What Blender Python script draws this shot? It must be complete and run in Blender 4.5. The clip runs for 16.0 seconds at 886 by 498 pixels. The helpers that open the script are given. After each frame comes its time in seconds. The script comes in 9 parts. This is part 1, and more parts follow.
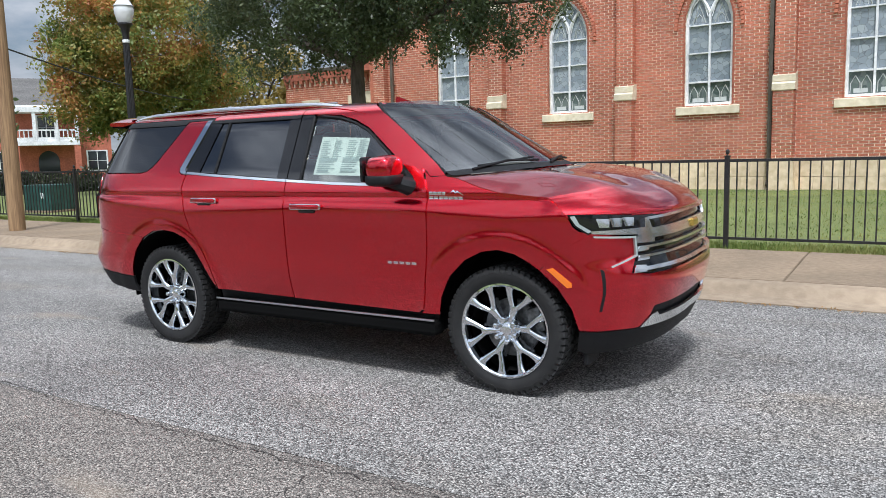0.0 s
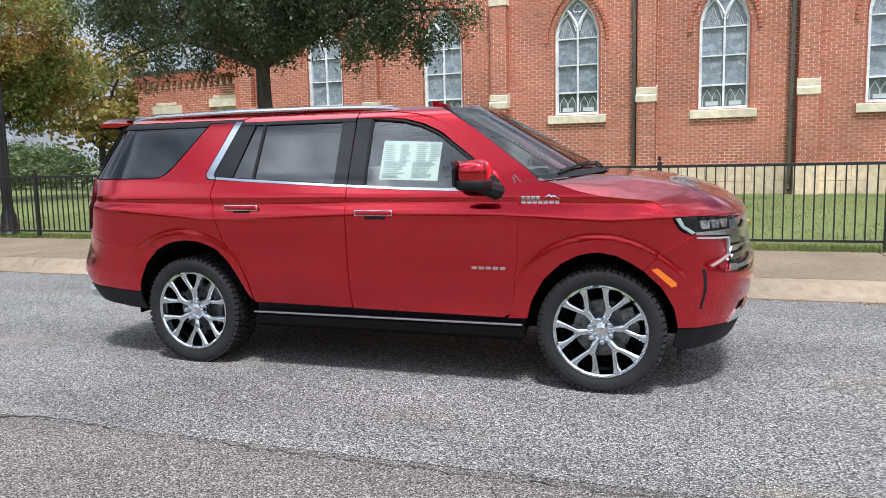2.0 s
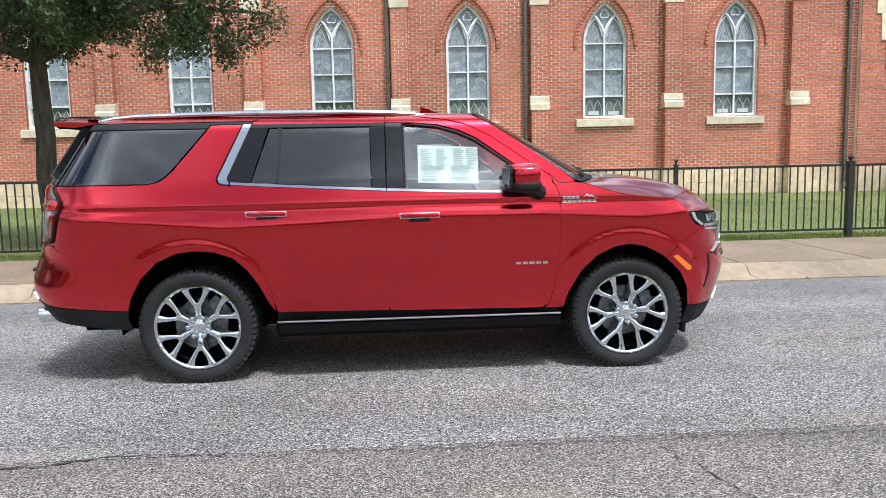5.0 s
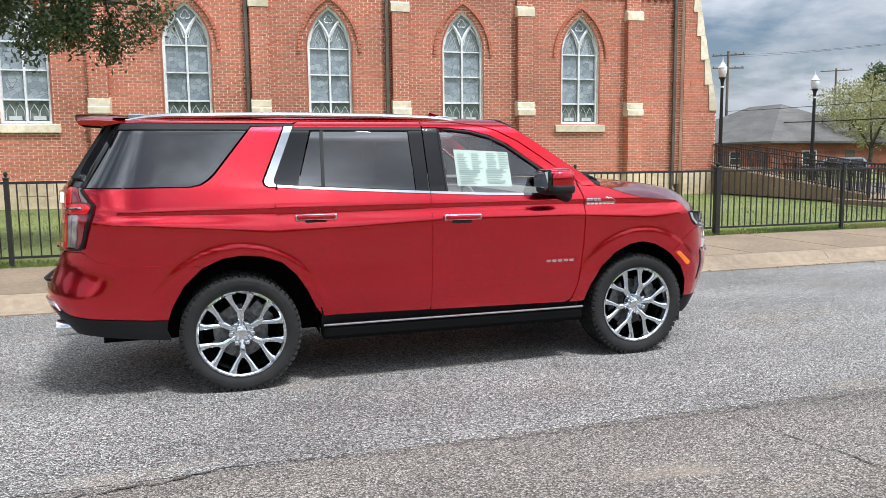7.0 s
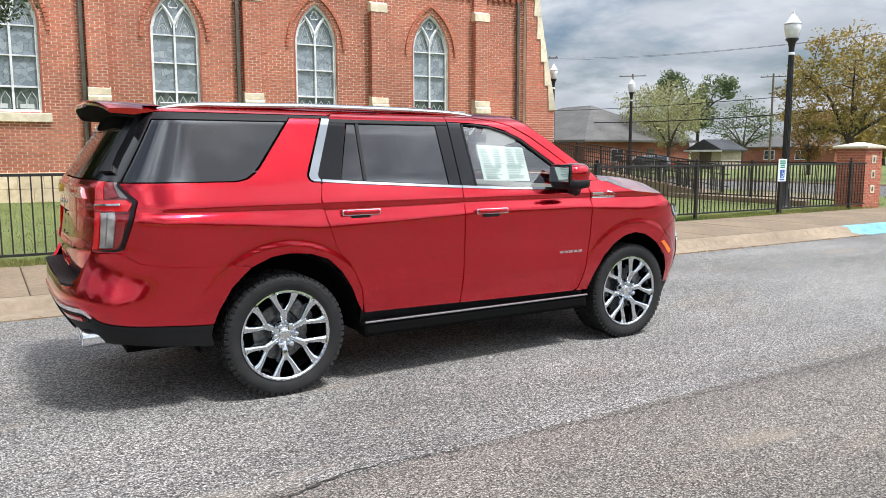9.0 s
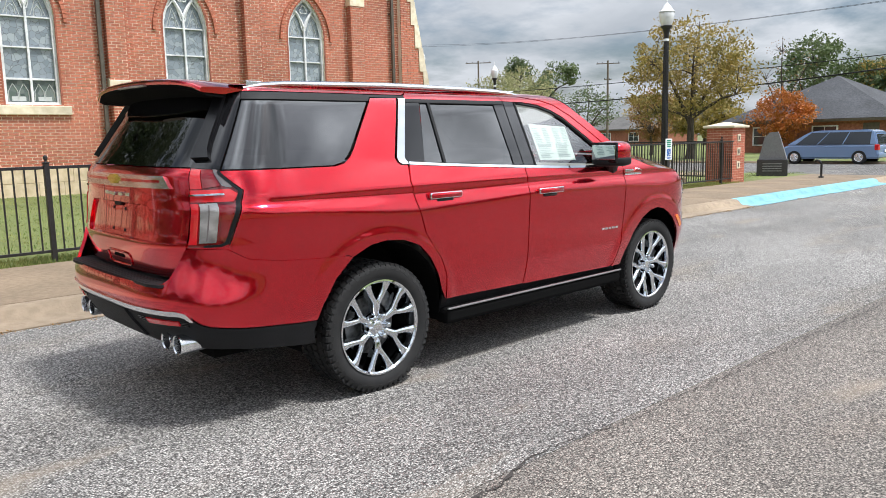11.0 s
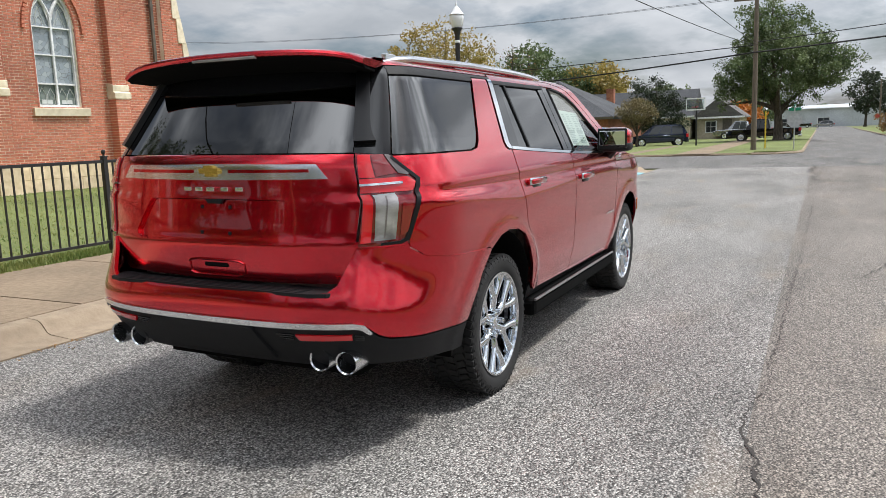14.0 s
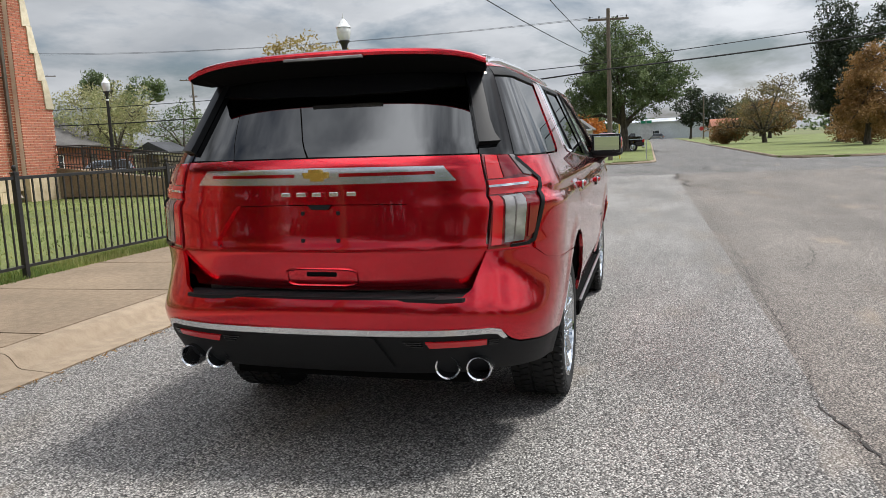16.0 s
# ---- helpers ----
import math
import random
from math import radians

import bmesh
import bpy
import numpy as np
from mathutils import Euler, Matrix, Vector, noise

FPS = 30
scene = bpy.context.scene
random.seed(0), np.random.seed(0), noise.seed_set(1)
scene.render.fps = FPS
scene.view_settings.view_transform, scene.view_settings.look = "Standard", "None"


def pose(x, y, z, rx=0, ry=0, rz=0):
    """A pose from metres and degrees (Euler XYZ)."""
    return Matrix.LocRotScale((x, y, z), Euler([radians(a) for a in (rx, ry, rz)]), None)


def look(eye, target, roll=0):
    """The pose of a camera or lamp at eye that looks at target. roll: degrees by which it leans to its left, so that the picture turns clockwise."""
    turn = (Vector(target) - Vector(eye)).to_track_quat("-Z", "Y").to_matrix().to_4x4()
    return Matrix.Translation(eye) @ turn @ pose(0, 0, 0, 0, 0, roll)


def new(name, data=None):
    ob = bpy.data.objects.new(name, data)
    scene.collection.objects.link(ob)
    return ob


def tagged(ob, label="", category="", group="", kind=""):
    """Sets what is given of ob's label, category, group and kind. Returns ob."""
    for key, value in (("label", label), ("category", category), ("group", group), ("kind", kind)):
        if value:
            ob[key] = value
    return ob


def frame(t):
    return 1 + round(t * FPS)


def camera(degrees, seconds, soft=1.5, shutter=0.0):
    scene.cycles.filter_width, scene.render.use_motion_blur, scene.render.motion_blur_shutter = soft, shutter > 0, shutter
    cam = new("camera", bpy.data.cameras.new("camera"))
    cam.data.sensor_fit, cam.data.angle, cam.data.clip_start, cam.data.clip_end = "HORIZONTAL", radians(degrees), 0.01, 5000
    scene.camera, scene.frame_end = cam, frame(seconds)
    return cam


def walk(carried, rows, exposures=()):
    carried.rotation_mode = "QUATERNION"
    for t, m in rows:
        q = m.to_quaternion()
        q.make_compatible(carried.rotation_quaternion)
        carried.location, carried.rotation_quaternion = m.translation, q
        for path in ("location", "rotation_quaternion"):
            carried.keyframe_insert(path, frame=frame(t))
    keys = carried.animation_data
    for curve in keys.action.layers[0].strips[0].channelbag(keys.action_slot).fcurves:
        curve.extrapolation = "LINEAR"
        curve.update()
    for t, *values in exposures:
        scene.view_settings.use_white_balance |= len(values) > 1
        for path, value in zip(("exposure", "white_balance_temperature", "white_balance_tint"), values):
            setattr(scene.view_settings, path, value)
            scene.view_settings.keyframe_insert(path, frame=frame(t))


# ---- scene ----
cam = camera(60.7, 16.0, soft=0.55)
PATH = [
    (0, (3.616, -5.078, 1.537), (2.581, -3.385, 1.288), -1.5),
    (0.5, (3.293, -5.311, 1.556), (2.358, -3.56, 1.31), -1.1),
    (1, (2.924, -5.46, 1.561), (2.061, -3.673, 1.317), -1.2),
    (1.5, (2.536, -5.617, 1.559), (1.773, -3.784, 1.317), -1.2),
    (2, (2.135, -5.728, 1.561), (1.488, -3.851, 1.319), -1.3),
    (2.5, (1.749, -5.889, 1.557), (1.224, -3.974, 1.318), -1.4),
    (3, (1.379, -6.004, 1.555), (1.029, -4.05, 1.311), -1.3),
    (3.5, (1.004, -6.117, 1.558), (0.76, -4.147, 1.316), -1.2),
    (4, (0.621, -6.225, 1.572), (0.504, -4.242, 1.334), -0.9),
    (4.2, (0.474, -6.255, 1.561), (0.407, -4.27, 1.327), -1.0),
    (6.3, (-1.2, -6.303, 1.616), (-0.761, -4.366, 1.376), -0.9),
    (6.5, (-1.348, -6.299, 1.606), (-0.866, -4.372, 1.369), -0.9),
    (7, (-1.731, -6.22, 1.606), (-1.138, -4.324, 1.372), -0.6),
    (7.5, (-2.132, -6.138, 1.616), (-1.415, -4.286, 1.376), -0.2),
    (8, (-2.474, -5.974, 1.621), (-1.62, -4.181, 1.38), 0.2),
    (8.5, (-2.828, -5.828, 1.624), (-1.836, -4.108, 1.382), 0.3),
    (9, (-3.175, -5.629, 1.611), (-2.142, -3.934, 1.362), -0.1),
    (9.5, (-3.506, -5.389, 1.601), (-2.386, -3.753, 1.343), 0.2),
    (9.7, (-3.644, -5.279, 1.592), (-2.484, -3.67, 1.332), 0.2),
    (11.8, (-4.713, -4.079, 1.57), (-3.226, -2.772, 1.278), -2.0),
    (12, (-4.796, -3.934, 1.565), (-3.27, -2.674, 1.275), -2.0),
    (12.5, (-4.973, -3.602, 1.551), (-3.382, -2.425, 1.26), -2.0),
    (13, (-5.15, -3.267, 1.547), (-3.509, -2.161, 1.254), -2.1),
    (13.5, (-5.337, -2.939, 1.545), (-3.631, -1.937, 1.247), -2.0),
    (14, (-5.485, -2.606, 1.528), (-3.717, -1.72, 1.23), -2.1),
    (14.5, (-5.627, -2.288, 1.507), (-3.809, -1.51, 1.211), -2.4),
    (15, (-5.714, -1.96, 1.474), (-3.858, -1.275, 1.183), -2.6),
    (15.5, (-5.795, -1.662, 1.489), (-3.908, -1.065, 1.204), -2.5),
    (16, (-5.884, -1.438, 1.512), (-3.975, -0.911, 1.237), -2.7),
]
walk(cam, [(t, look(eye, target, roll)) for t, eye, target, roll in PATH],
     exposures=[(0.0, 0.16, 5950, 10), (2.5, 0.27, 5900, 10), (7.0, 0.34, 6050, 10), (9.0, 0.38, 6200, 10), (12.0, 0.33, 6300, 10), (14.0, 0.16, 6400, 10), (16.0, 0.06, 6450, 10)])

# ---- sky and sun ----
SUN_AZ, SUN_EL = radians(-64), radians(63)
world = bpy.data.worlds.new("sky")
scene.world = world
world.use_nodes = True
wn, wl = world.node_tree.nodes, world.node_tree.links
wn.clear()
w_out = wn.new("ShaderNodeOutputWorld")
w_bg = wn.new("ShaderNodeBackground")
w_sky = wn.new("ShaderNodeTexSky")
w_sky.sky_type, w_sky.sun_disc = "NISHITA", False
w_sky.sun_elevation, w_sky.sun_rotation = SUN_EL, radians(90) - SUN_AZ
w_sky.dust_density = 2.5
w_co = wn.new("ShaderNodeTexCoord")
w_sep = wn.new("ShaderNodeSeparateXYZ")
wl.new(w_co.outputs["Generated"], w_sep.inputs[0])
w_add = wn.new("ShaderNodeMath")
w_add.operation, w_add.inputs[1].default_value = "ADD", 0.22
wl.new(w_sep.outputs[2], w_add.inputs[0])
w_px, w_py = wn.new("ShaderNodeMath"), wn.new("ShaderNodeMath")
for node, axis in ((w_px, 0), (w_py, 1)):
    node.operation = "DIVIDE"
    wl.new(w_sep.outputs[axis], node.inputs[0])
    wl.new(w_add.outputs[0], node.inputs[1])
w_comb = wn.new("ShaderNodeCombineXYZ")
wl.new(w_px.outputs[0], w_comb.inputs[0])
wl.new(w_py.outputs[0], w_comb.inputs[1])
w_noise = wn.new("ShaderNodeTexNoise")
w_noise.inputs["Scale"].default_value = 1.5
w_noise.inputs["Detail"].default_value = 8
w_noise.inputs["Roughness"].default_value = 0.58
w_noise.inputs["Distortion"].default_value = 0.15
wl.new(w_comb.outputs[0], w_noise.inputs["Vector"])
w_cover = wn.new("ShaderNodeValToRGB")
w_cover.color_ramp.elements[0].position, w_cover.color_ramp.elements[1].position = 0.36, 0.54
wl.new(w_noise.outputs["Fac"], w_cover.inputs[0])
w_shade_noise = wn.new("ShaderNodeTexNoise")
w_shade_noise.inputs["Scale"].default_value = 2.3
w_shade_noise.inputs["Detail"].default_value = 6
w_shade_noise.inputs["Distortion"].default_value = 0.2
wl.new(w_comb.outputs[0], w_shade_noise.inputs["Vector"])
w_cloud = wn.new("ShaderNodeValToRGB")
w_cloud.color_ramp.elements[0].position, w_cloud.color_ramp.elements[1].position = 0.35, 0.65
w_cloud.color_ramp.elements[0].color = (5.3, 5.65, 6.1, 1)
w_cloud.color_ramp.elements[1].color = (7.9, 8.15, 8.5, 1)
wl.new(w_shade_noise.outputs["Fac"], w_cloud.inputs[0])
w_mix = wn.new("ShaderNodeMix")
w_mix.data_type = "RGBA"
# clouds are brighter overhead than at the horizon
w_rise = wn.new("ShaderNodeMapRange")
w_rise.inputs[1].default_value, w_rise.inputs[2].default_value = 0.0, 0.9
w_rise.inputs[3].default_value, w_rise.inputs[4].default_value = 0.84, 1.62
wl.new(w_sep.outputs[2], w_rise.inputs[0])
w_over = wn.new("ShaderNodeVectorMath")
w_over.operation = "SCALE"
wl.new(w_cloud.outputs[0], w_over.inputs[0])
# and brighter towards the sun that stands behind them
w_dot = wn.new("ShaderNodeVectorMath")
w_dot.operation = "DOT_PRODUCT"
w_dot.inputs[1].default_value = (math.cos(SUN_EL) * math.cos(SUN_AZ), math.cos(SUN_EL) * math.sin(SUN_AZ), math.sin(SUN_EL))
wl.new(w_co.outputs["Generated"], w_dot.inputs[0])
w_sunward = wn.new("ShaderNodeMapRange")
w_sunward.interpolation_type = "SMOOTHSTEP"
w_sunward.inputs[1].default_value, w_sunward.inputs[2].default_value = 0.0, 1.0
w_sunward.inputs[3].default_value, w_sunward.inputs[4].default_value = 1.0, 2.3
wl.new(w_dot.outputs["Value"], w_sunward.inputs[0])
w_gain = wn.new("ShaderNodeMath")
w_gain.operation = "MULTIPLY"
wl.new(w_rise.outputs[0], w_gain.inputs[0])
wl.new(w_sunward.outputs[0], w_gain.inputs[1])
# haze evens the low clouds; those higher up stand out more
w_deep = wn.new("ShaderNodeMapRange")
w_deep.inputs[1].default_value, w_deep.inputs[2].default_value = 0.18, 0.5
w_deep.inputs[3].default_value, w_deep.inputs[4].default_value = 0.0, 1.0
wl.new(w_sep.outputs[2], w_deep.inputs[0])
w_form = wn.new("ShaderNodeMapRange")
w_form.inputs[1].default_value, w_form.inputs[2].default_value = 0.40, 0.62
w_form.inputs[3].default_value, w_form.inputs[4].default_value = -0.62, 0.45
wl.new(w_shade_noise.outputs["Fac"], w_form.inputs[0])
w_relief = wn.new("ShaderNodeMath")
w_relief.operation = "MULTIPLY_ADD"
w_relief.inputs[2].default_value = 1.0
wl.new(w_deep.outputs[0], w_relief.inputs[0])
wl.new(w_form.outputs[0], w_relief.inputs[1])
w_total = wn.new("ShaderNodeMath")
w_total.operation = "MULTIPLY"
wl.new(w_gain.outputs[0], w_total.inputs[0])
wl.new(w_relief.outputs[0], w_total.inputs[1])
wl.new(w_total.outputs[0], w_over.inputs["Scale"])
wl.new(w_cover.outputs[0], w_mix.inputs[0])
wl.new(w_sky.outputs[0], w_mix.inputs[6])
wl.new(w_over.outputs[0], w_mix.inputs[7])
wl.new(w_mix.outputs[2], w_bg.inputs[0])
w_bg.inputs[1].default_value = 0.077
wl.new(w_bg.outputs[0], w_out.inputs[0])

sun = new("sun", bpy.data.lights.new("sun", "SUN"))
sun.data.energy, sun.data.angle, sun.data.color = 3.5, radians(9.0), (1.0, 0.97, 0.93)
sun.matrix_world = look((0, 0, 0), (-math.cos(SUN_EL) * math.cos(SUN_AZ), -math.cos(SUN_EL) * math.sin(SUN_AZ), -math.sin(SUN_EL)))
sun.location = (30, -20, 60)

# ---- materials ----
def principled(name, color=(0.5, 0.5, 0.5), rough=0.5, metal=0.0, coat=0.0, spec=0.5):
    m = bpy.data.materials.new(name)
    m.use_nodes = True
    b = m.node_tree.nodes["Principled BSDF"]
    b.inputs["Base Color"].default_value = (*color, 1)
    b.inputs["Roughness"].default_value = rough
    b.inputs["Metallic"].default_value = metal
    b.inputs["Coat Weight"].default_value = coat
    b.inputs["Coat Roughness"].default_value = 0.03
    b.inputs["Specular IOR Level"].default_value = spec
    return m


def textured(name, dark, light, scale=5.0, rough=0.7, metal=0.0, big=0.0, bump=0.0, bump_scale=None, stretch=(1, 1, 1),
             random_by="", spread=0.15, detail=6, low=0.35, high=0.65, rough_var=0.1, coords="Object"):
    """Noise between two colours at a fine and a coarse scale, with relief; random_by: '' or 'object' or 'island'."""
    m = principled(name, light, rough, metal)
    nt = m.node_tree
    n, k = nt.nodes, nt.links
    b = n["Principled BSDF"]
    co, mp = n.new("ShaderNodeTexCoord"), n.new("ShaderNodeMapping")
    mp.inputs["Scale"].default_value = stretch
    k.new(co.outputs[coords], mp.inputs[0])
    fine = n.new("ShaderNodeTexNoise")
    fine.inputs["Scale"].default_value, fine.inputs["Detail"].default_value = scale, detail
    k.new(mp.outputs[0], fine.inputs["Vector"])
    ramp = n.new("ShaderNodeValToRGB")
    ramp.color_ramp.elements[0].position, ramp.color_ramp.elements[1].position = low, high
    ramp.color_ramp.elements[0].color, ramp.color_ramp.elements[1].color = (*dark, 1), (*light, 1)
    k.new(fine.outputs["Fac"], ramp.inputs[0])
    col = ramp.outputs[0]
    if big:
        coarse = n.new("ShaderNodeTexNoise")
        coarse.inputs["Scale"].default_value, coarse.inputs["Detail"].default_value = big, 4
        k.new(mp.outputs[0], coarse.inputs["Vector"])
        rng = n.new("ShaderNodeMapRange")
        rng.inputs[1].default_value, rng.inputs[2].default_value = 0.3, 0.7
        rng.inputs[3].default_value, rng.inputs[4].default_value = 0.75, 1.2
        k.new(coarse.outputs["Fac"], rng.inputs[0])
        hsv = n.new("ShaderNodeHueSaturation")
        k.new(rng.outputs[0], hsv.inputs["Value"])
        k.new(col, hsv.inputs["Color"])
        col = hsv.outputs[0]
    if random_by:
        if random_by == "object":
            rnd = n.new("ShaderNodeObjectInfo").outputs["Random"]
        else:
            rnd = n.new("ShaderNodeNewGeometry").outputs["Random Per Island"]
        rng2 = n.new("ShaderNodeMapRange")
        rng2.inputs[3].default_value, rng2.inputs[4].default_value = 1 - spread, 1 + spread
        k.new(rnd, rng2.inputs[0])
        hsv2 = n.new("ShaderNodeHueSaturation")
        k.new(rng2.outputs[0], hsv2.inputs["Value"])
        k.new(col, hsv2.inputs["Color"])
        col = hsv2.outputs[0]
    k.new(col, b.inputs["Base Color"])
    rr = n.new("ShaderNodeMapRange")
    rr.inputs[3].default_value, rr.inputs[4].default_value = max(0, rough - rough_var), min(1, rough + rough_var)
    k.new(fine.outputs["Fac"], rr.inputs[0])
    k.new(rr.outputs[0], b.inputs["Roughness"])
    if bump:
        bn = n.new("ShaderNodeTexNoise")
        bn.inputs["Scale"].default_value, bn.inputs["Detail"].default_value = bump_scale or scale * 2, 5
        k.new(mp.outputs[0], bn.inputs["Vector"])
        bp = n.new("ShaderNodeBump")
        bp.inputs["Strength"].default_value, bp.inputs["Distance"].default_value = min(1, bump), 0.02
        k.new(bn.outputs["Fac"], bp.inputs["Height"])
        k.new(bp.outputs[0], b.inputs["Normal"])
    return m


def pane_material(name, tint, gloss_rough=0.0, ior=1.5):
    """A thin pane: tinted see-through with mirror gloss by Fresnel."""
    m = bpy.data.materials.new(name)
    m.use_nodes = True
    n, k = m.node_tree.nodes, m.node_tree.links
    n.clear()
    out, mix = n.new("ShaderNodeOutputMaterial"), n.new("ShaderNodeMixShader")
    tr, gl, fr = n.new("ShaderNodeBsdfTransparent"), n.new("ShaderNodeBsdfGlossy"), n.new("ShaderNodeFresnel")
    tr.inputs[0].default_value = (*tint, 1)
    gl.inputs["Roughness"].default_value = gloss_rough
    fr.inputs["IOR"].default_value = ior
    k.new(fr.outputs[0], mix.inputs[0])
    k.new(tr.outputs[0], mix.inputs[1])
    k.new(gl.outputs[0], mix.inputs[2])
    k.new(mix.outputs[0], out.inputs[0])
    return m


def car_paint(name, color):
    m = principled(name, color, 0.20, 1.0, 1.0)
    n, k = m.node_tree.nodes, m.node_tree.links
    b = n["Principled BSDF"]
    b.inputs["Coat Roughness"].default_value = 0.015
    b.inputs["Coat IOR"].default_value = 1.55
    co = n.new("ShaderNodeTexCoord")
    flake = n.new("ShaderNodeTexVoronoi")
    flake.inputs["Scale"].default_value = 900
    k.new(co.outputs["Object"], flake.inputs["Vector"])
    hsv = n.new("ShaderNodeHueSaturation")
    hsv.inputs["Color"].default_value = (*color, 1)
    rng = n.new("ShaderNodeMapRange")
    rng.inputs[3].default_value, rng.inputs[4].default_value = 0.7, 1.3
    sep = n.new("ShaderNodeSeparateColor")
    k.new(flake.outputs["Color"], sep.inputs[0])
    k.new(sep.outputs[0], rng.inputs[0])
    k.new(rng.outputs[0], hsv.inputs["Value"])
    k.new(hsv.outputs[0], b.inputs["Base Color"])
    dust = n.new("ShaderNodeTexNoise")
    dust.inputs["Scale"].default_value, dust.inputs["Detail"].default_value = 3.0, 6
    k.new(co.outputs["Object"], dust.inputs["Vector"])
    dr = n.new("ShaderNodeMapRange")
    dr.inputs[1].default_value, dr.inputs[2].default_value = 0.35, 0.75
    dr.inputs[3].default_value, dr.inputs[4].default_value = 0.004, 0.03
    k.new(dust.outputs["Fac"], dr.inputs[0])
    k.new(dr.outputs[0], b.inputs["Coat Roughness"])
    return m


def asphalt(name, base, chip, tint, seed):
    """Chip seal: stones of two greys in dark binder, with worn and stained patches."""
    m = principled(name, base, 0.85)
    n, k = m.node_tree.nodes, m.node_tree.links
    b = n["Principled BSDF"]
    co = n.new("ShaderNodeTexCoord")
    mp = n.new("ShaderNodeMapping")
    mp.inputs["Location"].default_value = (seed, seed * 1.7, 0)
    k.new(co.outputs["Object"], mp.inputs[0])
    vo = n.new("ShaderNodeTexVoronoi")
    vo.inputs["Scale"].default_value = 100
    k.new(mp.outputs[0], vo.inputs["Vector"])
    sep = n.new("ShaderNodeSeparateColor")
    k.new(vo.outputs["Color"], sep.inputs[0])
    stone = n.new("ShaderNodeValToRGB")
    cr = stone.color_ramp
    cr.elements[0].position, cr.elements[0].color = 0.0, (*base, 1)
    cr.elements[1].position, cr.elements[1].color = 1.0, (*chip, 1)
    e = cr.elements.new(0.45)
    e.color = (*[0.6 * p + 0.4 * q for p, q in zip(base, chip)], 1)
    k.new(sep.outputs[0], stone.inputs[0])
    patch = n.new("ShaderNodeTexNoise")
    patch.inputs["Scale"].default_value, patch.inputs["Detail"].default_value = 0.55, 7
    patch.inputs["Roughness"].default_value = 0.6
    mp2 = n.new("ShaderNodeMapping")
    mp2.inputs["Scale"].default_value = (0.45, 1.3, 1)
    mp2.inputs["Location"].default_value = (seed * 3, seed, 0)
    k.new(co.outputs["Object"], mp2.inputs[0])
    k.new(mp2.outputs[0], patch.inputs["Vector"])
    rng = n.new("ShaderNodeMapRange")
    rng.inputs[1].default_value, rng.inputs[2].default_value = 0.34, 0.66
    rng.inputs[3].default_value, rng.inputs[4].default_value = 0.76, 1.22
    k.new(patch.outputs["Fac"], rng.inputs[0])
    grain = n.new("ShaderNodeTexNoise")
    grain.inputs["Scale"].default_value, grain.inputs["Detail"].default_value = 55, 4
    k.new(mp.outputs[0], grain.inputs["Vector"])
    rng3 = n.new("ShaderNodeMapRange")
    rng3.inputs[1].default_value, rng3.inputs[2].default_value = 0.36, 0.64
    rng3.inputs[3].default_value, rng3.inputs[4].default_value = 0.68, 1.28
    k.new(grain.outputs["Fac"], rng3.inputs[0])
    mul = n.new("ShaderNodeMath")
    mul.operation = "MULTIPLY"
    k.new(rng.outputs[0], mul.inputs[0])
    k.new(rng3.outputs[0], mul.inputs[1])
    # dark binder in the gaps between the chips
    gap = n.new("ShaderNodeMapRange")
    gap.inputs[1].default_value, gap.inputs[2].default_value = 0.35, 0.80
    gap.inputs[3].default_value, gap.inputs[4].default_value = 1.30, 0.22
    k.new(vo.outputs["Distance"], gap.inputs[0])
    mul2 = n.new("ShaderNodeMath")
    mul2.operation = "MULTIPLY"
    k.new(mul.outputs[0], mul2.inputs[0])
    k.new(gap.outputs[0], mul2.inputs[1])
    hsv = n.new("ShaderNodeHueSaturation")
    k.new(stone.outputs[0], hsv.inputs["Color"])
    k.new(mul2.outputs[0], hsv.inputs["Value"])
    warm = n.new("ShaderNodeTexNoise")
    warm.inputs["Scale"].default_value, warm.inputs["Detail"].default_value = 0.9, 5
    k.new(mp2.outputs[0], warm.inputs["Vector"])
    wr = n.new("ShaderNodeMapRange")
    wr.inputs[1].default_value, wr.inputs[2].default_value = 0.55, 0.75
    wr.inputs[3].default_value, wr.inputs[4].default_value = 0.0, 0.55
    k.new(warm.outputs["Fac"], wr.inputs[0])
    mx = n.new("ShaderNodeMix")
    mx.data_type, mx.blend_type = "RGBA", "MULTIPLY"
    k.new(wr.outputs[0], mx.inputs[0])
    k.new(hsv.outputs[0], mx.inputs[6])
    mx.inputs[7].default_value = (*tint, 1)
    # dry tan dust lying in patches
    dust = n.new("ShaderNodeTexNoise")
    dust.inputs["Scale"].default_value, dust.inputs["Detail"].default_value = 0.8, 6
    mp3 = n.new("ShaderNodeMapping")
    mp3.inputs["Scale"].default_value = (0.7, 1.9, 1)
    mp3.inputs["Location"].default_value = (seed + 4.3, seed * 2 + 1.1, 0)
    k.new(co.outputs["Object"], mp3.inputs[0])
    k.new(mp3.outputs[0], dust.inputs["Vector"])
    dr = n.new("ShaderNodeMapRange")
    dr.inputs[1].default_value, dr.inputs[2].default_value = 0.62, 0.74
    dr.inputs[3].default_value, dr.inputs[4].default_value = 0.0, 0.55
    k.new(dust.outputs["Fac"], dr.inputs[0])
    mx2 = n.new("ShaderNodeMix")
    mx2.data_type = "RGBA"
    k.new(dr.outputs[0], mx2.inputs[0])
    k.new(mx.outputs[2], mx2.inputs[6])
    mx2.inputs[7].default_value = (0.30, 0.245, 0.185, 1)
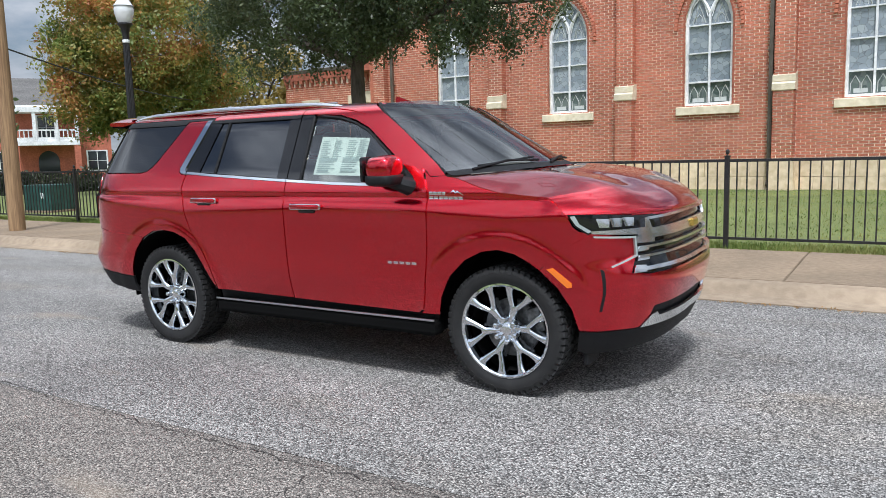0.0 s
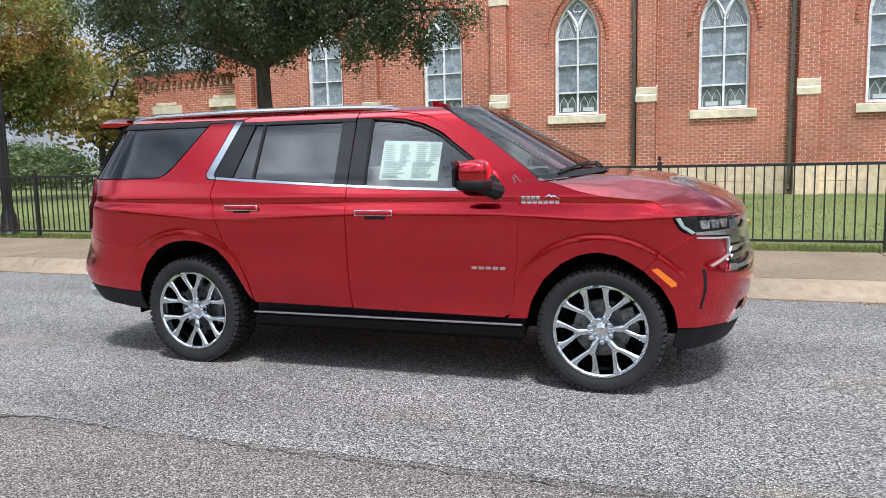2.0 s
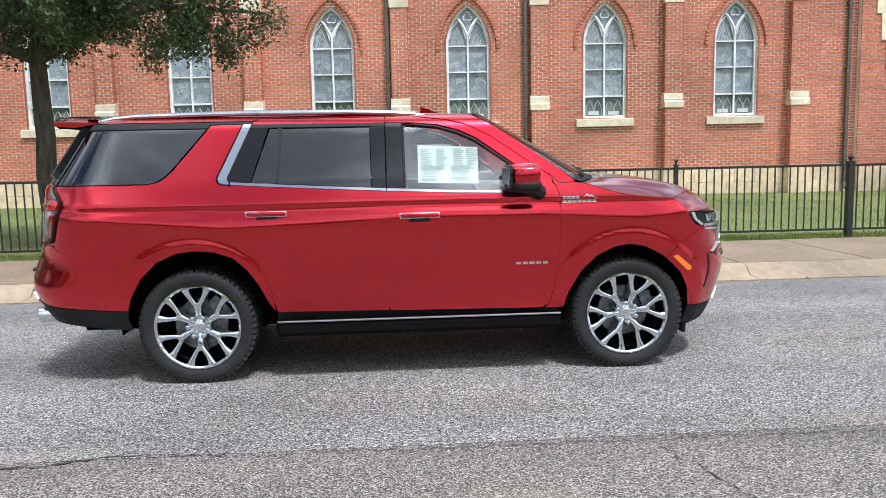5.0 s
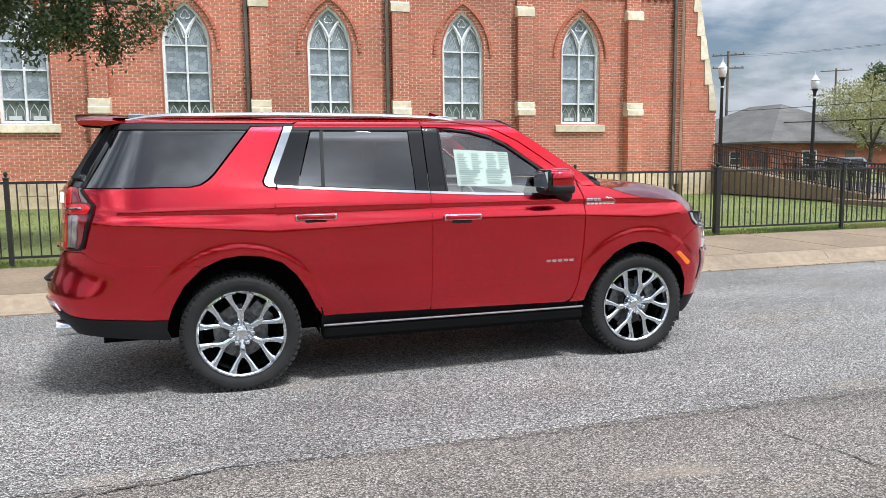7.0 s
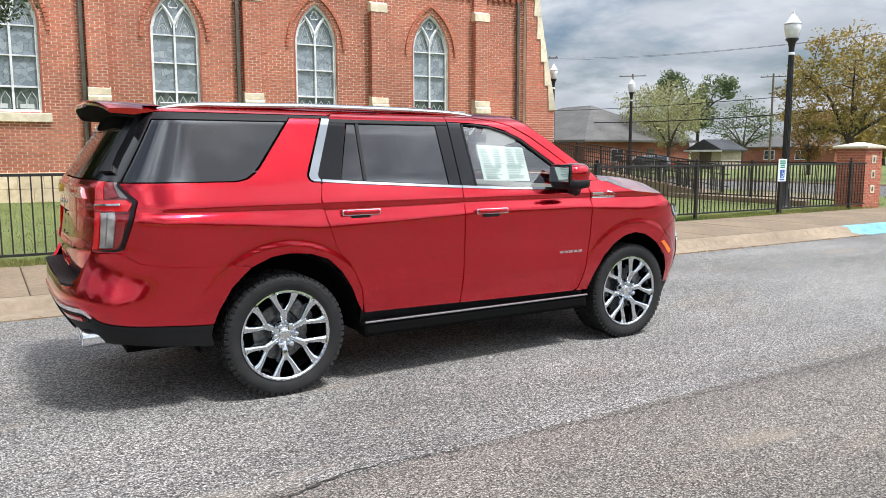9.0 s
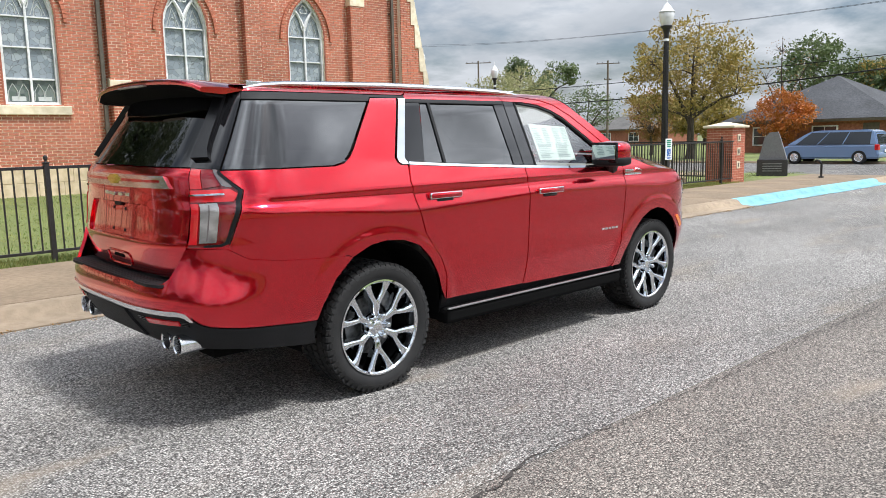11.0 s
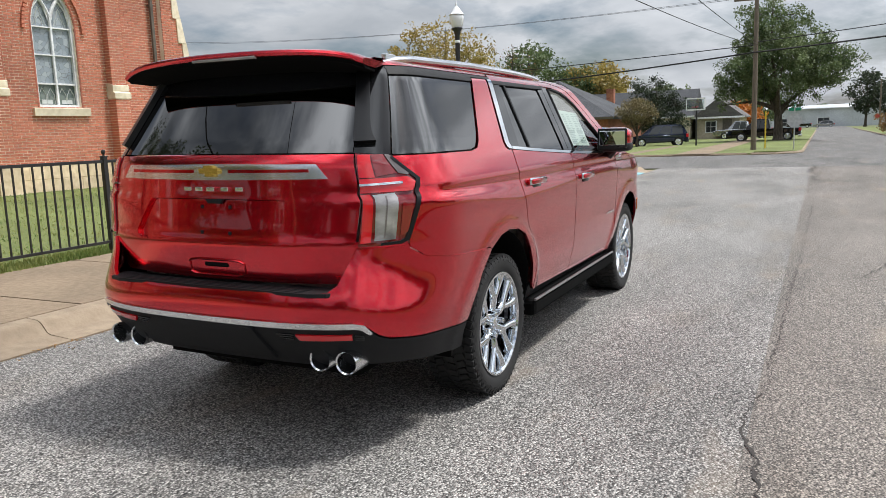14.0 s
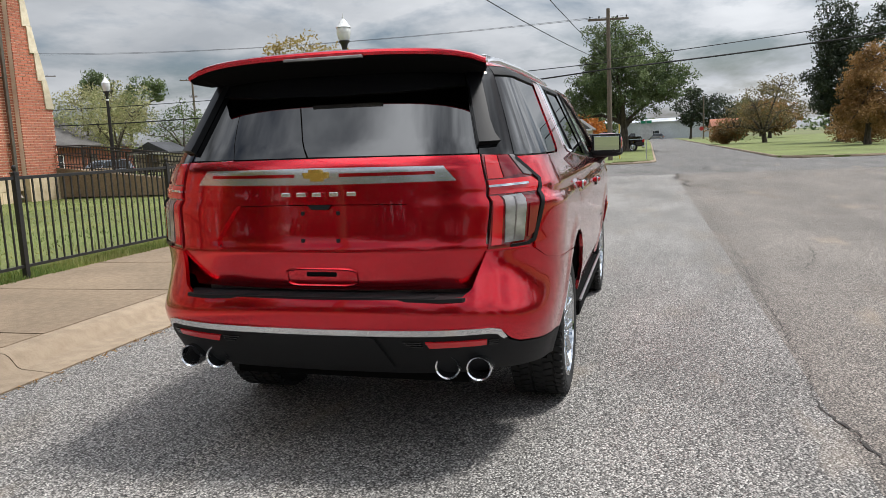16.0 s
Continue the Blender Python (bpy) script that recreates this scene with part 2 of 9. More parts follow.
    k.new(mx2.outputs[2], b.inputs["Base Color"])
    bp = n.new("ShaderNodeBump")
    bp.inputs["Strength"].default_value, bp.inputs["Distance"].default_value = 0.9, 0.008
    k.new(vo.outputs["Distance"], bp.inputs["Height"])
    bp.invert = True
    k.new(bp.outputs[0], b.inputs["Normal"])
    return m


def leaf_material(name, colors, gloss=0.55):
    """Leaves of several colours, each blade its own, with light through them."""
    m = bpy.data.materials.new(name)
    m.use_nodes = True
    n, k = m.node_tree.nodes, m.node_tree.links
    b = n["Principled BSDF"]
    b.inputs["Roughness"].default_value = gloss
    rnd = n.new("ShaderNodeNewGeometry")
    ramp = n.new("ShaderNodeValToRGB")
    cr = ramp.color_ramp
    cr.elements[0].color, cr.elements[1].color = (*colors[0], 1), (*colors[-1], 1)
    for i, c in enumerate(colors[1:-1], 1):
        cr.elements.new(i / (len(colors) - 1)).color = (*c, 1)
        co, nz = n.new("ShaderNodeTexCoord"), n.new("ShaderNodeTexNoise")
    nz.inputs["Scale"].default_value, nz.inputs["Detail"].default_value = 0.7, 3
    k.new(co.outputs["Object"], nz.inputs["Vector"])
    clump, spread, blend = n.new("ShaderNodeTexNoise"), n.new("ShaderNodeMapRange"), n.new("ShaderNodeMix")
    clump.inputs["Scale"].default_value, clump.inputs["Detail"].default_value = 0.42, 2
    spread.inputs[1].default_value, spread.inputs[2].default_value = 0.32, 0.68
    k.new(co.outputs["Object"], clump.inputs["Vector"])
    k.new(clump.outputs["Fac"], spread.inputs[0])
    blend.inputs[0].default_value = 0.42
    k.new(spread.outputs[0], blend.inputs[2])
    k.new(rnd.outputs["Random Per Island"], blend.inputs[3])
    k.new(blend.outputs[0], ramp.inputs[0])
    rng = n.new("ShaderNodeMapRange")
    rng.inputs[1].default_value, rng.inputs[2].default_value = 0.3, 0.7
    rng.inputs[3].default_value, rng.inputs[4].default_value = 0.7, 1.35
    k.new(nz.outputs["Fac"], rng.inputs[0])
    hsv = n.new("ShaderNodeHueSaturation")
    k.new(rng.outputs[0], hsv.inputs["Value"])
    k.new(ramp.outputs[0], hsv.inputs["Color"])
    k.new(hsv.outputs[0], b.inputs["Base Color"])
    tr, mix = n.new("ShaderNodeBsdfTranslucent"), n.new("ShaderNodeMixShader")
    k.new(hsv.outputs[0], tr.inputs[0])
    mix.inputs[0].default_value = 0.35
    k.new(b.outputs[0], mix.inputs[1])
    k.new(tr.outputs[0], mix.inputs[2])
    k.new(mix.outputs[0], n["Material Output"].inputs[0])
    return m


M = {}
M["red"] = car_paint("candy_red_paint", (0.66, 0.0065, 0.022))
M["chrome"] = principled("chrome", (0.70, 0.73, 0.76), 0.025, 1.0)
M["mirror"] = principled("mirror_glass", (0.62, 0.63, 0.64), 0.01, 1.0)
M["satin"] = textured("satin_chrome", (0.74, 0.75, 0.77), (0.82, 0.83, 0.85), 6, 0.20, 1.0, rough_var=0.05)
M["dull_steel"] = principled("dull_steel", (0.42, 0.42, 0.43), 0.35, 1.0)
M["gold"] = principled("gold_badge", (0.75, 0.50, 0.12), 0.25, 0.9)
M["gloss_black"] = principled("gloss_black", (0.008, 0.008, 0.009), 0.05)
M["black_plastic"] = textured("black_plastic", (0.008, 0.008, 0.009), (0.014, 0.014, 0.015), 300, 0.6, bump=0.1)
M["black_plastic"].node_tree.nodes["Principled BSDF"].inputs["Specular IOR Level"].default_value = 0.25
M["dark"] = principled("dark_underbody", (0.005, 0.005, 0.005), 0.95, spec=0.08)
M["rubber"] = textured("tyre_rubber", (0.008, 0.008, 0.0085), (0.016, 0.0155, 0.015), 18, 0.75, big=4)
M["tint"] = pane_material("privacy_glass", (0.010, 0.013, 0.017), 0.0, 2.35)
M["tint_rear"] = pane_material("rear_privacy_glass", (0.0, 0.0, 0.0), 0.01, 2.05)
M["clear"] = pane_material("clear_glass", (0.86, 0.92, 0.90), 0.0, 2.6)
M["screen"] = pane_material("windscreen_glass", (0.66, 0.74, 0.76), 0.0, 2.7)
M["leather"] = textured("light_leather", (0.26, 0.25, 0.23), (0.34, 0.33, 0.30), 60, 0.55, bump=0.15)
M["liner"] = principled("grey_headliner", (0.55, 0.54, 0.50), 0.95)
M["paper"] = principled("sticker_paper", (0.62, 0.70, 0.65), 0.6)
M["ink"] = principled("sticker_ink", (0.36, 0.44, 0.42), 0.7)
M["amber"] = principled("amber_lens", (0.85, 0.20, 0.01), 0.12, 0.0, 1.0)
M["tail_red"] = principled("red_lens", (0.62, 0.012, 0.018), 0.10, 0.0, 1.0)
M["tail_dark"] = principled("deep_red_lens", (0.20, 0.008, 0.012), 0.08, 0.0, 1.0)
M["tail_clear"] = textured("clear_lens", (0.26, 0.24, 0.235), (0.52, 0.50, 0.49), 9, 0.14, 0.5, big=6, bump=0.08, bump_scale=30, stretch=(1, 1, 1.6))
M["tail_smoke"] = principled("smoked_lens", (0.14, 0.12, 0.12), 0.12, 0.0, 1.0)
M["lamp_black"] = principled("lamp_housing_black", (0.006, 0.006, 0.007), 0.30, 0.0, 0.0, 0.3)
M["lamp_glass"] = principled("headlamp_lens", (0.62, 0.64, 0.67), 0.10, 0.9, 1.0)
M["iron"] = textured("brake_iron", (0.08, 0.08, 0.08), (0.22, 0.22, 0.22), 30, 0.4, 0.8)
M["white_drl"] = principled("light_tube", (0.34, 0.38, 0.37), 0.15, 0.0, 1.0)
M["asphalt"] = asphalt("chip_seal", (0.056, 0.053, 0.050), (0.43, 0.412, 0.385), (1.0, 0.88, 0.72), 0.0)
M["asphalt_warm"] = asphalt("chip_seal_worn", (0.078, 0.069, 0.061), (0.318, 0.285, 0.250), (1.0, 0.86, 0.74), 7.0)
M["asphalt_far"] = asphalt("street_asphalt", (0.062, 0.059, 0.055), (0.26, 0.25, 0.238), (1.0, 0.9, 0.8), 3.0)
M["crack"] = principled("crack_shadow", (0.040, 0.035, 0.032), 0.95)
M["concrete"] = textured("sidewalk_concrete", (0.190, 0.139, 0.090), (0.252, 0.190, 0.128), 14, 0.9, big=0.6, bump=0.25, bump_scale=60, random_by="object", spread=0.06)
M["kerb"] = textured("kerb_concrete", (0.25, 0.190, 0.130), (0.32, 0.25, 0.175), 9, 0.9, big=0.5, bump=0.3, bump_scale=50, random_by="object", spread=0.05)
M["blue_kerb"] = textured("blue_kerb_paint", (0.15, 0.36, 0.44), (0.21, 0.45, 0.53), 12, 0.7, big=2)
M["grass"] = textured("lawn", (0.085, 0.12, 0.03), (0.20, 0.22, 0.07), 30, 0.95, big=0.25, bump=0.6, bump_scale=90)
M["blade"] = leaf_material("grass_blades", [(0.06, 0.11, 0.02), (0.13, 0.19, 0.04), (0.26, 0.27, 0.08), (0.34, 0.29, 0.12)], 0.8)
M["ground"] = textured("far_ground", (0.10, 0.12, 0.045), (0.17, 0.175, 0.07), 0.3, 0.95, big=0.02)
M["brick"] = textured("red_brick", (0.40, 0.122, 0.070), (0.52, 0.185, 0.112), 9, 0.85, big=0.35, bump=0.2, bump_scale=40, random_by="island", spread=0.12)
M["brick_piece"] = textured("red_brick_piece", (0.40, 0.122, 0.070), (0.52, 0.185, 0.112), 9, 0.85, big=0.35, bump=0.2, bump_scale=40, random_by="object", spread=0.12)
M["brick_dark"] = textured("dark_red_brick", (0.30, 0.085, 0.05), (0.42, 0.14, 0.085), 9, 0.85, big=1.2, bump=0.3, bump_scale=40, random_by="island", spread=0.2)
M["mortar"] = textured("mortar", (0.90, 0.75, 0.60), (0.96, 0.84, 0.70), 12, 0.95, big=0.5)
M["stone"] = textured("limestone", (0.64, 0.55, 0.39), (0.78, 0.69, 0.53), 6, 0.85, big=0.7, bump=0.2, bump_scale=30, random_by="object", spread=0.07)
M["footing"] = textured("foundation_stone", (0.56, 0.44, 0.28), (0.70, 0.57, 0.40), 5, 0.9, big=0.6, bump=0.25, bump_scale=25, random_by="object", spread=0.06)
M["white"] = textured("white_paint", (0.66, 0.67, 0.68), (0.80, 0.80, 0.80), 8, 0.5, big=1.0)
M["spout"] = textured("brown_metal", (0.10, 0.085, 0.065), (0.14, 0.12, 0.095), 6, 0.45, 0.3, big=0.6)
M["black_iron"] = textured("black_iron_paint", (0.010, 0.010, 0.011), (0.022, 0.021, 0.020), 40, 0.45, big=3)
M["globe"] = principled("lamp_globe", (0.75, 0.76, 0.76), 0.15, 0.0, 0.6)
M["bark"] = textured("bark", (0.035, 0.028, 0.020), (0.11, 0.09, 0.07), 10, 0.95, bump=0.9, bump_scale=22, stretch=(1, 1, 0.25))
M["pole_wood"] = textured("pole_wood", (0.20, 0.12, 0.06), (0.36, 0.23, 0.12), 12, 0.9, bump=0.5, stretch=(3, 3, 0.15))
M["grey_wood"] = textured("weathered_wood", (0.10, 0.08, 0.06), (0.20, 0.16, 0.12), 12, 0.9, bump=0.5, stretch=(3, 3, 0.15))
M["shingle"] = textured("grey_shingles", (0.075, 0.071, 0.068), (0.145, 0.138, 0.13), 9, 0.9, big=0.5, bump=0.4, stretch=(1, 1, 4), random_by="island", spread=0.15)
M["shingle_dark"] = textured("dark_shingles", (0.032, 0.034, 0.039), (0.075, 0.078, 0.085), 9, 0.9, big=0.5, bump=0.4, random_by="island", spread=0.2)
M["house_glass"] = principled("house_glass", (0.035, 0.04, 0.045), 0.05, 0.0, 0.5)
M["house_brick"] = textured("house_brick", (0.24, 0.085, 0.05), (0.36, 0.15, 0.09), 6, 0.9, big=0.5)
M["tan"] = textured("tan_siding", (0.40, 0.34, 0.26), (0.50, 0.44, 0.35), 4, 0.85, big=0.4)
M["grey_metal"] = textured("grey_metal_siding", (0.42, 0.45, 0.48), (0.52, 0.55, 0.58), 3, 0.6, big=0.2)
M["blue_paint"] = principled("blue_paint", (0.20, 0.30, 0.48), 0.25, 0.2, 0.8)
M["navy_paint"] = car_paint("navy_paint", (0.020, 0.032, 0.070))
M["black_paint"] = car_paint("black_paint", (0.010, 0.010, 0.011))
M["silver_paint"] = car_paint("silver_paint", (0.42, 0.43, 0.44))
M["granite"] = textured("black_granite", (0.03, 0.03, 0.033), (0.07, 0.07, 0.075), 60, 0.18)
M["granite_rough"] = textured("grey_granite", (0.14, 0.14, 0.145), (0.24, 0.24, 0.245), 40, 0.7, bump=0.4)
M["sign_red"] = principled("faded_sign_red", (0.40, 0.03, 0.03), 0.5)
M["sign_back"] = textured("bare_aluminium", (0.42, 0.43, 0.44), (0.55, 0.56, 0.57), 10, 0.4, 0.6)
M["sign_green"] = principled("street_sign_green", (0.01, 0.24, 0.13), 0.4)
M["sign_blue"] = principled("sign_blue", (0.01, 0.11, 0.42), 0.4)
M["sign_white"] = principled("sign_white", (0.78, 0.80, 0.80), 0.4)
M["green_box"] = textured("green_box_paint", (0.012, 0.05, 0.045), (0.02, 0.075, 0.065), 6, 0.5, big=1.5)
M["yellow"] = principled("guy_guard_yellow", (0.65, 0.45, 0.03), 0.5)
M["wire"] = principled("black_wire", (0.01, 0.01, 0.01), 0.7)
M["oak"] = leaf_material("live_oak_leaves", [(0.030, 0.050, 0.018), (0.055, 0.080, 0.030), (0.10, 0.13, 0.055), (0.19, 0.21, 0.11)], 0.42)
M["autumn"] = leaf_material("autumn_leaves", [(0.075, 0.125, 0.028), (0.15, 0.20, 0.045), (0.26, 0.24, 0.055), (0.42, 0.22, 0.06), (0.42, 0.12, 0.06)])
M["yellow_leaf"] = leaf_material("yellowing_leaves", [(0.13, 0.14, 0.03), (0.26, 0.21, 0.05), (0.36, 0.26, 0.07), (0.20, 0.18, 0.06)])
M["pale_leaf"] = leaf_material("pale_leaves", [(0.20, 0.22, 0.09), (0.30, 0.31, 0.14), (0.36, 0.34, 0.17), (0.26, 0.24, 0.11)])
M["brown_leaf"] = leaf_material("brownish_leaves", [(0.12, 0.12, 0.05), (0.20, 0.15, 0.07), (0.16, 0.15, 0.07), (0.26, 0.17, 0.08)])
M["green_leaf"] = leaf_material("green_leaves", [(0.04, 0.07, 0.025), (0.08, 0.12, 0.045), (0.15, 0.19, 0.075), (0.11, 0.15, 0.06)])
M["orange_leaf"] = leaf_material("orange_leaves", [(0.38, 0.10, 0.02), (0.45, 0.17, 0.03), (0.30, 0.09, 0.03)])
M["rust_leaf"] = leaf_material("rust_needles", [(0.22, 0.12, 0.04), (0.30, 0.17, 0.06), (0.16, 0.10, 0.04)])
M["conifer"] = leaf_material("conifer_needles", [(0.012, 0.025, 0.014), (0.03, 0.045, 0.02), (0.05, 0.06, 0.03)])


# ---- mesh helpers ----
def finish(name, bm, mat, smooth=False, angle=35):
    bmesh.ops.recalc_face_normals(bm, faces=bm.faces)
    me = bpy.data.meshes.new(name)
    bm.to_mesh(me)
    bm.free()
    if mat is not None:
        me.materials.append(mat)
    if smooth:
        me.polygons.foreach_set("use_smooth", [True] * len(me.polygons))
        me.set_sharp_from_angle(angle=radians(angle))
    return me


def part(name, bm, mat, parent, label="", smooth=False, angle=35):
    ob = new(name, finish(name, bm, mat, smooth, angle))
    ob.parent = parent
    if label:
        ob["label"] = label
    return ob


def thing(name, label, category, group="", at=None):
    ob = new(name)
    ob.empty_display_size = 0.2
    if at is not None:
        ob.matrix_world = at
    return tagged(ob, label, category, group)


def structure(name, bm, mat, label, category, smooth=False):
    return tagged(new(name, finish(name, bm, mat, smooth)), label, category, kind="structure")


def box(bm, x0, x1, y0, y1, z0, z1, bevel=0.0):
    m = Matrix.LocRotScale(((x0 + x1) / 2, (y0 + y1) / 2, (z0 + z1) / 2), None, (abs(x1 - x0), abs(y1 - y0), abs(z1 - z0)))
    r = bmesh.ops.create_cube(bm, size=1, matrix=m)
    if bevel:
        es = {e for v in r["verts"] for e in v.link_edges}
        bmesh.ops.bevel(bm, geom=list(es), offset=bevel, segments=2, affect="EDGES", profile=0.5)
    return bm


def boxed(x0, x1, y0, y1, z0, z1, bevel=0.0):
    return box(bmesh.new(), x0, x1, y0, y1, z0, z1, bevel)


def prism(bm, pts, lift):
    """Extrudes a closed outline of 3D points by the vector lift."""
    f = bm.faces.new([bm.verts.new(p) for p in pts])
    r = bmesh.ops.extrude_face_region(bm, geom=[f])
    bmesh.ops.translate(bm, verts=[v for v in r["geom"] if isinstance(v, bmesh.types.BMVert)], vec=lift)
    return bm


def tube(bm, pts, radius, sides=8, closed_ends=True, flat=1.0):
    """A round bar along points; radius is a number or one for each point."""
    pts = [Vector(p) for p in pts]
    rings = []
    for i, p in enumerate(pts):
        d = (pts[min(i + 1, len(pts) - 1)] - pts[max(i - 1, 0)]).normalized()
        up = Vector((0, 0, 1)) if abs(d.z) < 0.95 else Vector((1, 0, 0))
        a = d.cross(up).normalized()
        b = d.cross(a).normalized()
        r = radius[i] if isinstance(radius, (list, tuple)) else radius
        rings.append([bm.verts.new(p + r * (math.cos(2 * math.pi * k / sides) * a + flat * math.sin(2 * math.pi * k / sides) * b)) for k in range(sides)])
    for r0, r1 in zip(rings, rings[1:]):
        for k in range(sides):
            bm.faces.new((r0[k], r0[(k + 1) % sides], r1[(k + 1) % sides], r1[k]))
    if closed_ends:
        bm.faces.new(rings[0][::-1])
        bm.faces.new(rings[-1])
    return bm


def lathe(bm, profile, sides=32, axis="z", at=(0, 0, 0)):
    """Turns a profile of (radius, height) about an axis."""
    def place(r, h, a):
        c, s = r * math.cos(a), r * math.sin(a)
        v = {"z": (c, s, h), "y": (c, h, s), "x": (h, c, s)}[axis]
        return Vector(v) + Vector(at)
    rings = [[bm.verts.new(place(max(r, 1e-4), h, 2 * math.pi * k / sides)) for k in range(sides)] for r, h in profile]
    for r0, r1 in zip(rings, rings[1:]):
        for k in range(sides):
            bm.faces.new((r0[k], r0[(k + 1) % sides], r1[(k + 1) % sides], r1[k]))
    return bm

# ---- ground, street, pavement ----
def sheet(name, x0, x1, y0, y1, z, mat, label, category, nx=1, ny=1):
    bm = bmesh.new()
    vs = [[bm.verts.new((x0 + (x1 - x0) * i / nx, y0 + (y1 - y0) * j / ny, z)) for j in range(ny + 1)] for i in range(nx + 1)]
    for i in range(nx):
        for j in range(ny):
            bm.faces.new((vs[i][j], vs[i + 1][j], vs[i + 1][j + 1], vs[i][j + 1]))
    return structure(name, bm, mat, label, category)


GUTTER, WALK_FRONT, WALK_BACK, FENCE_Y, WALK_END = 2.72, 3.25, 5.72, 5.86, 21.5
LANE = -2.33


def crown(x, y):
    """The road is a little higher at its middle than at the gutter, and runs out level at the crossing."""
    side = min(1.0, max(0.0, (GUTTER - y) / 3.6)) * min(1.0, max(0.0, (y + 9.2) / 3.0))
    return 0.036 * side * min(1.0, max(0.0, (23.5 - x) / 10.0))


sheet("ground", -1500, 1500, -1500, 1500, -0.04, M["ground"], "dry green-brown ground reaching to the horizon", "ground")
near = sheet("road", -60, 23.5, LANE, GUTTER + 0.02, 0.0, M["asphalt"], "grey chip-seal road lane beside the kerb", "road", 40, 12)
far = sheet("road_far_lane", -60, 23.5, -9.2, LANE, -0.002, M["asphalt_warm"], "worn brownish chip-seal far lane of the road", "road", 40, 12)
for road_part in (near, far):
    for v in road_part.data.vertices:
        v.co.z += crown(v.co.x, v.co.y)
    road_part.data.polygons.foreach_set("use_smooth", [True] * len(road_part.data.polygons))
sheet("road_crossing", 23.5, 36.5, -80, 90, -0.001, M["asphalt_far"], "grey asphalt side street crossing the road", "road")
sheet("road_ahead", 36.5, 420, -8.0, -1.6, 0.0, M["asphalt_far"], "straight grey asphalt street running into the distance", "road")

# lane joint and wandering cracks, thin dark tar-edged lines laid in the road
def crack(name, pts, width, wander, seed, label):
    rng = random.Random(seed)
    bm = bmesh.new()
    prev = None
    for (xa, ya), (xb, yb) in zip(pts, pts[1:]):
        n = max(2, int(math.hypot(xb - xa, yb - ya) / 0.05))
        for i in range(n):
            f = i / n
            x, y = xa + (xb - xa) * f, ya + (yb - ya) * f
            d = Vector((xb - xa, yb - ya)).normalized()
            nrm = Vector((-d.y, d.x))
            o = rng.uniform(-wander, wander)
            w = width * rng.uniform(0.15, 1.0)
            c = Vector((x, y)) + nrm * o
            zc = crown(c.x, c.y) + 0.004
            row = [bm.verts.new((*(c + nrm * w), zc)), bm.verts.new((*(c - nrm * w), zc))]
            if prev:
                bm.faces.new((prev[0], row[0], row[1], prev[1]))
            prev = row
    return structure(name, bm, M["crack"], label, "road crack")


crack("crack_1", [(-1.5, -2.30), (-0.9, -2.37), (0.7, -2.40), (2.2, -2.40), (3.4, -2.45), (6.5, -2.47), (10.4, -2.50), (16.5, -2.60), (22, -2.68)], 0.0050, 0.024, 1, "long dark joint crack between two road lanes")
crack("crack_2", [(2.6, -3.0), (3.6, -3.3), (4.4, -3.35)], 0.008, 0.03, 2, "thin dark wandering crack in the asphalt")
crack("crack_7", [(-1.5, -2.29), (-1.8, -2.34), (-2.1, -2.40), (-2.6, -2.46)], 0.013, 0.022, 7, "short open crack beside the lane joint")
crack("crack_8", [(16.0, -2.52), (17.5, -2.35), (18.6, -2.62), (20.5, -2.30), (22.5, -2.50), (24.0, -2.42)], 0.045, 0.10, 8, "open branching crack at the street crossing")
crack("crack_9", [(19.0, 0.55), (19.1, -0.4), (18.9, -1.25)], 0.05, 0.05, 9, "short dark crack at the street crossing")
crack("crack_3", [(1.25, -2.5), (1.46, -3.28), (1.6, -4.2), (1.5, -5.2)], 0.006, 0.03, 3, "thin dark wandering crack across the asphalt")
crack("crack_4", [(4.8, -3.4), (4.9, -5.0), (4.7, -7.5)], 0.009, 0.02, 4, "thin dark crack across the far lane")
crack("crack_5", [(11.5, -3.4), (11.7, -5.5), (11.4, -8.5)], 0.012, 0.03, 5, "thin dark crack across the far lane")
crack("crack_6", [(24.5, -4.0), (27, -3.6), (30, -4.1), (33, -3.5)], 0.05, 0.12, 6, "patched dark crack in the side street")


def profile_strip(name, x0, x1, prof, mat, label, category, kind_structure=True):
    bm = bmesh.new()
    a = [bm.verts.new((x0, y, z)) for y, z in prof]
    b = [bm.verts.new((x1, y, z)) for y, z in prof]
    for i in range(len(prof) - 1):
        bm.faces.new((a[i], b[i], b[i + 1], a[i + 1]))
    bm.faces.new(a)
    bm.faces.new(b[::-1])
    return bm


KERB_PROFILE = [(GUTTER, -0.05), (GUTTER, 0.012), (GUTTER + 0.26, 0.03), (GUTTER + 0.30, 0.045), (GUTTER + 0.36, 0.115), (GUTTER + 0.40, 0.138), (GUTTER + 0.46, 0.145), (WALK_FRONT + 0.02, 0.148), (WALK_FRONT + 0.02, -0.05)]
kerb = tagged(new("kerb"), "tan concrete kerb and gutter beside the road", "kerb", kind="structure")
x = -55.0
while x < 9.0:
    part("kerb_stone", profile_strip("k", x, x + 2.96, KERB_PROFILE, None, "", ""), M["kerb"], kerb, smooth=True)
    x += 2.97
part("kerb_stone", profile_strip("k", x, 11.7, KERB_PROFILE, None, "", ""), M["kerb"], kerb, smooth=True)
part("kerb_stone", profile_strip("k", 11.71, 20.6, KERB_PROFILE, None, "", ""), M["blue_kerb"], kerb, "kerb painted light blue")
part("kerb_stone", profile_strip("k", 20.61, 22.0, KERB_PROFILE, None, "", ""), M["kerb"], kerb, smooth=True)

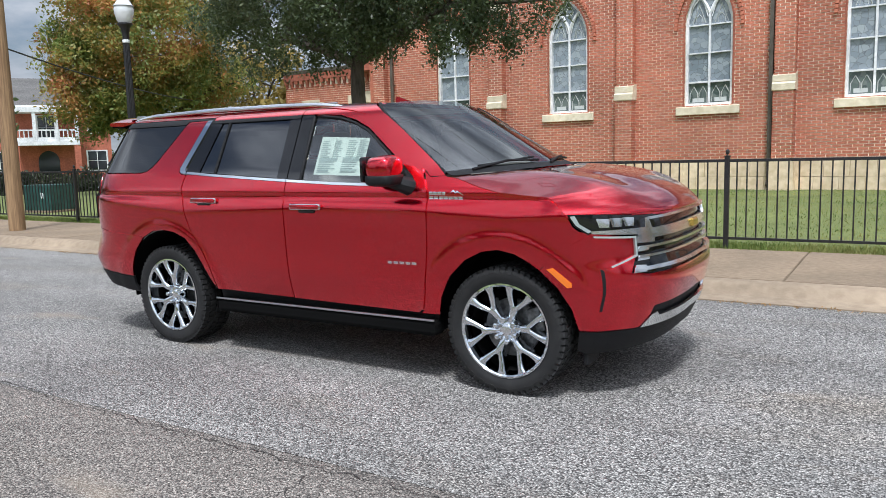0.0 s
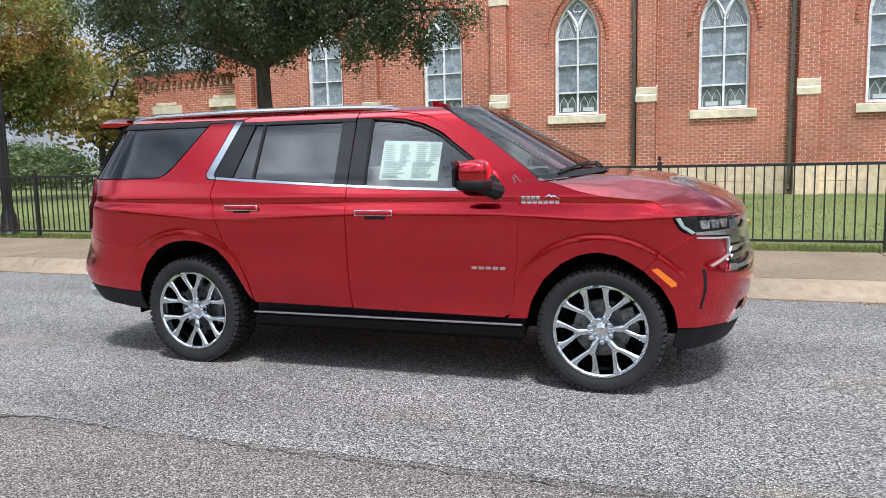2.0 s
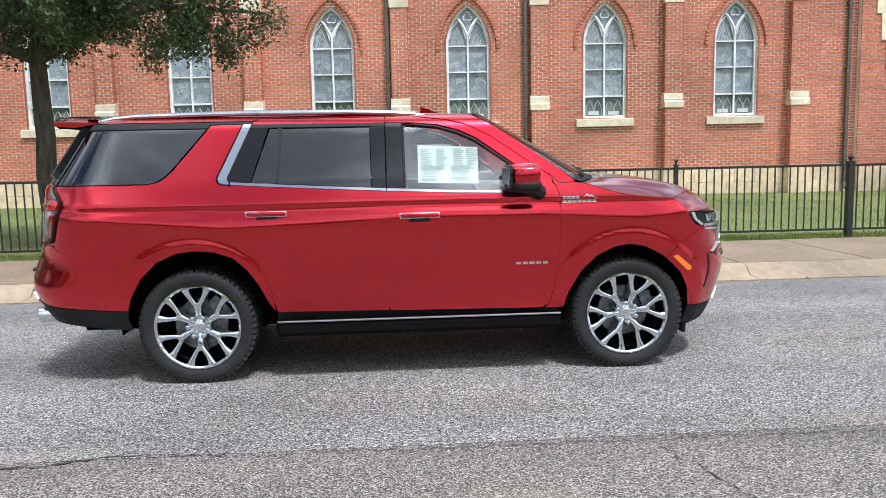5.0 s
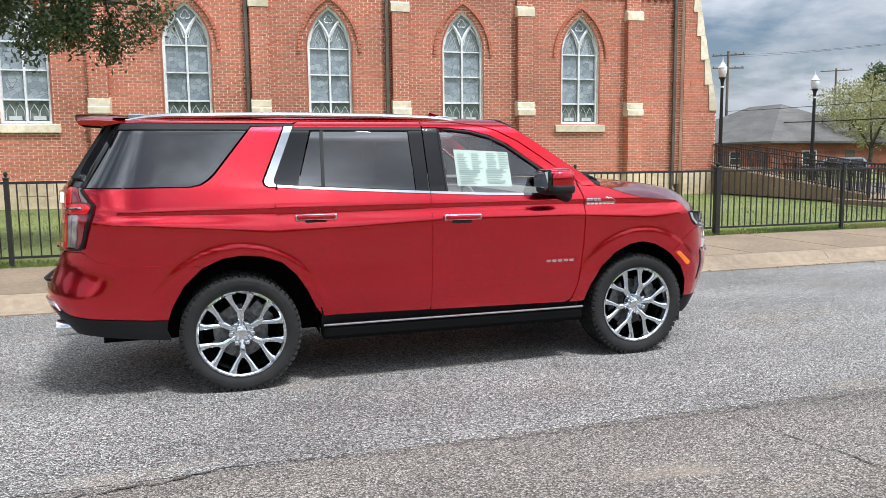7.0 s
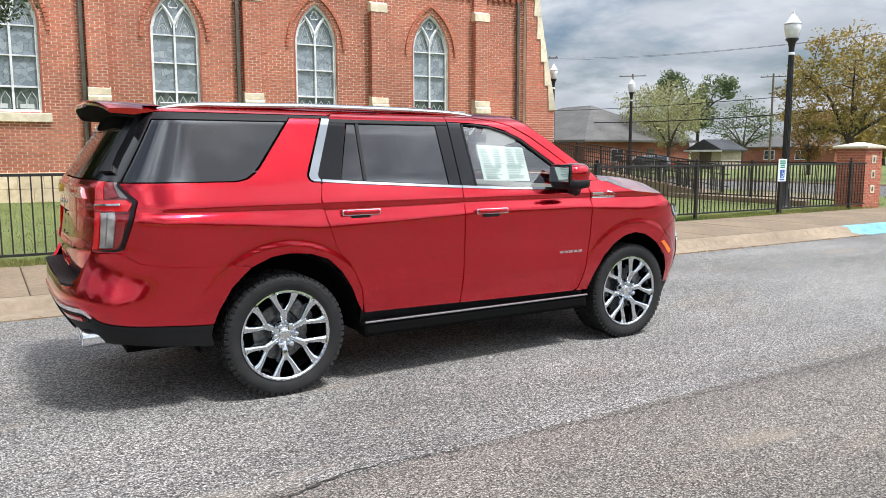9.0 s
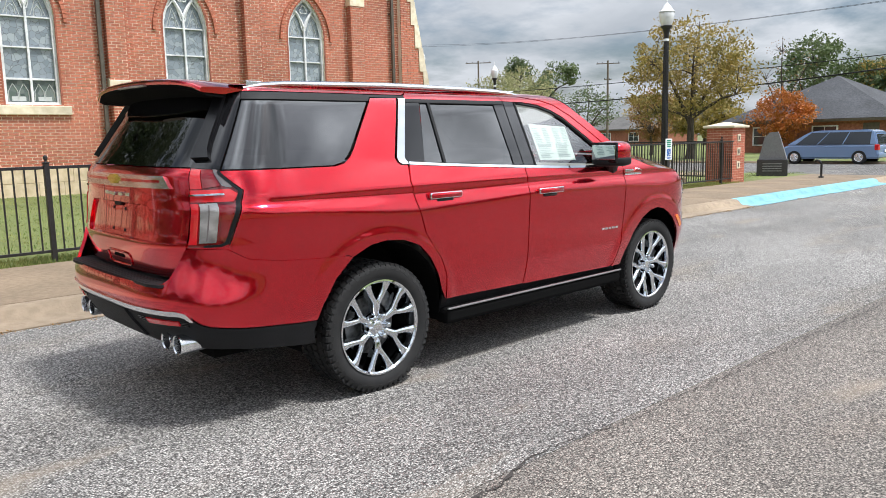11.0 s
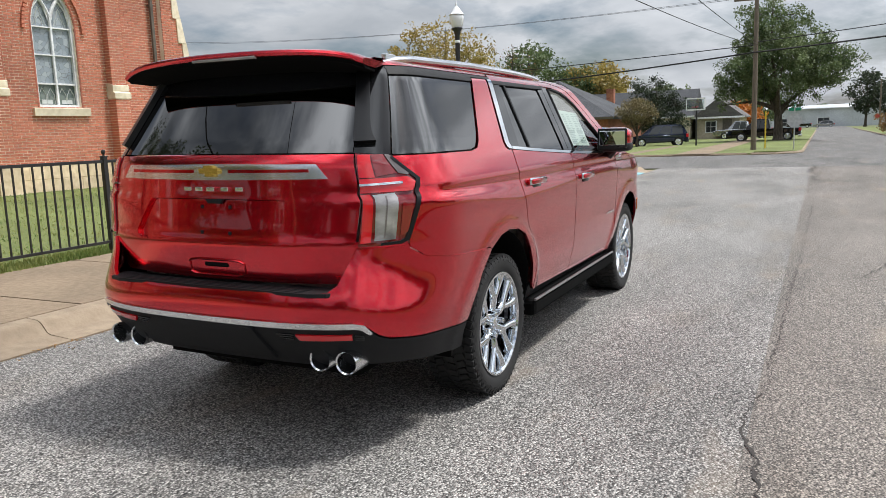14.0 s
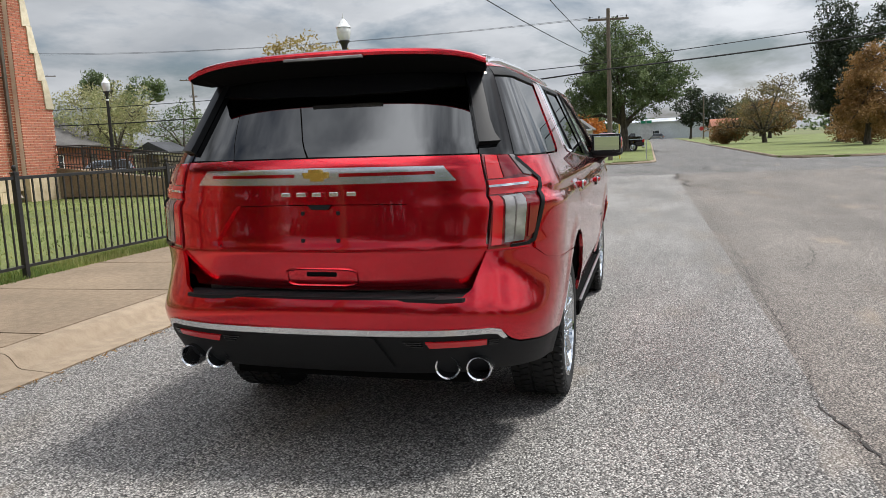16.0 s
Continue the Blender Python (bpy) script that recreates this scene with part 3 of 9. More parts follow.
pavement = tagged(new("pavement"), "tan concrete pavement of broad slabs along the fence", "pavement", kind="structure")
x = -55.0
slab_mesh = {}
while x < 21.0:
    w = 1.79
    for y0, y1 in ((WALK_FRONT + 0.025, WALK_BACK),):
        key = (w, y0)
        if key not in slab_mesh:
            bm = boxed(0, w, y0, y1, -0.05, 0.15)
            bmesh.ops.bevel(bm, geom=[e for e in bm.edges if all(v.co.z > 0.1 for v in e.verts)], offset=0.008, segments=2, affect="EDGES")
            slab_mesh[key] = finish("slab", bm, M["concrete"], True)
        ob = new("slab", slab_mesh[key])
        ob.parent, ob.location = pavement, (x, 0, 0)
    x += w + 0.01

lawn = sheet("lawn", -70, 17.6, WALK_BACK, 40, 0.12, M["grass"], "trimmed patchy green-brown lawn before the church", "lawn")
sheet("lawn_corner", 17.6, 23.2, WALK_BACK + 0.02, 40, 0.12, M["grass"], "patchy lawn beside the brick gate pier", "lawn")


def blades(name, x0, x1, y0, y1, z, count, height, seed, label):
    rng = np.random.RandomState(seed)
    px, py = rng.uniform(x0, x1, count), rng.uniform(y0, y1, count)
    a = rng.uniform(0, 2 * np.pi, count)
    h, w = rng.uniform(0.4, 1.0, count) * height, rng.uniform(0.004, 0.012, count)
    lx, ly = rng.normal(0, 0.45, count) * h, rng.normal(0, 0.45, count) * h
    v = np.empty((count, 3, 3))
    v[:, 0] = np.stack([px - w * np.cos(a), py - w * np.sin(a), np.full(count, z)], 1)
    v[:, 1] = np.stack([px + w * np.cos(a), py + w * np.sin(a), np.full(count, z)], 1)
    v[:, 2] = np.stack([px + lx, py + ly, z + h], 1)
    me = bpy.data.meshes.new(name)
    me.from_pydata(v.reshape(-1, 3).tolist(), [], np.arange(count * 3).reshape(-1, 3).tolist())
    me.materials.append(M["blade"])
    return tagged(new(name, me), label, "grass", kind="stuff")


blades("fence_grass", -20, 17.4, WALK_BACK - 0.06, WALK_BACK + 0.75, 0.115, 42000, 0.10, 11, "uneven grass edge growing under the fence")
blades("lawn_grass", -16, 24, WALK_BACK + 0.7, 21.3, 0.115, 60000, 0.065, 12, "short lawn grass in green and straw tufts")


# ---- fence ----
FENCE_X = [1.53 + 2.97 * k for k in range(-15, 6)]


def fence_panel_meshes():
    rail_top = finish("rail", boxed(0.03, 2.94, -0.018, 0.018, 1.325, 1.365, 0.003), M["black_iron"])
    rail_low = finish("rail", boxed(0.03, 2.94, -0.016, 0.016, 0.262, 0.298, 0.003), M["black_iron"])
    picket = finish("picket", boxed(-0.009, 0.009, -0.009, 0.009, 0.262, 1.33), M["black_iron"])
    bm = boxed(-0.032, 0.032, -0.032, 0.032, 0.10, 1.40, 0.004)
    post = finish("post", bm, M["black_iron"])
    bm = bmesh.new()
    box(bm, -0.038, 0.038, -0.038, 0.038, 1.40, 1.415, 0.003)
    lathe(bm, [(0.0, 1.415), (0.016, 1.416), (0.012, 1.43), (0.022, 1.445), (0.029, 1.465), (0.024, 1.488), (0.010, 1.50), (0.0, 1.505)], 14)
    cap = finish("finial", bm, M["black_iron"], True)
    return rail_top, rail_low, picket, post, cap


fm = fence_panel_meshes()


def fence_run(x, panel=True, wide=False):
    f = thing("fence", "black iron picket fence with ball-topped posts along the pavement", "fence", "fence panels", pose(x, FENCE_Y, 0))
    def child(name, me, dx=0.0, sx=1.0):
        ob = new(name, me)
        ob.parent = f
        ob.location.x, ob.scale = dx, (sx, sx, 1)
        return ob
    p = child("post", fm[3], 0, 1.6 if wide else 1.0)
    c = new("finial", fm[4])
    c.parent = p
    if panel:
        child("rail", fm[0])
        child("rail", fm[1])
        for k in range(1, 23):
            child("picket", fm[2], 2.97 * k / 23)
    return f


for i, x in enumerate(FENCE_X):
    fence_run(x, x < 16.0, wide=(i == 17))

# ---- church ----
WY, WALL_T = 21.9, 0.45
COURSE, BRICK_L, JOINT = 0.098, 0.300, 0.025
WINDOW_X = [-13.52, -8.25, -3.00, 2.00, 7.06, 11.91]
WIN_W, SILL, SPRING, APEX = 1.60, 2.98, 5.72, 7.22
BUTTRESS_X = [-16.55, -10.50, -5.08, 0.30, 5.40, 10.31, 14.95]
BUT_W, BUT_D = 0.64, 0.42
WALL_X0, WALL_X1, WALL_TOP, FOOT = -16.9, 17.2, 8.1, 1.04


# the church stands a little askew to the road; its parts are laid out square and then turned with it
def church_pose(cx, cy, px, py, size):
    """Turns the church's own plan so that (px, py) of it comes to lie at (cx, cy)."""
    return Matrix.Translation((cx, cy, 1.56)) @ Matrix.Rotation(-0.06, 4, "Z") @ Matrix.Scale(size, 4) @ Matrix.Translation((-px, -py, -1.56))


NAVE = church_pose(0.0, 21.4, 0.0, WY, 0.97)
ANNEX = church_pose(-19.44, 23.6, -19.0, 23.0, 1.02)
RAMP = church_pose(18.1, 20.1, 19.3, 21.6, 0.95)


def arch_half(z, w=WIN_W, spring=SPRING, apex=APEX):
    """Half width of a pointed arch opening at height z."""
    if z <= spring:
        return w / 2
    rise = apex - spring
    r = (rise * rise + (w / 2) ** 2) / w
    d = r * r - (z - spring) ** 2
    return max(0.0, math.sqrt(max(d, 0)) - (r - w / 2))


def arch_points(w, sill, spring, apex, n=12):
    """Outline from the lower left corner up over the point and down again."""
    rise = apex - spring
    up = [(-arch_half(spring + rise * math.sin(math.pi / 2 * i / n), w, spring, apex), spring + rise * math.sin(math.pi / 2 * i / n)) for i in range(n)]
    return [(-w / 2, sill)] + up + [(0, apex)] + [(-px, pz) for px, pz in up[::-1]] + [(w / 2, sill)]


church_wall = tagged(new("wall_church"), "red brick church wall with pale mortar, buttresses and stone footing", "wall", kind="structure")
# mortar bed: one wall with the arched openings through it
bm = bmesh.new()
def wall_column(x0, x1, z0, z1):
    if x1 - x0 > 1e-4 and z1 - z0 > 1e-4:
        box(bm, x0, x1, WY + 0.012, WY + WALL_T, z0, z1)
edges = sorted([WALL_X0, WALL_X1] + [c for wx in WINDOW_X for c in (wx, wx + WIN_W)])
wall_column(WALL_X0, WALL_X1, FOOT, SILL)
spans = [WALL_X0] + [c for wx in WINDOW_X for c in (wx, wx + WIN_W)] + [WALL_X1]
for a, b in zip(spans[0::2], spans[1::2]):
    wall_column(a, b, SILL, WALL_TOP)
for wx in WINDOW_X:
    cx = wx + WIN_W / 2
    out = arch_points(WIN_W, SPRING, SPRING, APEX, 14)[1:-1]
    for (xa, za), (xb, zb) in zip(out, out[1:]):
        f = [bm.verts.new((cx + px, yy, pz)) for yy in (WY + 0.012, WY + WALL_T) for px, pz in ((xa, za), (xb, zb), (xb, WALL_TOP), (xa, WALL_TOP))]
        for q in ((0, 1, 2, 3), (7, 6, 5, 4), (0, 4, 5, 1)):
            bm.faces.new([f[j] for j in q])
part("mortar_bed", bm, M["mortar"], church_wall)

for i in range(-27, 24):
    xa = i * 0.75 - 0.3
    if WALL_X0 <= xa and xa + 0.75 <= WALL_X1 + 0.4:
        for z0, z1 in ((-0.05, 0.50), (0.506, FOOT)):
            part("footing_stone", boxed(xa + (0.3 if z0 > 0 else 0), xa + 0.744 + (0.3 if z0 > 0 else 0), WY - 0.05, WY + WALL_T, z0, z1, 0.012), M["footing"], church_wall)
part("footing_stone", boxed(WALL_X0, WALL_X0 + 0.4, WY - 0.045, WY + WALL_T, -0.05, FOOT), M["footing"], church_wall)
bm = boxed(WALL_X0, WALL_X1, WY + 0.2, WY + 18, WALL_TOP + 0.9, WALL_TOP + 1.0)
part("ceiling_slab", bm, M["mortar"], church_wall)
# dark closed body behind the windows
bm = boxed(WALL_X0, WALL_X1, WY + 16, WY + 16.4, 0, 9)
part("rear_wall", bm, M["brick"], church_wall)
bm = boxed(WALL_X0 - 0.4, WALL_X0 - 0.002, WY + 0.02, WY + 16, 0, 9)
part("side_wall", bm, M["brick"], church_wall)
# nave roof
bm = bmesh.new()
prism(bm, [(WALL_X0 - 0.3, WY - 0.35, 9.0), (WALL_X0 - 0.3, WY + 8.5, 11.2), (WALL_X0 - 0.3, WY + 17, 9.0)], (WALL_X1 - WALL_X0 + 0.6, 0, 0))
tagged(new("church_roof", finish("church_roof", bm, M["shingle_dark"])), "dark shingled church nave roof", "roof", kind="structure")

# corbelled brick cornice under the eaves
bm = bmesh.new()
box(bm, WALL_X0, WALL_X1, WY - 0.10, WY + WALL_T, 8.1, 8.9)
x = WALL_X0 + 0.1
while x < WALL_X1 - 0.2:
    box(bm, x, x + 0.16, WY - 0.10, WY + 0.01, 7.98, 8.1)
    box(bm, x + 0.02, x + 0.14, WY - 0.06, WY + 0.01, 7.88, 7.98)
    x += 0.30
part("cornice", bm, M["brick_dark"], church_wall, "corbelled brick cornice")


def church_window(wx, n):
    cx = wx + WIN_W / 2
    win = tagged(new("window_%d" % n), "tall pointed church window with white tracery and leaded glass", "window", kind="structure")
    yf = WY + 0.16
    def ring(w0, s0, sp, ap, inset, y0, y1, mat, name, label=""):
        bm = bmesh.new()
        o = arch_points(w0, s0, sp, ap, 14)
        i2 = arch_points(w0 - 2 * inset, s0 + inset, sp, ap - inset * 1.5, 14)
        vo0 = [bm.verts.new((cx + px, y0, pz)) for px, pz in o]
        vi0 = [bm.verts.new((cx + px, y0, pz)) for px, pz in i2]
        vo1 = [bm.verts.new((cx + px, y1, pz)) for px, pz in o]
        vi1 = [bm.verts.new((cx + px, y1, pz)) for px, pz in i2]
        k = len(o)
        for j in range(k):
            j2 = (j + 1) % k
            bm.faces.new((vo0[j], vo0[j2], vi0[j2], vi0[j]))
            bm.faces.new((vi0[j], vi0[j2], vi1[j2], vi1[j]))
            bm.faces.new((vo0[j2], vo0[j], vo1[j], vo1[j2]))
        return part(name, bm, mat, win, label)
    ring(WIN_W - 0.01, SILL, SPRING, APEX - 0.01, 0.085, yf - 0.06, yf + 0.06, M["white"], "window_frame")
    # mullion with its Y fork, transoms
    bm = bmesh.new()
    box(bm, cx - 0.035, cx + 0.035, yf - 0.045, yf + 0.05, SILL + 0.06, SPRING + 0.45, 0.008)
    for sx in (-1, 1):
        pts = [(cx + sx * 0.0, yf, SPRING + 0.35), (cx + sx * 0.12, yf, SPRING + 0.62), (cx + sx * 0.27, yf, SPRING + 0.86), (cx + sx * 0.40, yf, SPRING + 1.02)]
        tube(bm, pts, [0.055, 0.06, 0.06, 0.05], 6)
    part("mullion", bm, M["white"], win)
    for tz, tw in ((SILL + 0.80, 0.03), (SILL + 1.78, 0.022), (SILL + 2.72, 0.022)):
        part("transom", boxed(cx - WIN_W / 2 + 0.06, cx + WIN_W / 2 - 0.06, yf - 0.03, yf + 0.045, tz - tw, tz + tw, 0.004), M["white"], win)
    # trefoil eye at the head
    bm = bmesh.new()
    for k in range(3):
        a = math.pi / 2 + 2 * math.pi * k / 3
        c = (cx + 0.085 * math.cos(a), SPRING + 1.04 + 0.085 * math.sin(a))
        tube(bm, [(c[0] + 0.085 * math.cos(q), yf, c[1] + 0.085 * math.sin(q)) for q in [a - 1.75 + 3.5 * s / 8 for s in range(9)]], 0.022, 5)
    part("trefoil", bm, M["white"], win)
    # pointed heads of the two lights
    for sx in (-1, 1):
        bm = bmesh.new()
        q = cx + sx * 0.375
        tube(bm, [(q - 0.31, yf, SPRING + 0.25), (q - 0.20, yf, SPRING + 0.62), (q - 0.06 * sx - 0.02, yf, SPRING + 0.92)], 0.025, 5)
        tube(bm, [(q + 0.31, yf, SPRING + 0.25), (q + 0.20, yf, SPRING + 0.62), (q - 0.06 * sx + 0.02, yf, SPRING + 0.92)], 0.025, 5)
        part("tracery", bm, M["white"], win)
        # leaded ornament: a tent in each head, twin pointed arches at the foot
        bm = bmesh.new()
        for s2 in (-1, 1):
            tube(bm, [(q + s2 * 0.22, yf + 0.045, SPRING + 0.05), (q, yf + 0.045, SPRING + 0.66)], 0.013, 4)
            tube(bm, [(q + s2 * 0.12, yf + 0.045, SPRING + 0.04), (q + s2 * 0.10, yf + 0.045, SPRING + 0.24), (q, yf + 0.045, SPRING + 0.36)], 0.011, 4)
        for s2 in (-1, 1):
            qq = q + s2 * 0.155
            for s3 in (-1, 1):
                tube(bm, [(qq + s3 * 0.14, yf + 0.045, SILL + 0.12), (qq + s3 * 0.13, yf + 0.045, SILL + 0.42), (qq, yf + 0.045, SILL + 0.66)], 0.014, 4)
        part("leading", bm, M["lead_light"], win)
        part("plaque", boxed(q - 0.2, q + 0.2, yf + 0.04, yf + 0.052, SILL + 0.12, SILL + 0.26, 0.004), M["lead_light"], win)
    # glazing, one pane between each pair of bars
    zs = [SILL + 0.08, SILL + 0.80, SILL + 1.78, SILL + 2.72]
    for r in range(3):
        for sx in (-1, 1):
            xa, xb = (cx - WIN_W / 2 + 0.08, cx - 0.03) if sx < 0 else (cx + 0.03, cx + WIN_W / 2 - 0.08)
            part("pane", boxed(xa, xb, yf + 0.055, yf + 0.063, zs[r], zs[r + 1]), M["stained"] if r else M["stained_low"], win)
    bm = bmesh.new()
    prism(bm, [(cx + px, yf + 0.055, pz) for px, pz in arch_points(WIN_W - 0.14, zs[3], SPRING, APEX - 0.12, 10)], (0, 0.008, 0))
    part("pane", bm, M["stained"], win)
    bm = boxed(cx - WIN_W / 2 - 0.27, cx + WIN_W / 2 + 0.27, WY - 0.11, WY + 0.16, SILL - 0.32, SILL, 0.012)
    for v in bm.verts:
        if v.co.z > SILL - 0.05 and v.co.y < WY:
            v.co.z -= 0.05
    part("window_sill", bm, M["stone"], win, "limestone sill")
    # projecting brick hood mould, voussoir by voussoir
    n_v = 17
    for side in (-1, 1):
        rise, w = APEX + 0.30 - (SPRING - 0.15), WIN_W + 0.62
        r = (rise * rise + (w / 2) ** 2) / w
        a1 = math.asin(min(1, rise / r))
        for k in range(n_v):
            a = a1 * (k + 0.5) / n_v
            px, pz = cx + side * (r * math.cos(a) - (r - w / 2)), SPRING - 0.15 + r * math.sin(a)
            ob = new("voussoir", voussoir_mesh)
            ob.parent = win
            ob.matrix_world = pose(px, WY - 0.03, pz, 0, -math.degrees(a) if side > 0 else math.degrees(a), 0)
    return win


def stained(name, c0, c1, c2):
    """Leaded glass: small cells of grey-blue and dull green with dark cames, glossy."""
    m = principled(name, c0, 0.12, 0.0, 0.3)
    n, k = m.node_tree.nodes, m.node_tree.links
    b = n["Principled BSDF"]
    co, vo = n.new("ShaderNodeTexCoord"), n.new("ShaderNodeTexVoronoi")
    vo.inputs["Scale"].default_value = 5.5
    k.new(co.outputs["Object"], vo.inputs["Vector"])
    sep, ramp = n.new("ShaderNodeSeparateColor"), n.new("ShaderNodeValToRGB")
    k.new(vo.outputs["Color"], sep.inputs[0])
    k.new(sep.outputs[0], ramp.inputs[0])
    cr = ramp.color_ramp
    cr.elements[0].color, cr.elements[1].color = (*c0, 1), (*c2, 1)
    cr.elements.new(0.5).color = (*c1, 1)
    ed = n.new("ShaderNodeTexVoronoi")
    ed.feature = "DISTANCE_TO_EDGE"
    ed.inputs["Scale"].default_value = 5.5
    k.new(co.outputs["Object"], ed.inputs["Vector"])
    lt = n.new("ShaderNodeMath")
    lt.operation, lt.inputs[1].default_value = "LESS_THAN", 0.022
    k.new(ed.outputs["Distance"], lt.inputs[0])
    mx = n.new("ShaderNodeMix")
    mx.data_type = "RGBA"
    k.new(lt.outputs[0], mx.inputs[0])
    k.new(ramp.outputs[0], mx.inputs[6])
    mx.inputs[7].default_value = (0.13, 0.14, 0.15, 1)
    k.new(mx.outputs[2], b.inputs["Base Color"])
    bp, nz = n.new("ShaderNodeBump"), n.new("ShaderNodeTexNoise")
    nz.inputs["Scale"].default_value = 3.0
    k.new(co.outputs["Object"], nz.inputs["Vector"])
    bp.inputs["Strength"].default_value, bp.inputs["Distance"].default_value = 0.15, 0.01
    k.new(nz.outputs["Fac"], bp.inputs["Height"])
    k.new(bp.outputs[0], b.inputs["Normal"])
    return m


M["stained"] = stained("leaded_glass", (0.19, 0.225, 0.25), (0.26, 0.30, 0.33), (0.34, 0.38, 0.40))
M["stained_low"] = stained("leaded_glass_green", (0.06, 0.085, 0.075), (0.11, 0.145, 0.125), (0.18, 0.21, 0.19))
M["lead_light"] = principled("pale_leading", (0.50, 0.52, 0.50), 0.5)
voussoir_mesh = finish("voussoir", boxed(-0.055, 0.055, -0.05, 0.05, -0.058, 0.058, 0.006), M["brick_piece"])
for n, wx in enumerate(WINDOW_X, 1):
    church_window(wx, n)


def buttress_caps(x, n):
    """Sloped limestone caps: a lower weathering in two steps and an upper one."""
    for z, h, d, split in ((3.30, 0.56, BUT_D, True), (7.05, 0.42, BUT_D - 0.12, False)):
        for j in range(2 if split else 1):
            bm = bmesh.new()
            hh = h / 2 if split else h
            za = z + j * hh
            d0, d1 = d * (1 - 0.22 * j), d * (0.78 - 0.40 * j) if split else d * 0.35
            pts = [(x - BUT_W / 2 - 0.03, WY - d0 - 0.03, za), (x - BUT_W / 2 - 0.03, WY - d0 - 0.03, za + hh * 0.72), (x - BUT_W / 2 - 0.03, WY - d1, za + hh), (x - BUT_W / 2 - 0.03, WY + 0.02, za + hh), (x - BUT_W / 2 - 0.03, WY + 0.02, za)]
            prism(bm, pts, (BUT_W + 0.06, 0, 0))
            part("cap_stone", bm, M["stone"], church_wall)
    part("footing_stone", boxed(x - BUT_W / 2 - 0.06, x + BUT_W / 2 + 0.06, WY - BUT_D - 0.08, WY - 0.048, -0.05, FOOT, 0.012), M["footing"], church_wall)


for n, bx in enumerate(BUTTRESS_X):
    buttress_caps(bx, n)


def downspout(x, z0=0.12, z1=8.0, y=None):
    d = thing("downspout", "brown square metal rainwater downpipe on the brick wall", "downpipe", "downpipes")
    yy = WY - 0.14 if y is None else y
    part("pipe", boxed(x - 0.065, x + 0.065, yy - 0.055, yy + 0.055, z0 + 0.35, z1, 0.012), M["spout"], d)
    bm = bmesh.new()
    tube(bm, [(x, yy, z0 + 0.40), (x, yy - 0.02, z0 + 0.25), (x, yy - 0.16, z0 + 0.1)], 0.07, 8)
    part("shoe", bm, M["spout"], d)
    for z in (2.2, 4.6, 6.9):
        part("strap", boxed(x - 0.09, x + 0.09, yy - 0.06, WY + 0.02, z, z + 0.04, 0.003), M["spout"], d)
    return d


for sx in (-15.9, -0.14, 4.91, 16.82):
    downspout(sx)

# corner buttress with stepped limestone weathering on its outer edge
corner = tagged(new("wall_corner"), "stepped brick corner buttress capped with limestone slabs", "buttress", kind="structure")
CB0, CB1 = 17.2, 19.45
steps = [(0.98, 3.55, 1.52), (3.55, 4.6, 1.28), (4.6, 5.6, 1.06), (5.6, 6.55, 0.86), (6.55, 7.5, 0.68), (7.5, 8.3, 0.54)]
M["brick_core"] = M["mortar"]
for z0, z1, w in steps:
    part("brick_core", boxed(CB0, CB0 + w - 0.012, WY + 0.012 - 0.25, WY + 0.9, z0, z1), M["mortar"], corner)
for i, ((z0, z1, w), nxt) in enumerate(zip(steps, steps[1:] + [(8.3, 8.9, 0.42)])):
    za, wa, wb = z1 - 0.02, w, nxt[2]
    zb = nxt[1]
    bm = bmesh.new()
    prism(bm, [(CB0 + wa + 0.04, WY - 0.30, za), (CB0 + wb + 0.06, WY - 0.30, zb), (CB0 + wb - 0.16, WY - 0.30, zb), (CB0 + wa - 0.34, WY - 0.30, za)], (0, 1.22, 0))
    part("weathering_stone", bm, M["stone"], corner)
part("footing_stone", boxed(CB0, CB0 + 1.60, WY - 0.32, WY + 0.9, -0.05, 0.98, 0.012), M["footing"], corner)
part("moulding", boxed(CB0 - 0.1, CB0 + 0.78, WY - 0.36, WY + 0.9, 8.28, 8.46, 0.03), M["stone"], corner)
part("brick_core", boxed(CB0, CB0 + 0.44, WY - 0.2, WY + 0.9, 8.46, 14), M["brick"], corner)
part("tower_side", boxed(CB0, CB0 + 0.42, WY + 0.9, WY + 17, 0, 9), M["brick"], corner)

# ---- the red sport utility vehicle ----
# body surface: u runs along the side (metres forward of the wheelbase's middle) and round both corners, z is height
W_Z = [0.20, 0.30, 0.40, 0.46, 0.52, 0.60, 0.69, 0.72, 0.85, 1.00, 1.10, 1.20, 1.268, 1.288, 1.30, 1.43, 1.46, 1.84, 1.885, 1.91, 1.93]
W_Y = [0.86, 0.900, 0.930, 0.948, 0.963, 0.985, 1.004, 1.009, 1.018, 1.026, 1.026, 1.020, 1.000, 1.010, 1.008, 0.958, 0.945, 0.775, 0.725, 0.665, 0.55]
F_Z = [0.25, 0.34, 0.46, 0.60, 0.74, 0.82, 0.90, 1.00, 1.12, 1.19, 1.30, 1.45]
F_X = [2.26, 2.36, 2.415, 2.455, 2.485, 2.475, 2.44, 2.43, 2.41, 2.39, 2.32, 2.17]
G_Z = [0.40, 0.86, 1.04, 1.08, 1.25, 1.42, 1.46, 1.86, 1.92]
G_X = [-2.64, -2.700, -2.735, -2.722, -2.705, -2.695, -2.672, -2.395, -2.35]
B_Z = [0.38, 0.50, 0.62, 0.70, 0.76, 0.82, 0.86, 0.95, 1.03, 1.06]
B_X = [-2.57, -2.71, -2.785, -2.818, -2.824, -2.815, -2.800, -2.770, -2.748, -2.740]
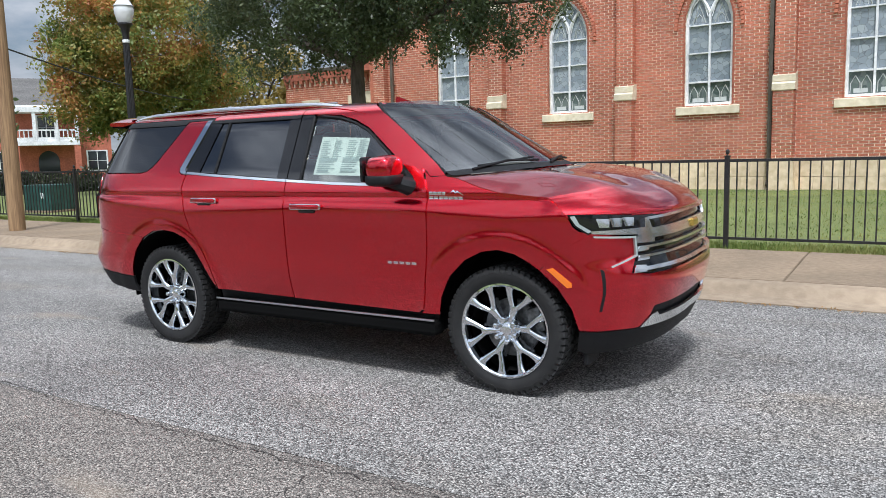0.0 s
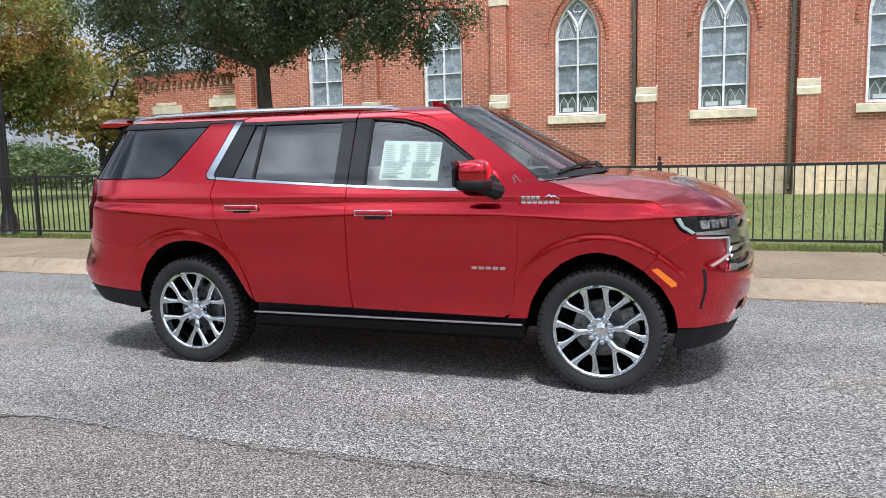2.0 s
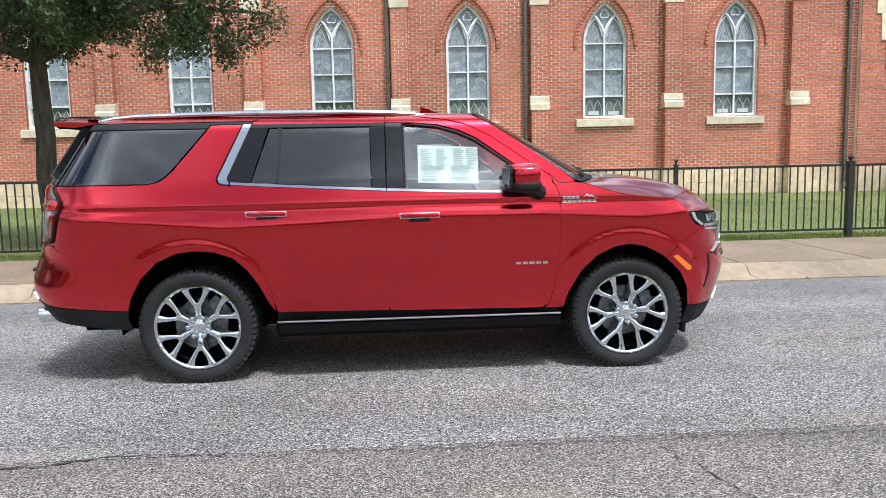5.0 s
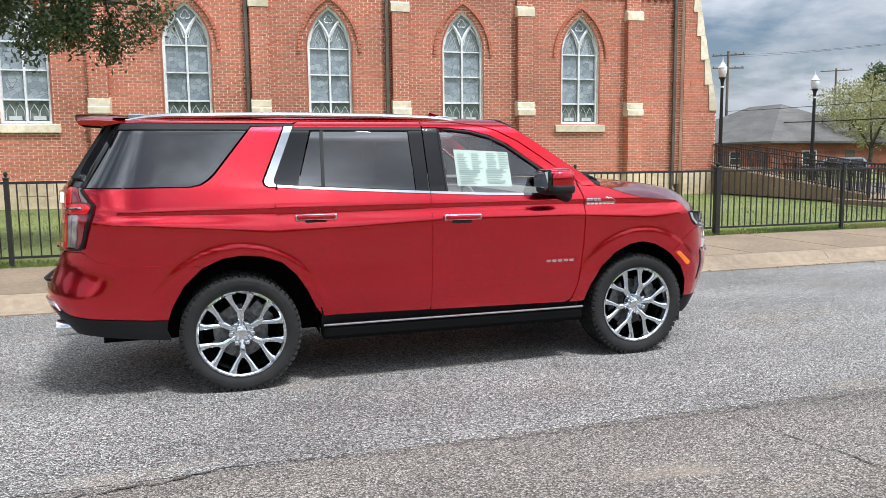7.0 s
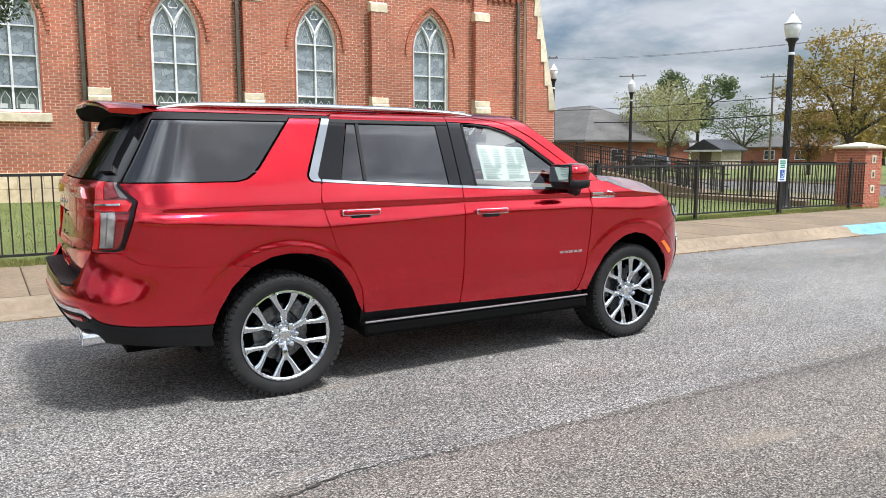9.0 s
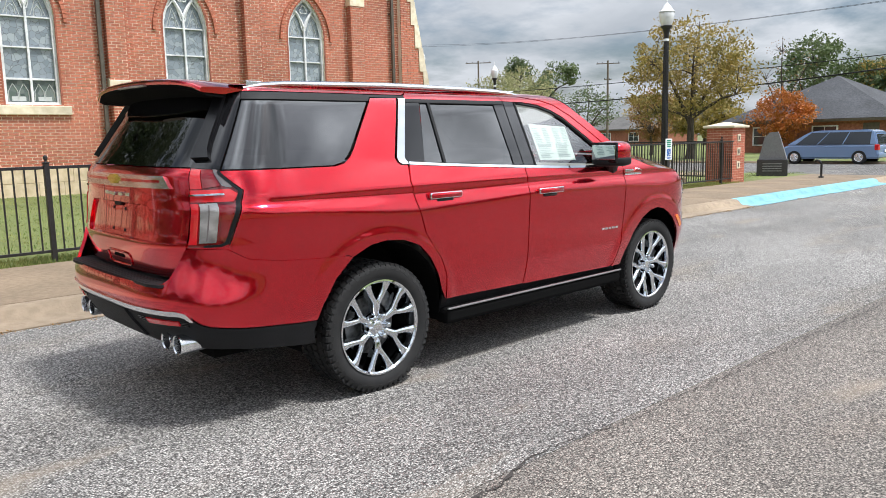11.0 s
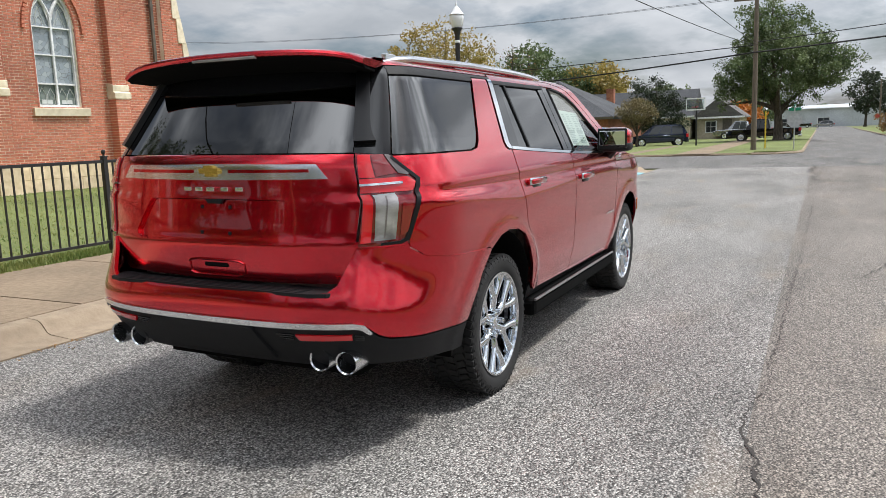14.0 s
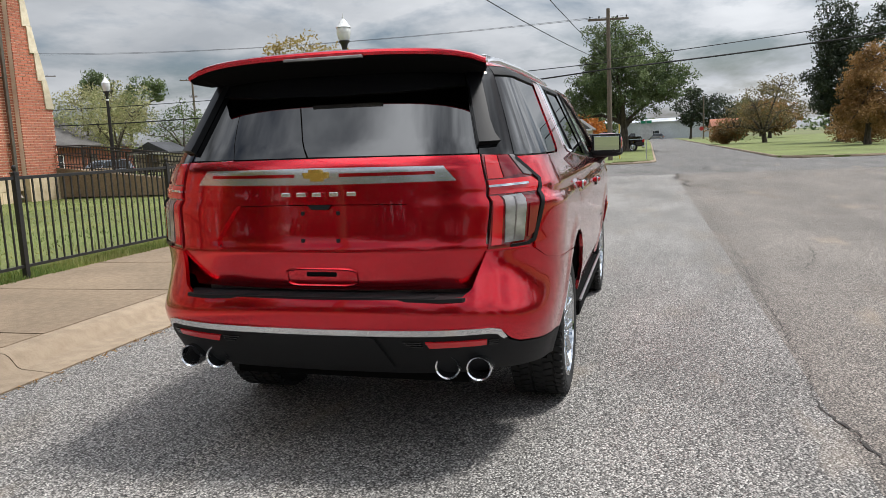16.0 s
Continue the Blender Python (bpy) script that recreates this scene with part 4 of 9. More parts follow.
U_FRONT, U_REAR, S_CORNER, N_FRONT, N_REAR = 1.70, -2.00, 1.40, 2.7, 3.6
WHEEL_X, WHEEL_R = 1.5355, 0.415


EDGE_U = [-2.4, -1.3, -0.7, 0.0, 0.9, 1.6, 2.3]
EDGE_Z = [1.262, 1.140, 1.165, 1.205, 1.200, 1.150, 1.215]


def soft_table(zs, vs, sigma):
    z = np.linspace(0.1, 2.1, 801)
    v = np.interp(z, zs, vs)
    k = np.exp(-0.5 * (np.arange(-40, 41) * 0.0025 / sigma) ** 2)
    return z, np.convolve(np.pad(v, 40, mode="edge"), k / k.sum(), mode="valid")


T_W, T_F, T_G, T_B = soft_table(W_Z, W_Y, 0.013), soft_table(F_Z, F_X, 0.02), soft_table(G_Z, G_X, 0.012), soft_table(B_Z, B_X, 0.02)


def corner_table(n, length):
    a = np.linspace(0, math.pi / 2, 400)
    nx, ny = np.sin(a) ** (2 / n), np.cos(a) ** (2 / n)
    s = np.concatenate([[0], np.cumsum(np.hypot(np.diff(nx) * length, np.diff(ny)))])
    return s / s[-1], nx, ny


C_F, C_R = corner_table(N_FRONT, 0.8), corner_table(N_REAR, 0.66)
# the tailgate is bowed more than the bumper below it
C_G = (C_R[0], (1 - np.minimum(1, C_R[2]) ** 3.15) ** (1 / 3.15), C_R[2])


def rear_bow(q, z, bumper):
    if not bumper:
        return np.interp(q, C_R[0], C_G[1])
    f = min(1.0, max(0.0, (z - 0.74) / 0.22))
    return np.interp(q, C_R[0], C_R[1]) * (1 - f) + np.interp(q, C_R[0], C_G[1]) * f


def body(u, z, bumper=False):
    """A point of the body's right side."""
    w = np.interp(z, *T_W)
    if 0.85 < z < 1.275:
        # under the shoulder the side is hollowed; the hollow ends in a long soft edge that dips and rises along the car
        edge = float(np.interp(u, EDGE_U, EDGE_Z))
        d = (z - edge) / 0.012
        bend = 0.012 * math.log1p(math.exp(min(30.0, d)))
        flat = 1.012 + 0.018 * (z - 0.72) / 0.42
        new_w = flat - bend * (flat - 0.998) / max(0.02, 1.268 - edge)
        f = min(1.0, (z - 0.85) / 0.08) * min(1.0, (1.275 - z) / 0.012)
        w = w * (1 - f) + min(new_w, 1.034) * f
    if u > U_FRONT:
        q = min(1, (u - U_FRONT) / S_CORNER)
        x = U_FRONT + (np.interp(z, *T_F) - U_FRONT) * np.interp(q, C_F[0], C_F[1])
        y = w * np.interp(q, C_F[0], C_F[2])
    elif u < U_REAR:
        q = min(1, (U_REAR - u) / S_CORNER)
        if bumper:
            # flush with the quarter panel on the side, standing proud round the corner
            f = min(1.0, max(0.0, (u + 2.72) / 0.28)) * min(1.0, max(0.0, (z - 0.68) / 0.30))
            f = f * f * (3 - 2 * f)
            x = (np.interp(z, *T_B) - U_REAR) * rear_bow(q, z, True) * (1 - f) + (np.interp(z, *T_G) - U_REAR) * rear_bow(q, z, False) * f + U_REAR
        else:
            x = U_REAR + (np.interp(z, *T_G) - U_REAR) * rear_bow(q, z, False)
        y = w * np.interp(q, C_R[0], C_R[2])
    else:
        x, y = u, w
    if z < 1.25:
        for wx in (WHEEL_X, -WHEEL_X):
            r = math.hypot(u - wx, z - 0.42)
            y += 0.010 * math.exp(-((r - 0.605) / (0.11 if r < 0.605 else 0.035)) ** 2)
    return Vector((float(x), -float(y), float(z)))


def body_normal(u, z, bumper=False):
    e = 0.035 if bumper else 0.016
    du = body(u + e, z, bumper) - body(u - e, z, bumper)
    dz = body(u, z + e, bumper) - body(u, z - e, bumper)
    n = du.cross(dz)
    return n.normalized() if n.length > 1e-9 else Vector((0, -1, 0))


def inset_outline(pts, gap):
    area = sum(a[0] * b[1] - b[0] * a[1] for a, b in zip(pts, pts[1:] + pts[:1]))
    if area < 0:
        pts = pts[::-1]
    out = []
    n = len(pts)
    for i in range(n):
        p0, p1, p2 = [Vector(pts[j % n]) for j in (i - 1, i, i + 1)]
        middle = pts[i][0] in (3.10, -3.40)
        a, b = (p1 - p0).normalized(), (p2 - p1).normalized()
        na, nb = Vector((-a.y, a.x)), Vector((-b.y, b.x))
        m = (na + nb)
        m = m.normalized() if m.length > 1e-6 else na
        q = p1 + m * gap / max(0.4, m.dot(na))
        if middle:
            q.x = p1.x
        out.append(q)
    return out


def panel_mesh(name, pts, mat, left=False, bumper=False, step=0.024, lift=0.0, gap=0.0012, depth=0.02, surf=None):
    """A curved sheet cut to an outline in (u, z), with folded-in edges."""
    pts = inset_outline(list(pts), gap)
    bm = bmesh.new()
    bm.faces.new([bm.verts.new((p[0], 0, p[1])) for p in pts])
    us, zs = [p[0] for p in pts], [p[1] for p in pts]
    for axis, lo, hi in ((0, min(us), max(us)), (2, min(zs), max(zs))):
        n = int((hi - lo) / step)
        for k in range(1, n + 1):
            c = lo + (hi - lo) * k / (n + 1)
            co = [0, 0, 0]
            co[axis] = c
            no = [0, 0, 0]
            no[axis] = 1
            bmesh.ops.bisect_plane(bm, geom=bm.verts[:] + bm.edges[:] + bm.faces[:], plane_co=co, plane_no=no)
    normals = {}
    sgn = -1 if left else 1
    curve = bm.verts.layers.float_vector.new("curve")
    sheet_layer = bm.faces.layers.int.new("sheet")
    for f in bm.faces:
        f[sheet_layer] = 0 if surf else 1
    for v in bm.verts:
        u, z = v.co.x, v.co.z
        p = surf(u, z) if surf else body(u, z, bumper)
        n = Vector((0, -1, 0)) if surf else body_normal(u, z, bumper)
        p = p + n * lift
        v.co = Vector((p.x, sgn * p.y, p.z))
        normals[v] = Vector((n.x, sgn * n.y, n.z))
        v[curve] = normals[v]
    if depth:
        rim = [e for e in bm.edges if e.is_boundary and not all(abs(v.co.y) < 2e-3 for v in e.verts)]
        r = bmesh.ops.extrude_edge_only(bm, edges=rim)
        newv = [g for g in r["geom"] if isinstance(g, bmesh.types.BMVert)]
        near = {}
        for e in rim:
            for v in e.verts:
                near[tuple(round(c, 5) for c in v.co)] = normals[v]
        for v in newv:
            v.co -= near[tuple(round(c, 5) for c in v.co)] * depth
        for f in {f for v in newv for f in v.link_faces}:
            f[sheet_layer] = 0
    bmesh.ops.recalc_face_normals(bm, faces=bm.faces)
    big = max(bm.faces, key=lambda f: f.calc_area())
    c = big.calc_center_median()
    if big.normal.dot(Vector((c.x * 0.25, c.y, max(0, c.z - 1.3)))) < 0:
        bmesh.ops.reverse_faces(bm, faces=bm.faces)
    me = bpy.data.meshes.new(name)
    bm.to_mesh(me)
    bm.free()
    me.materials.append(mat)
    me.polygons.foreach_set("use_smooth", [True] * len(me.polygons))
    true_normals(me)
    return me


def true_normals(me):
    """Shade the sheet by the body's own curve; its folded edges stay flat."""
    flat = np.zeros(len(me.vertices) * 3, dtype=np.float32)
    me.attributes["curve"].data.foreach_get("vector", flat)
    curve = flat.reshape(-1, 3)
    face = np.zeros(len(me.polygons), dtype=np.int32)
    me.attributes["sheet"].data.foreach_get("value", face)
    loops = []
    for p in me.polygons:
        for vi in p.vertices:
            n = Vector(curve[vi])
            if face[p.index] and n.length > 0.5:
                loops.append(n if n.dot(p.normal) > 0 else -n)
            else:
                loops.append(p.normal.copy())
    me.normals_split_custom_set(loops)


suv = thing("suv", "glossy candy-red sport utility vehicle with chrome trim parked on the road", "car")


def add(name, me, parent=None, label=""):
    ob = new(name, me)
    ob.parent = parent or suv
    if label:
        ob["label"] = label
    return ob


def both(name, pts, mat, parent=None, label="", **kw):
    return [add(name, panel_mesh(name, pts, mat, left, **kw), (parent[int(left)] if isinstance(parent, (list, tuple)) else parent), label) for left in (False, True)]


def full(name, pts, mat, parent=None, label="", **kw):
    """A sheet that runs across the middle of the car, both halves in one mesh."""
    bm = bmesh.new()
    for left in (False, True):
        me = panel_mesh(name, pts, mat, left, **kw)
        bm.from_mesh(me)
        bpy.data.meshes.remove(me)
    bmesh.ops.remove_doubles(bm, verts=bm.verts, dist=0.0008)
    me = bpy.data.meshes.new(name)
    bm.to_mesh(me)
    bm.free()
    me.materials.append(mat)
    me.polygons.foreach_set("use_smooth", [True] * len(me.polygons))
    true_normals(me)
    return add(name, me, parent, label)


ARCH_F = [(1.065, 0.50), (1.10, 0.62), (1.183, 0.77), (1.30, 0.88), (1.42, 0.938), (1.53, 0.955), (1.64, 0.935), (1.74, 0.885), (1.80, 0.843), (1.90, 0.74), (1.977, 0.614), (2.02, 0.475)]
ARCH_R = [(-2.01, 0.50), (-1.97, 0.66), (-1.89, 0.80), (-1.77, 0.915), (-1.64, 0.972), (-1.52, 0.988), (-1.38, 0.975), (-1.254, 0.929), (-1.16, 0.84), (-1.089, 0.73), (-1.03, 0.60), (-0.985, 0.53)]

# doors
DOOR_BELT = [(0.90, 1.330), (0.25, 1.347), (-0.185, 1.368)]
front_door = both("front_door", [(-0.185, 0.515), (0.905, 0.50), (0.948, 0.53), (0.986, 0.66), (1.020, 0.95), (1.029, 1.20), (1.022, 1.315), (0.967, 1.448), (0.905, 1.425)] + DOOR_BELT, M["red"])
rear_door = both("rear_door", [(-0.975, 0.53), (-0.192, 0.518), (-0.192, 1.367), (-0.6, 1.39), (-1.0, 1.413), (-1.262, 1.430), (-1.285, 1.33), (-1.254, 1.19), (-1.188, 0.994), (-1.121, 0.90), (-1.056, 0.815), (-1.005, 0.70)], M["red"])
IN_F = [(-0.185, 1.846), (0.02, 1.843), (0.19, 1.826), (0.33, 1.788), (0.46, 1.728), (0.62, 1.612), (0.76, 1.512), (0.86, 1.433), (0.903, 1.398)]
both("door_frame", [(0.962, 1.452), (0.85, 1.526), (0.703, 1.634), (0.55, 1.738), (0.38, 1.824), (0.25, 1.857), (0.05, 1.882), (-0.185, 1.886)] + IN_F, M["red"], front_door)
both("door_frame", [(-0.192, 1.886), (-1.08, 1.886), (-1.125, 1.862), (-1.118, 1.846), (-0.192, 1.846)], M["red"], rear_door)
GLASS_F = [(-0.055, 1.380), (0.25, 1.370), (0.60, 1.360), (0.875, 1.352), (0.845, 1.418), (0.74, 1.502), (0.61, 1.597), (0.45, 1.713), (0.32, 1.772), (0.18, 1.811), (0.02, 1.829), (-0.065, 1.833)]
both("window_glass", GLASS_F, M["clear"], front_door, "clear side window", lift=-0.012, depth=0.004, gap=0.0, step=0.09)
both("window_glass", [(-0.940, 1.436), (-0.295, 1.400), (-0.300, 1.826), (-0.918, 1.826)], M["tint"], rear_door, "dark privacy window", lift=-0.010, depth=0.004, gap=0.0, step=0.09)
both("vent_glass", [(-1.120, 1.446), (-0.960, 1.438), (-0.938, 1.826), (-0.999, 1.826)], M["tint"], rear_door, lift=-0.010, depth=0.004, gap=0.0, step=0.09)
both("pillar_trim", [(-0.290, 1.396), (-0.192, 1.390), (-0.192, 1.846), (-0.296, 1.846)], M["gloss_black"], rear_door, lift=-0.004)
both("pillar_trim", [(-0.185, 1.390), (-0.062, 1.384), (-0.072, 1.846), (-0.185, 1.846)], M["gloss_black"], front_door, lift=-0.004)
both("pillar_trim", [(-1.262, 1.452), (-1.125, 1.446), (-1.005, 1.846), (-1.148, 1.846), (-1.300, 1.480), (-1.296, 1.462)], M["gloss_black"], rear_door, lift=-0.003)
both("window_trim", [(-1.140, 1.822), (-0.194, 1.821), (-0.194, 1.848), (-1.146, 1.848)], M["black_plastic"], rear_door, lift=0.0)
both("divider_bar", [(-0.962, 1.437), (-0.938, 1.436), (-0.917, 1.832), (-0.941, 1.832)], M["black_plastic"], rear_door, lift=-0.002)
both("sail_panel", [(0.845, 1.425), (0.882, 1.350), (0.905, 1.350), (0.903, 1.398), (0.862, 1.433)], M["black_plastic"], front_door, lift=0.003)
both("belt_chrome", [(0.90, 1.330), (0.25, 1.347), (-0.187, 1.368), (-0.187, 1.385), (0.25, 1.364), (0.90, 1.347)], M["chrome"], front_door, lift=0.005, gap=0.0)
both("belt_chrome", [(-0.191, 1.368), (-0.6, 1.390), (-1.0, 1.413), (-1.262, 1.431), (-1.262, 1.449), (-1.0, 1.430), (-0.6, 1.407), (-0.191, 1.385)], M["chrome"], rear_door, lift=0.005, gap=0.0)
both("pillar_chrome", [(-1.350, 1.474), (-1.342, 1.448), (-1.318, 1.435), (-1.268, 1.432), (-1.272, 1.450), (-1.284, 1.462), (-1.284, 1.480), (-1.128, 1.846), (-1.186, 1.846)], M["chrome"], None, "bright chrome pillar blade", lift=0.006, gap=0.001)
seal = [(u, z) for u, z in GLASS_F[3:]] + [(-0.06, 1.38)]
for left in (False, True):
    for run in (seal,):
        bm = bmesh.new()
        pts = [body(u, z) + body_normal(u, z) * -0.004 for u, z in run]
        tube(bm, [(p.x, -p.y if left else p.y, p.z) for p in pts], 0.010, 6)
        part("window_seal", bm, M["black_plastic"], front_door[int(left)])

# fenders, quarters, roof sides
both("front_fender", [(0.930, 0.50)] + ARCH_F[:9] + [(1.905, 0.952), (2.086, 1.049), (2.02, 1.10), (1.985, 1.172), (1.968, 1.195), (1.925, 1.238), (1.875, 1.268), (1.70, 1.282), (1.54, 1.298), (1.40, 1.330), (1.24, 1.383), (1.14, 1.402), (1.035, 1.395), (0.985, 1.437), (1.030, 1.318), (1.036, 1.20), (1.027, 0.95), (0.993, 0.66), (0.957, 0.525)], M["red"])
QG = [(-1.408, 1.845), (-1.66, 1.530), (-1.70, 1.490), (-1.75, 1.458), (-1.82, 1.443), (-2.512, 1.443)]
both("quarter_panel", [(-0.985, 0.535), (-1.012, 0.70), (-1.064, 0.82), (-1.128, 0.905), (-1.195, 0.998), (-1.262, 1.19), (-1.293, 1.33), (-1.274, 1.430), (-1.325, 1.430), (-1.352, 1.446), (-1.361, 1.477), (-1.195, 1.848)] + QG
     + [(-2.509, 1.436), (-2.412, 1.340), (-2.485, 1.058), (-2.478, 1.024), (-2.415, 0.980), (-2.25, 0.955), (-2.05, 0.943), (-1.80, 0.930)] + ARCH_R[3:11], M["red"])
both("quarter_glass", [(-2.508, 1.448), (-1.825, 1.448), (-1.76, 1.462), (-1.712, 1.495), (-1.67, 1.534), (-1.436, 1.824), (-2.455, 1.824)], M["tint"], None, "dark privacy glass", lift=-0.006, depth=0.006, gap=0.004, step=0.03)
both("drip_trim", [(-2.459, 1.823), (-1.434, 1.823), (-1.412, 1.848), (-1.12, 1.848), (-1.12, 1.866), (-2.455, 1.866)], M["black_plastic"], None, lift=0.002)
both("rear_pillar", [(-2.672, 1.458), (-2.512, 1.448), (-2.457, 1.850), (-2.457, 1.872), (-2.612, 1.872)], M["gloss_black"], None, "gloss black rear pillar", step=0.025)
both("roof_side", [(-2.56, 1.870), (-1.13, 1.870), (-1.08, 1.889), (0.06, 1.886), (0.26, 1.861), (0.39, 1.828), (0.56, 1.742), (0.71, 1.638), (0.86, 1.529), (0.975, 1.454), (1.035, 1.398), (1.15, 1.404), (1.06, 1.482), (0.96, 1.553), (0.76, 1.697), (0.60, 1.802), (0.50, 1.862), (0.42, 1.902), (0.20, 1.915), (-2.56, 1.915)], M["red"])
both("rocker_cover", [(-0.99, 0.40), (1.04, 0.40), (1.04, 0.520), (0.92, 0.524), (-0.19, 0.538), (-0.985, 0.552)], M["black_plastic"], None, lift=-0.034, depth=0.02)

both("inner_liner", [(-2.72, 1.452), (-2.50, 1.448), (-2.44, 1.835), (-1.2, 1.84), (-1.2, 1.91), (-2.64, 1.91)], M["dark"], None, lift=-0.03, depth=0.0)
# red metal behind the shut lines
for run in ([(0.90, 0.515), (1.00, 0.52), (1.03, 0.66), (1.065, 0.95), (1.07, 1.20), (1.06, 1.32), (1.00, 1.40), (0.98, 1.30), (0.985, 1.20), (0.98, 0.95), (0.95, 0.66)],
            [(-0.23, 0.53), (-0.15, 0.53), (-0.15, 1.36), (-0.23, 1.36)],
            [(-0.95, 0.55), (-1.02, 0.62), (-1.09, 0.83), (-1.15, 0.92), (-1.22, 1.0), (-1.29, 1.19), (-1.32, 1.33), (-1.30, 1.42), (-1.24, 1.42), (-1.25, 1.33), (-1.22, 1.19), (-1.16, 1.0), (-1.09, 0.88), (-1.02, 0.80), (-0.97, 0.70)],
            [(1.82, 0.87), (1.93, 0.74), (2.0, 0.62), (2.05, 0.50), (2.38, 0.49), (2.46, 0.60), (2.40, 0.79), (2.30, 0.81), (2.37, 0.90), (2.37, 1.03), (2.10, 1.062), (2.03, 1.08), (1.99, 1.15), (1.80, 1.10)],
            [(-1.82, 0.90), (-2.05, 0.90), (-2.25, 0.91), (-2.40, 0.93), (-2.44, 1.06), (-2.39, 1.30), (-2.36, 1.10), (-2.30, 1.0), (-2.05, 0.97), (-1.82, 0.96)]):
    both("inner_panel", run, M["red"], None, lift=-0.009, depth=0.0, gap=0.0, step=0.07)
both("inner_panel", [(-2.44, 0.93), (-2.72, 0.90), (-2.76, 0.90), (-2.72, 1.06), (-2.50, 1.08)], M["red"], None, lift=-0.010, depth=0.0, gap=0.0, step=0.07)
SEAM = [(0.985, 1.440), (0.86, 1.524), (0.71, 1.634), (0.555, 1.738), (0.385, 1.825), (0.255, 1.858), (0.055, 1.882), (-1.08, 1.886)]
both("inner_panel", [(u, z + 0.018) for u, z in SEAM] + [(u, z - 0.018) for u, z in SEAM[::-1]], M["red"], None, lift=-0.007, depth=0.0, gap=0.0, step=0.07)
# front bumper, grille, lamps
full("front_bumper", ARCH_F[8:] + [(2.15, 0.472), (2.40, 0.474), (2.478, 0.545), (2.50, 0.600), (3.10, 0.628), (3.10, 0.815), (2.75, 0.812), (2.445, 0.806), (2.325, 0.824), (2.375, 0.905), (2.205, 0.850), (2.143, 0.864), (2.112, 1.047), (2.090, 1.047), (1.908, 0.950)], M["red"])
both("bumper_insert", [(2.144, 0.868), (2.205, 0.854), (2.372, 0.909), (2.38, 1.030), (2.115, 1.050)], M["red"], None, lift=-0.006)
both("side_vent", [(2.136, 0.60), (2.150, 0.60), (2.164, 0.70), (2.166, 0.845), (2.146, 0.855), (2.148, 0.70)], M["black_plastic"], None, "black vertical vent slit", lift=0.003, depth=0.004, gap=0.0)
full("lower_intake", [(2.41, 0.48), (3.10, 0.52), (3.10, 0.635), (2.49, 0.61)], M["black_plastic"], None, "black lower intake", lift=-0.03)
full("skid_plate", [(2.405, 0.472), (2.72, 0.475), (3.10, 0.482), (3.10, 0.540), (2.72, 0.535), (2.56, 0.532), (2.53, 0.560), (2.485, 0.545)], M["satin"], None, "satin silver skid plate", lift=0.006)
full("air_dam", [(2.02, 0.34), (2.10, 0.315), (2.40, 0.33), (3.10, 0.36), (3.10, 0.478), (2.40, 0.468), (2.15, 0.466), (2.02, 0.468)], M["black_plastic"], None, "matt black air dam", lift=-0.004)
both("headlight", [(1.992, 1.176), (2.025, 1.105), (2.105, 1.052), (2.14, 1.075), (2.475, 1.078), (2.468, 1.150), (2.27, 1.165)], M["gloss_black"], None, "chrome and black headlight unit", lift=-0.006, gap=0.001)
heads = [o for o in suv.children if o.name.split(".")[0] == "headlight"]
for k, (a, b) in enumerate(((2.17, 2.23), (2.25, 2.31), (2.33, 2.39))):
    both("lamp_lens", [(a, 1.093), (b, 1.092), (b + 0.012, 1.142), (a - 0.012, 1.148)], M["lamp_glass"], heads, "projector lamp lens", lift=0.002, gap=0.001)
both("light_tube", [(2.005, 1.165), (2.035, 1.11), (2.105, 1.062), (2.13, 1.075), (2.06, 1.12), (2.04, 1.168)], M["white_drl"], heads, "pale running-light tube", lift=0.003, gap=0.002)
both("brow_chrome", [(2.12, 1.078), (2.46, 1.080), (2.47, 1.132), (2.50, 1.132), (2.52, 1.075), (2.53, 0.985), (2.385, 0.990), (2.40, 1.040), (2.12, 1.060)], M["satin"], None, "satin chrome lamp and grille surround", lift=0.012)
both("running_light", [(2.13, 1.049), (2.388, 1.034), (2.389, 0.915), (2.215, 0.858), (2.207, 0.868), (2.374, 0.923), (2.374, 1.020), (2.13, 1.036)], M["white_drl"], None, "pale C-shaped running light", lift=0.010)
full("grille_back", [(2.325, 0.824), (2.445, 0.806), (3.10, 0.812), (3.10, 1.162), (2.475, 1.150), (2.49, 1.08), (2.40, 1.03)], M["gloss_black"], None, lift=-0.030)
for z0, z1, u0 in ((1.118, 1.136, 2.49), (1.010, 1.070, 2.50), (0.955, 0.972, 2.39), (0.902, 0.919, 2.385), (0.826, 0.850, 2.34)):
    full("grille_bar", [(u0, z0), (3.10, z0 + 0.006), (3.10, z1 + 0.006), (u0, z1)], M["satin"], None, "horizontal chrome grille bar", lift=0.012, depth=0.03)
for z0, z1, u0 in ((0.940, 0.975, 2.375), (0.885, 0.922, 2.37), (0.818, 0.865, 2.325)):
    both("grille_cap", [(u0, z0), (u0 + 0.09, z0 + 0.002), (u0 + 0.10, z1 - 0.006), (u0 + 0.03, z1)], M["satin"], None, lift=0.016)
both("marker_light", [(1.845, 0.855), (1.885, 0.865), (1.985, 0.775), (1.985, 0.752), (1.955, 0.745)], M["amber"], None, "amber side marker lamp", lift=0.006, gap=0.001)
fl = body(3.09, 1.04)
part("emblem", boxed(fl.x - 0.01, fl.x + 0.030, -0.065, 0.065, 1.015, 1.068, 0.01), M["gold"], suv, "plain gold badge")

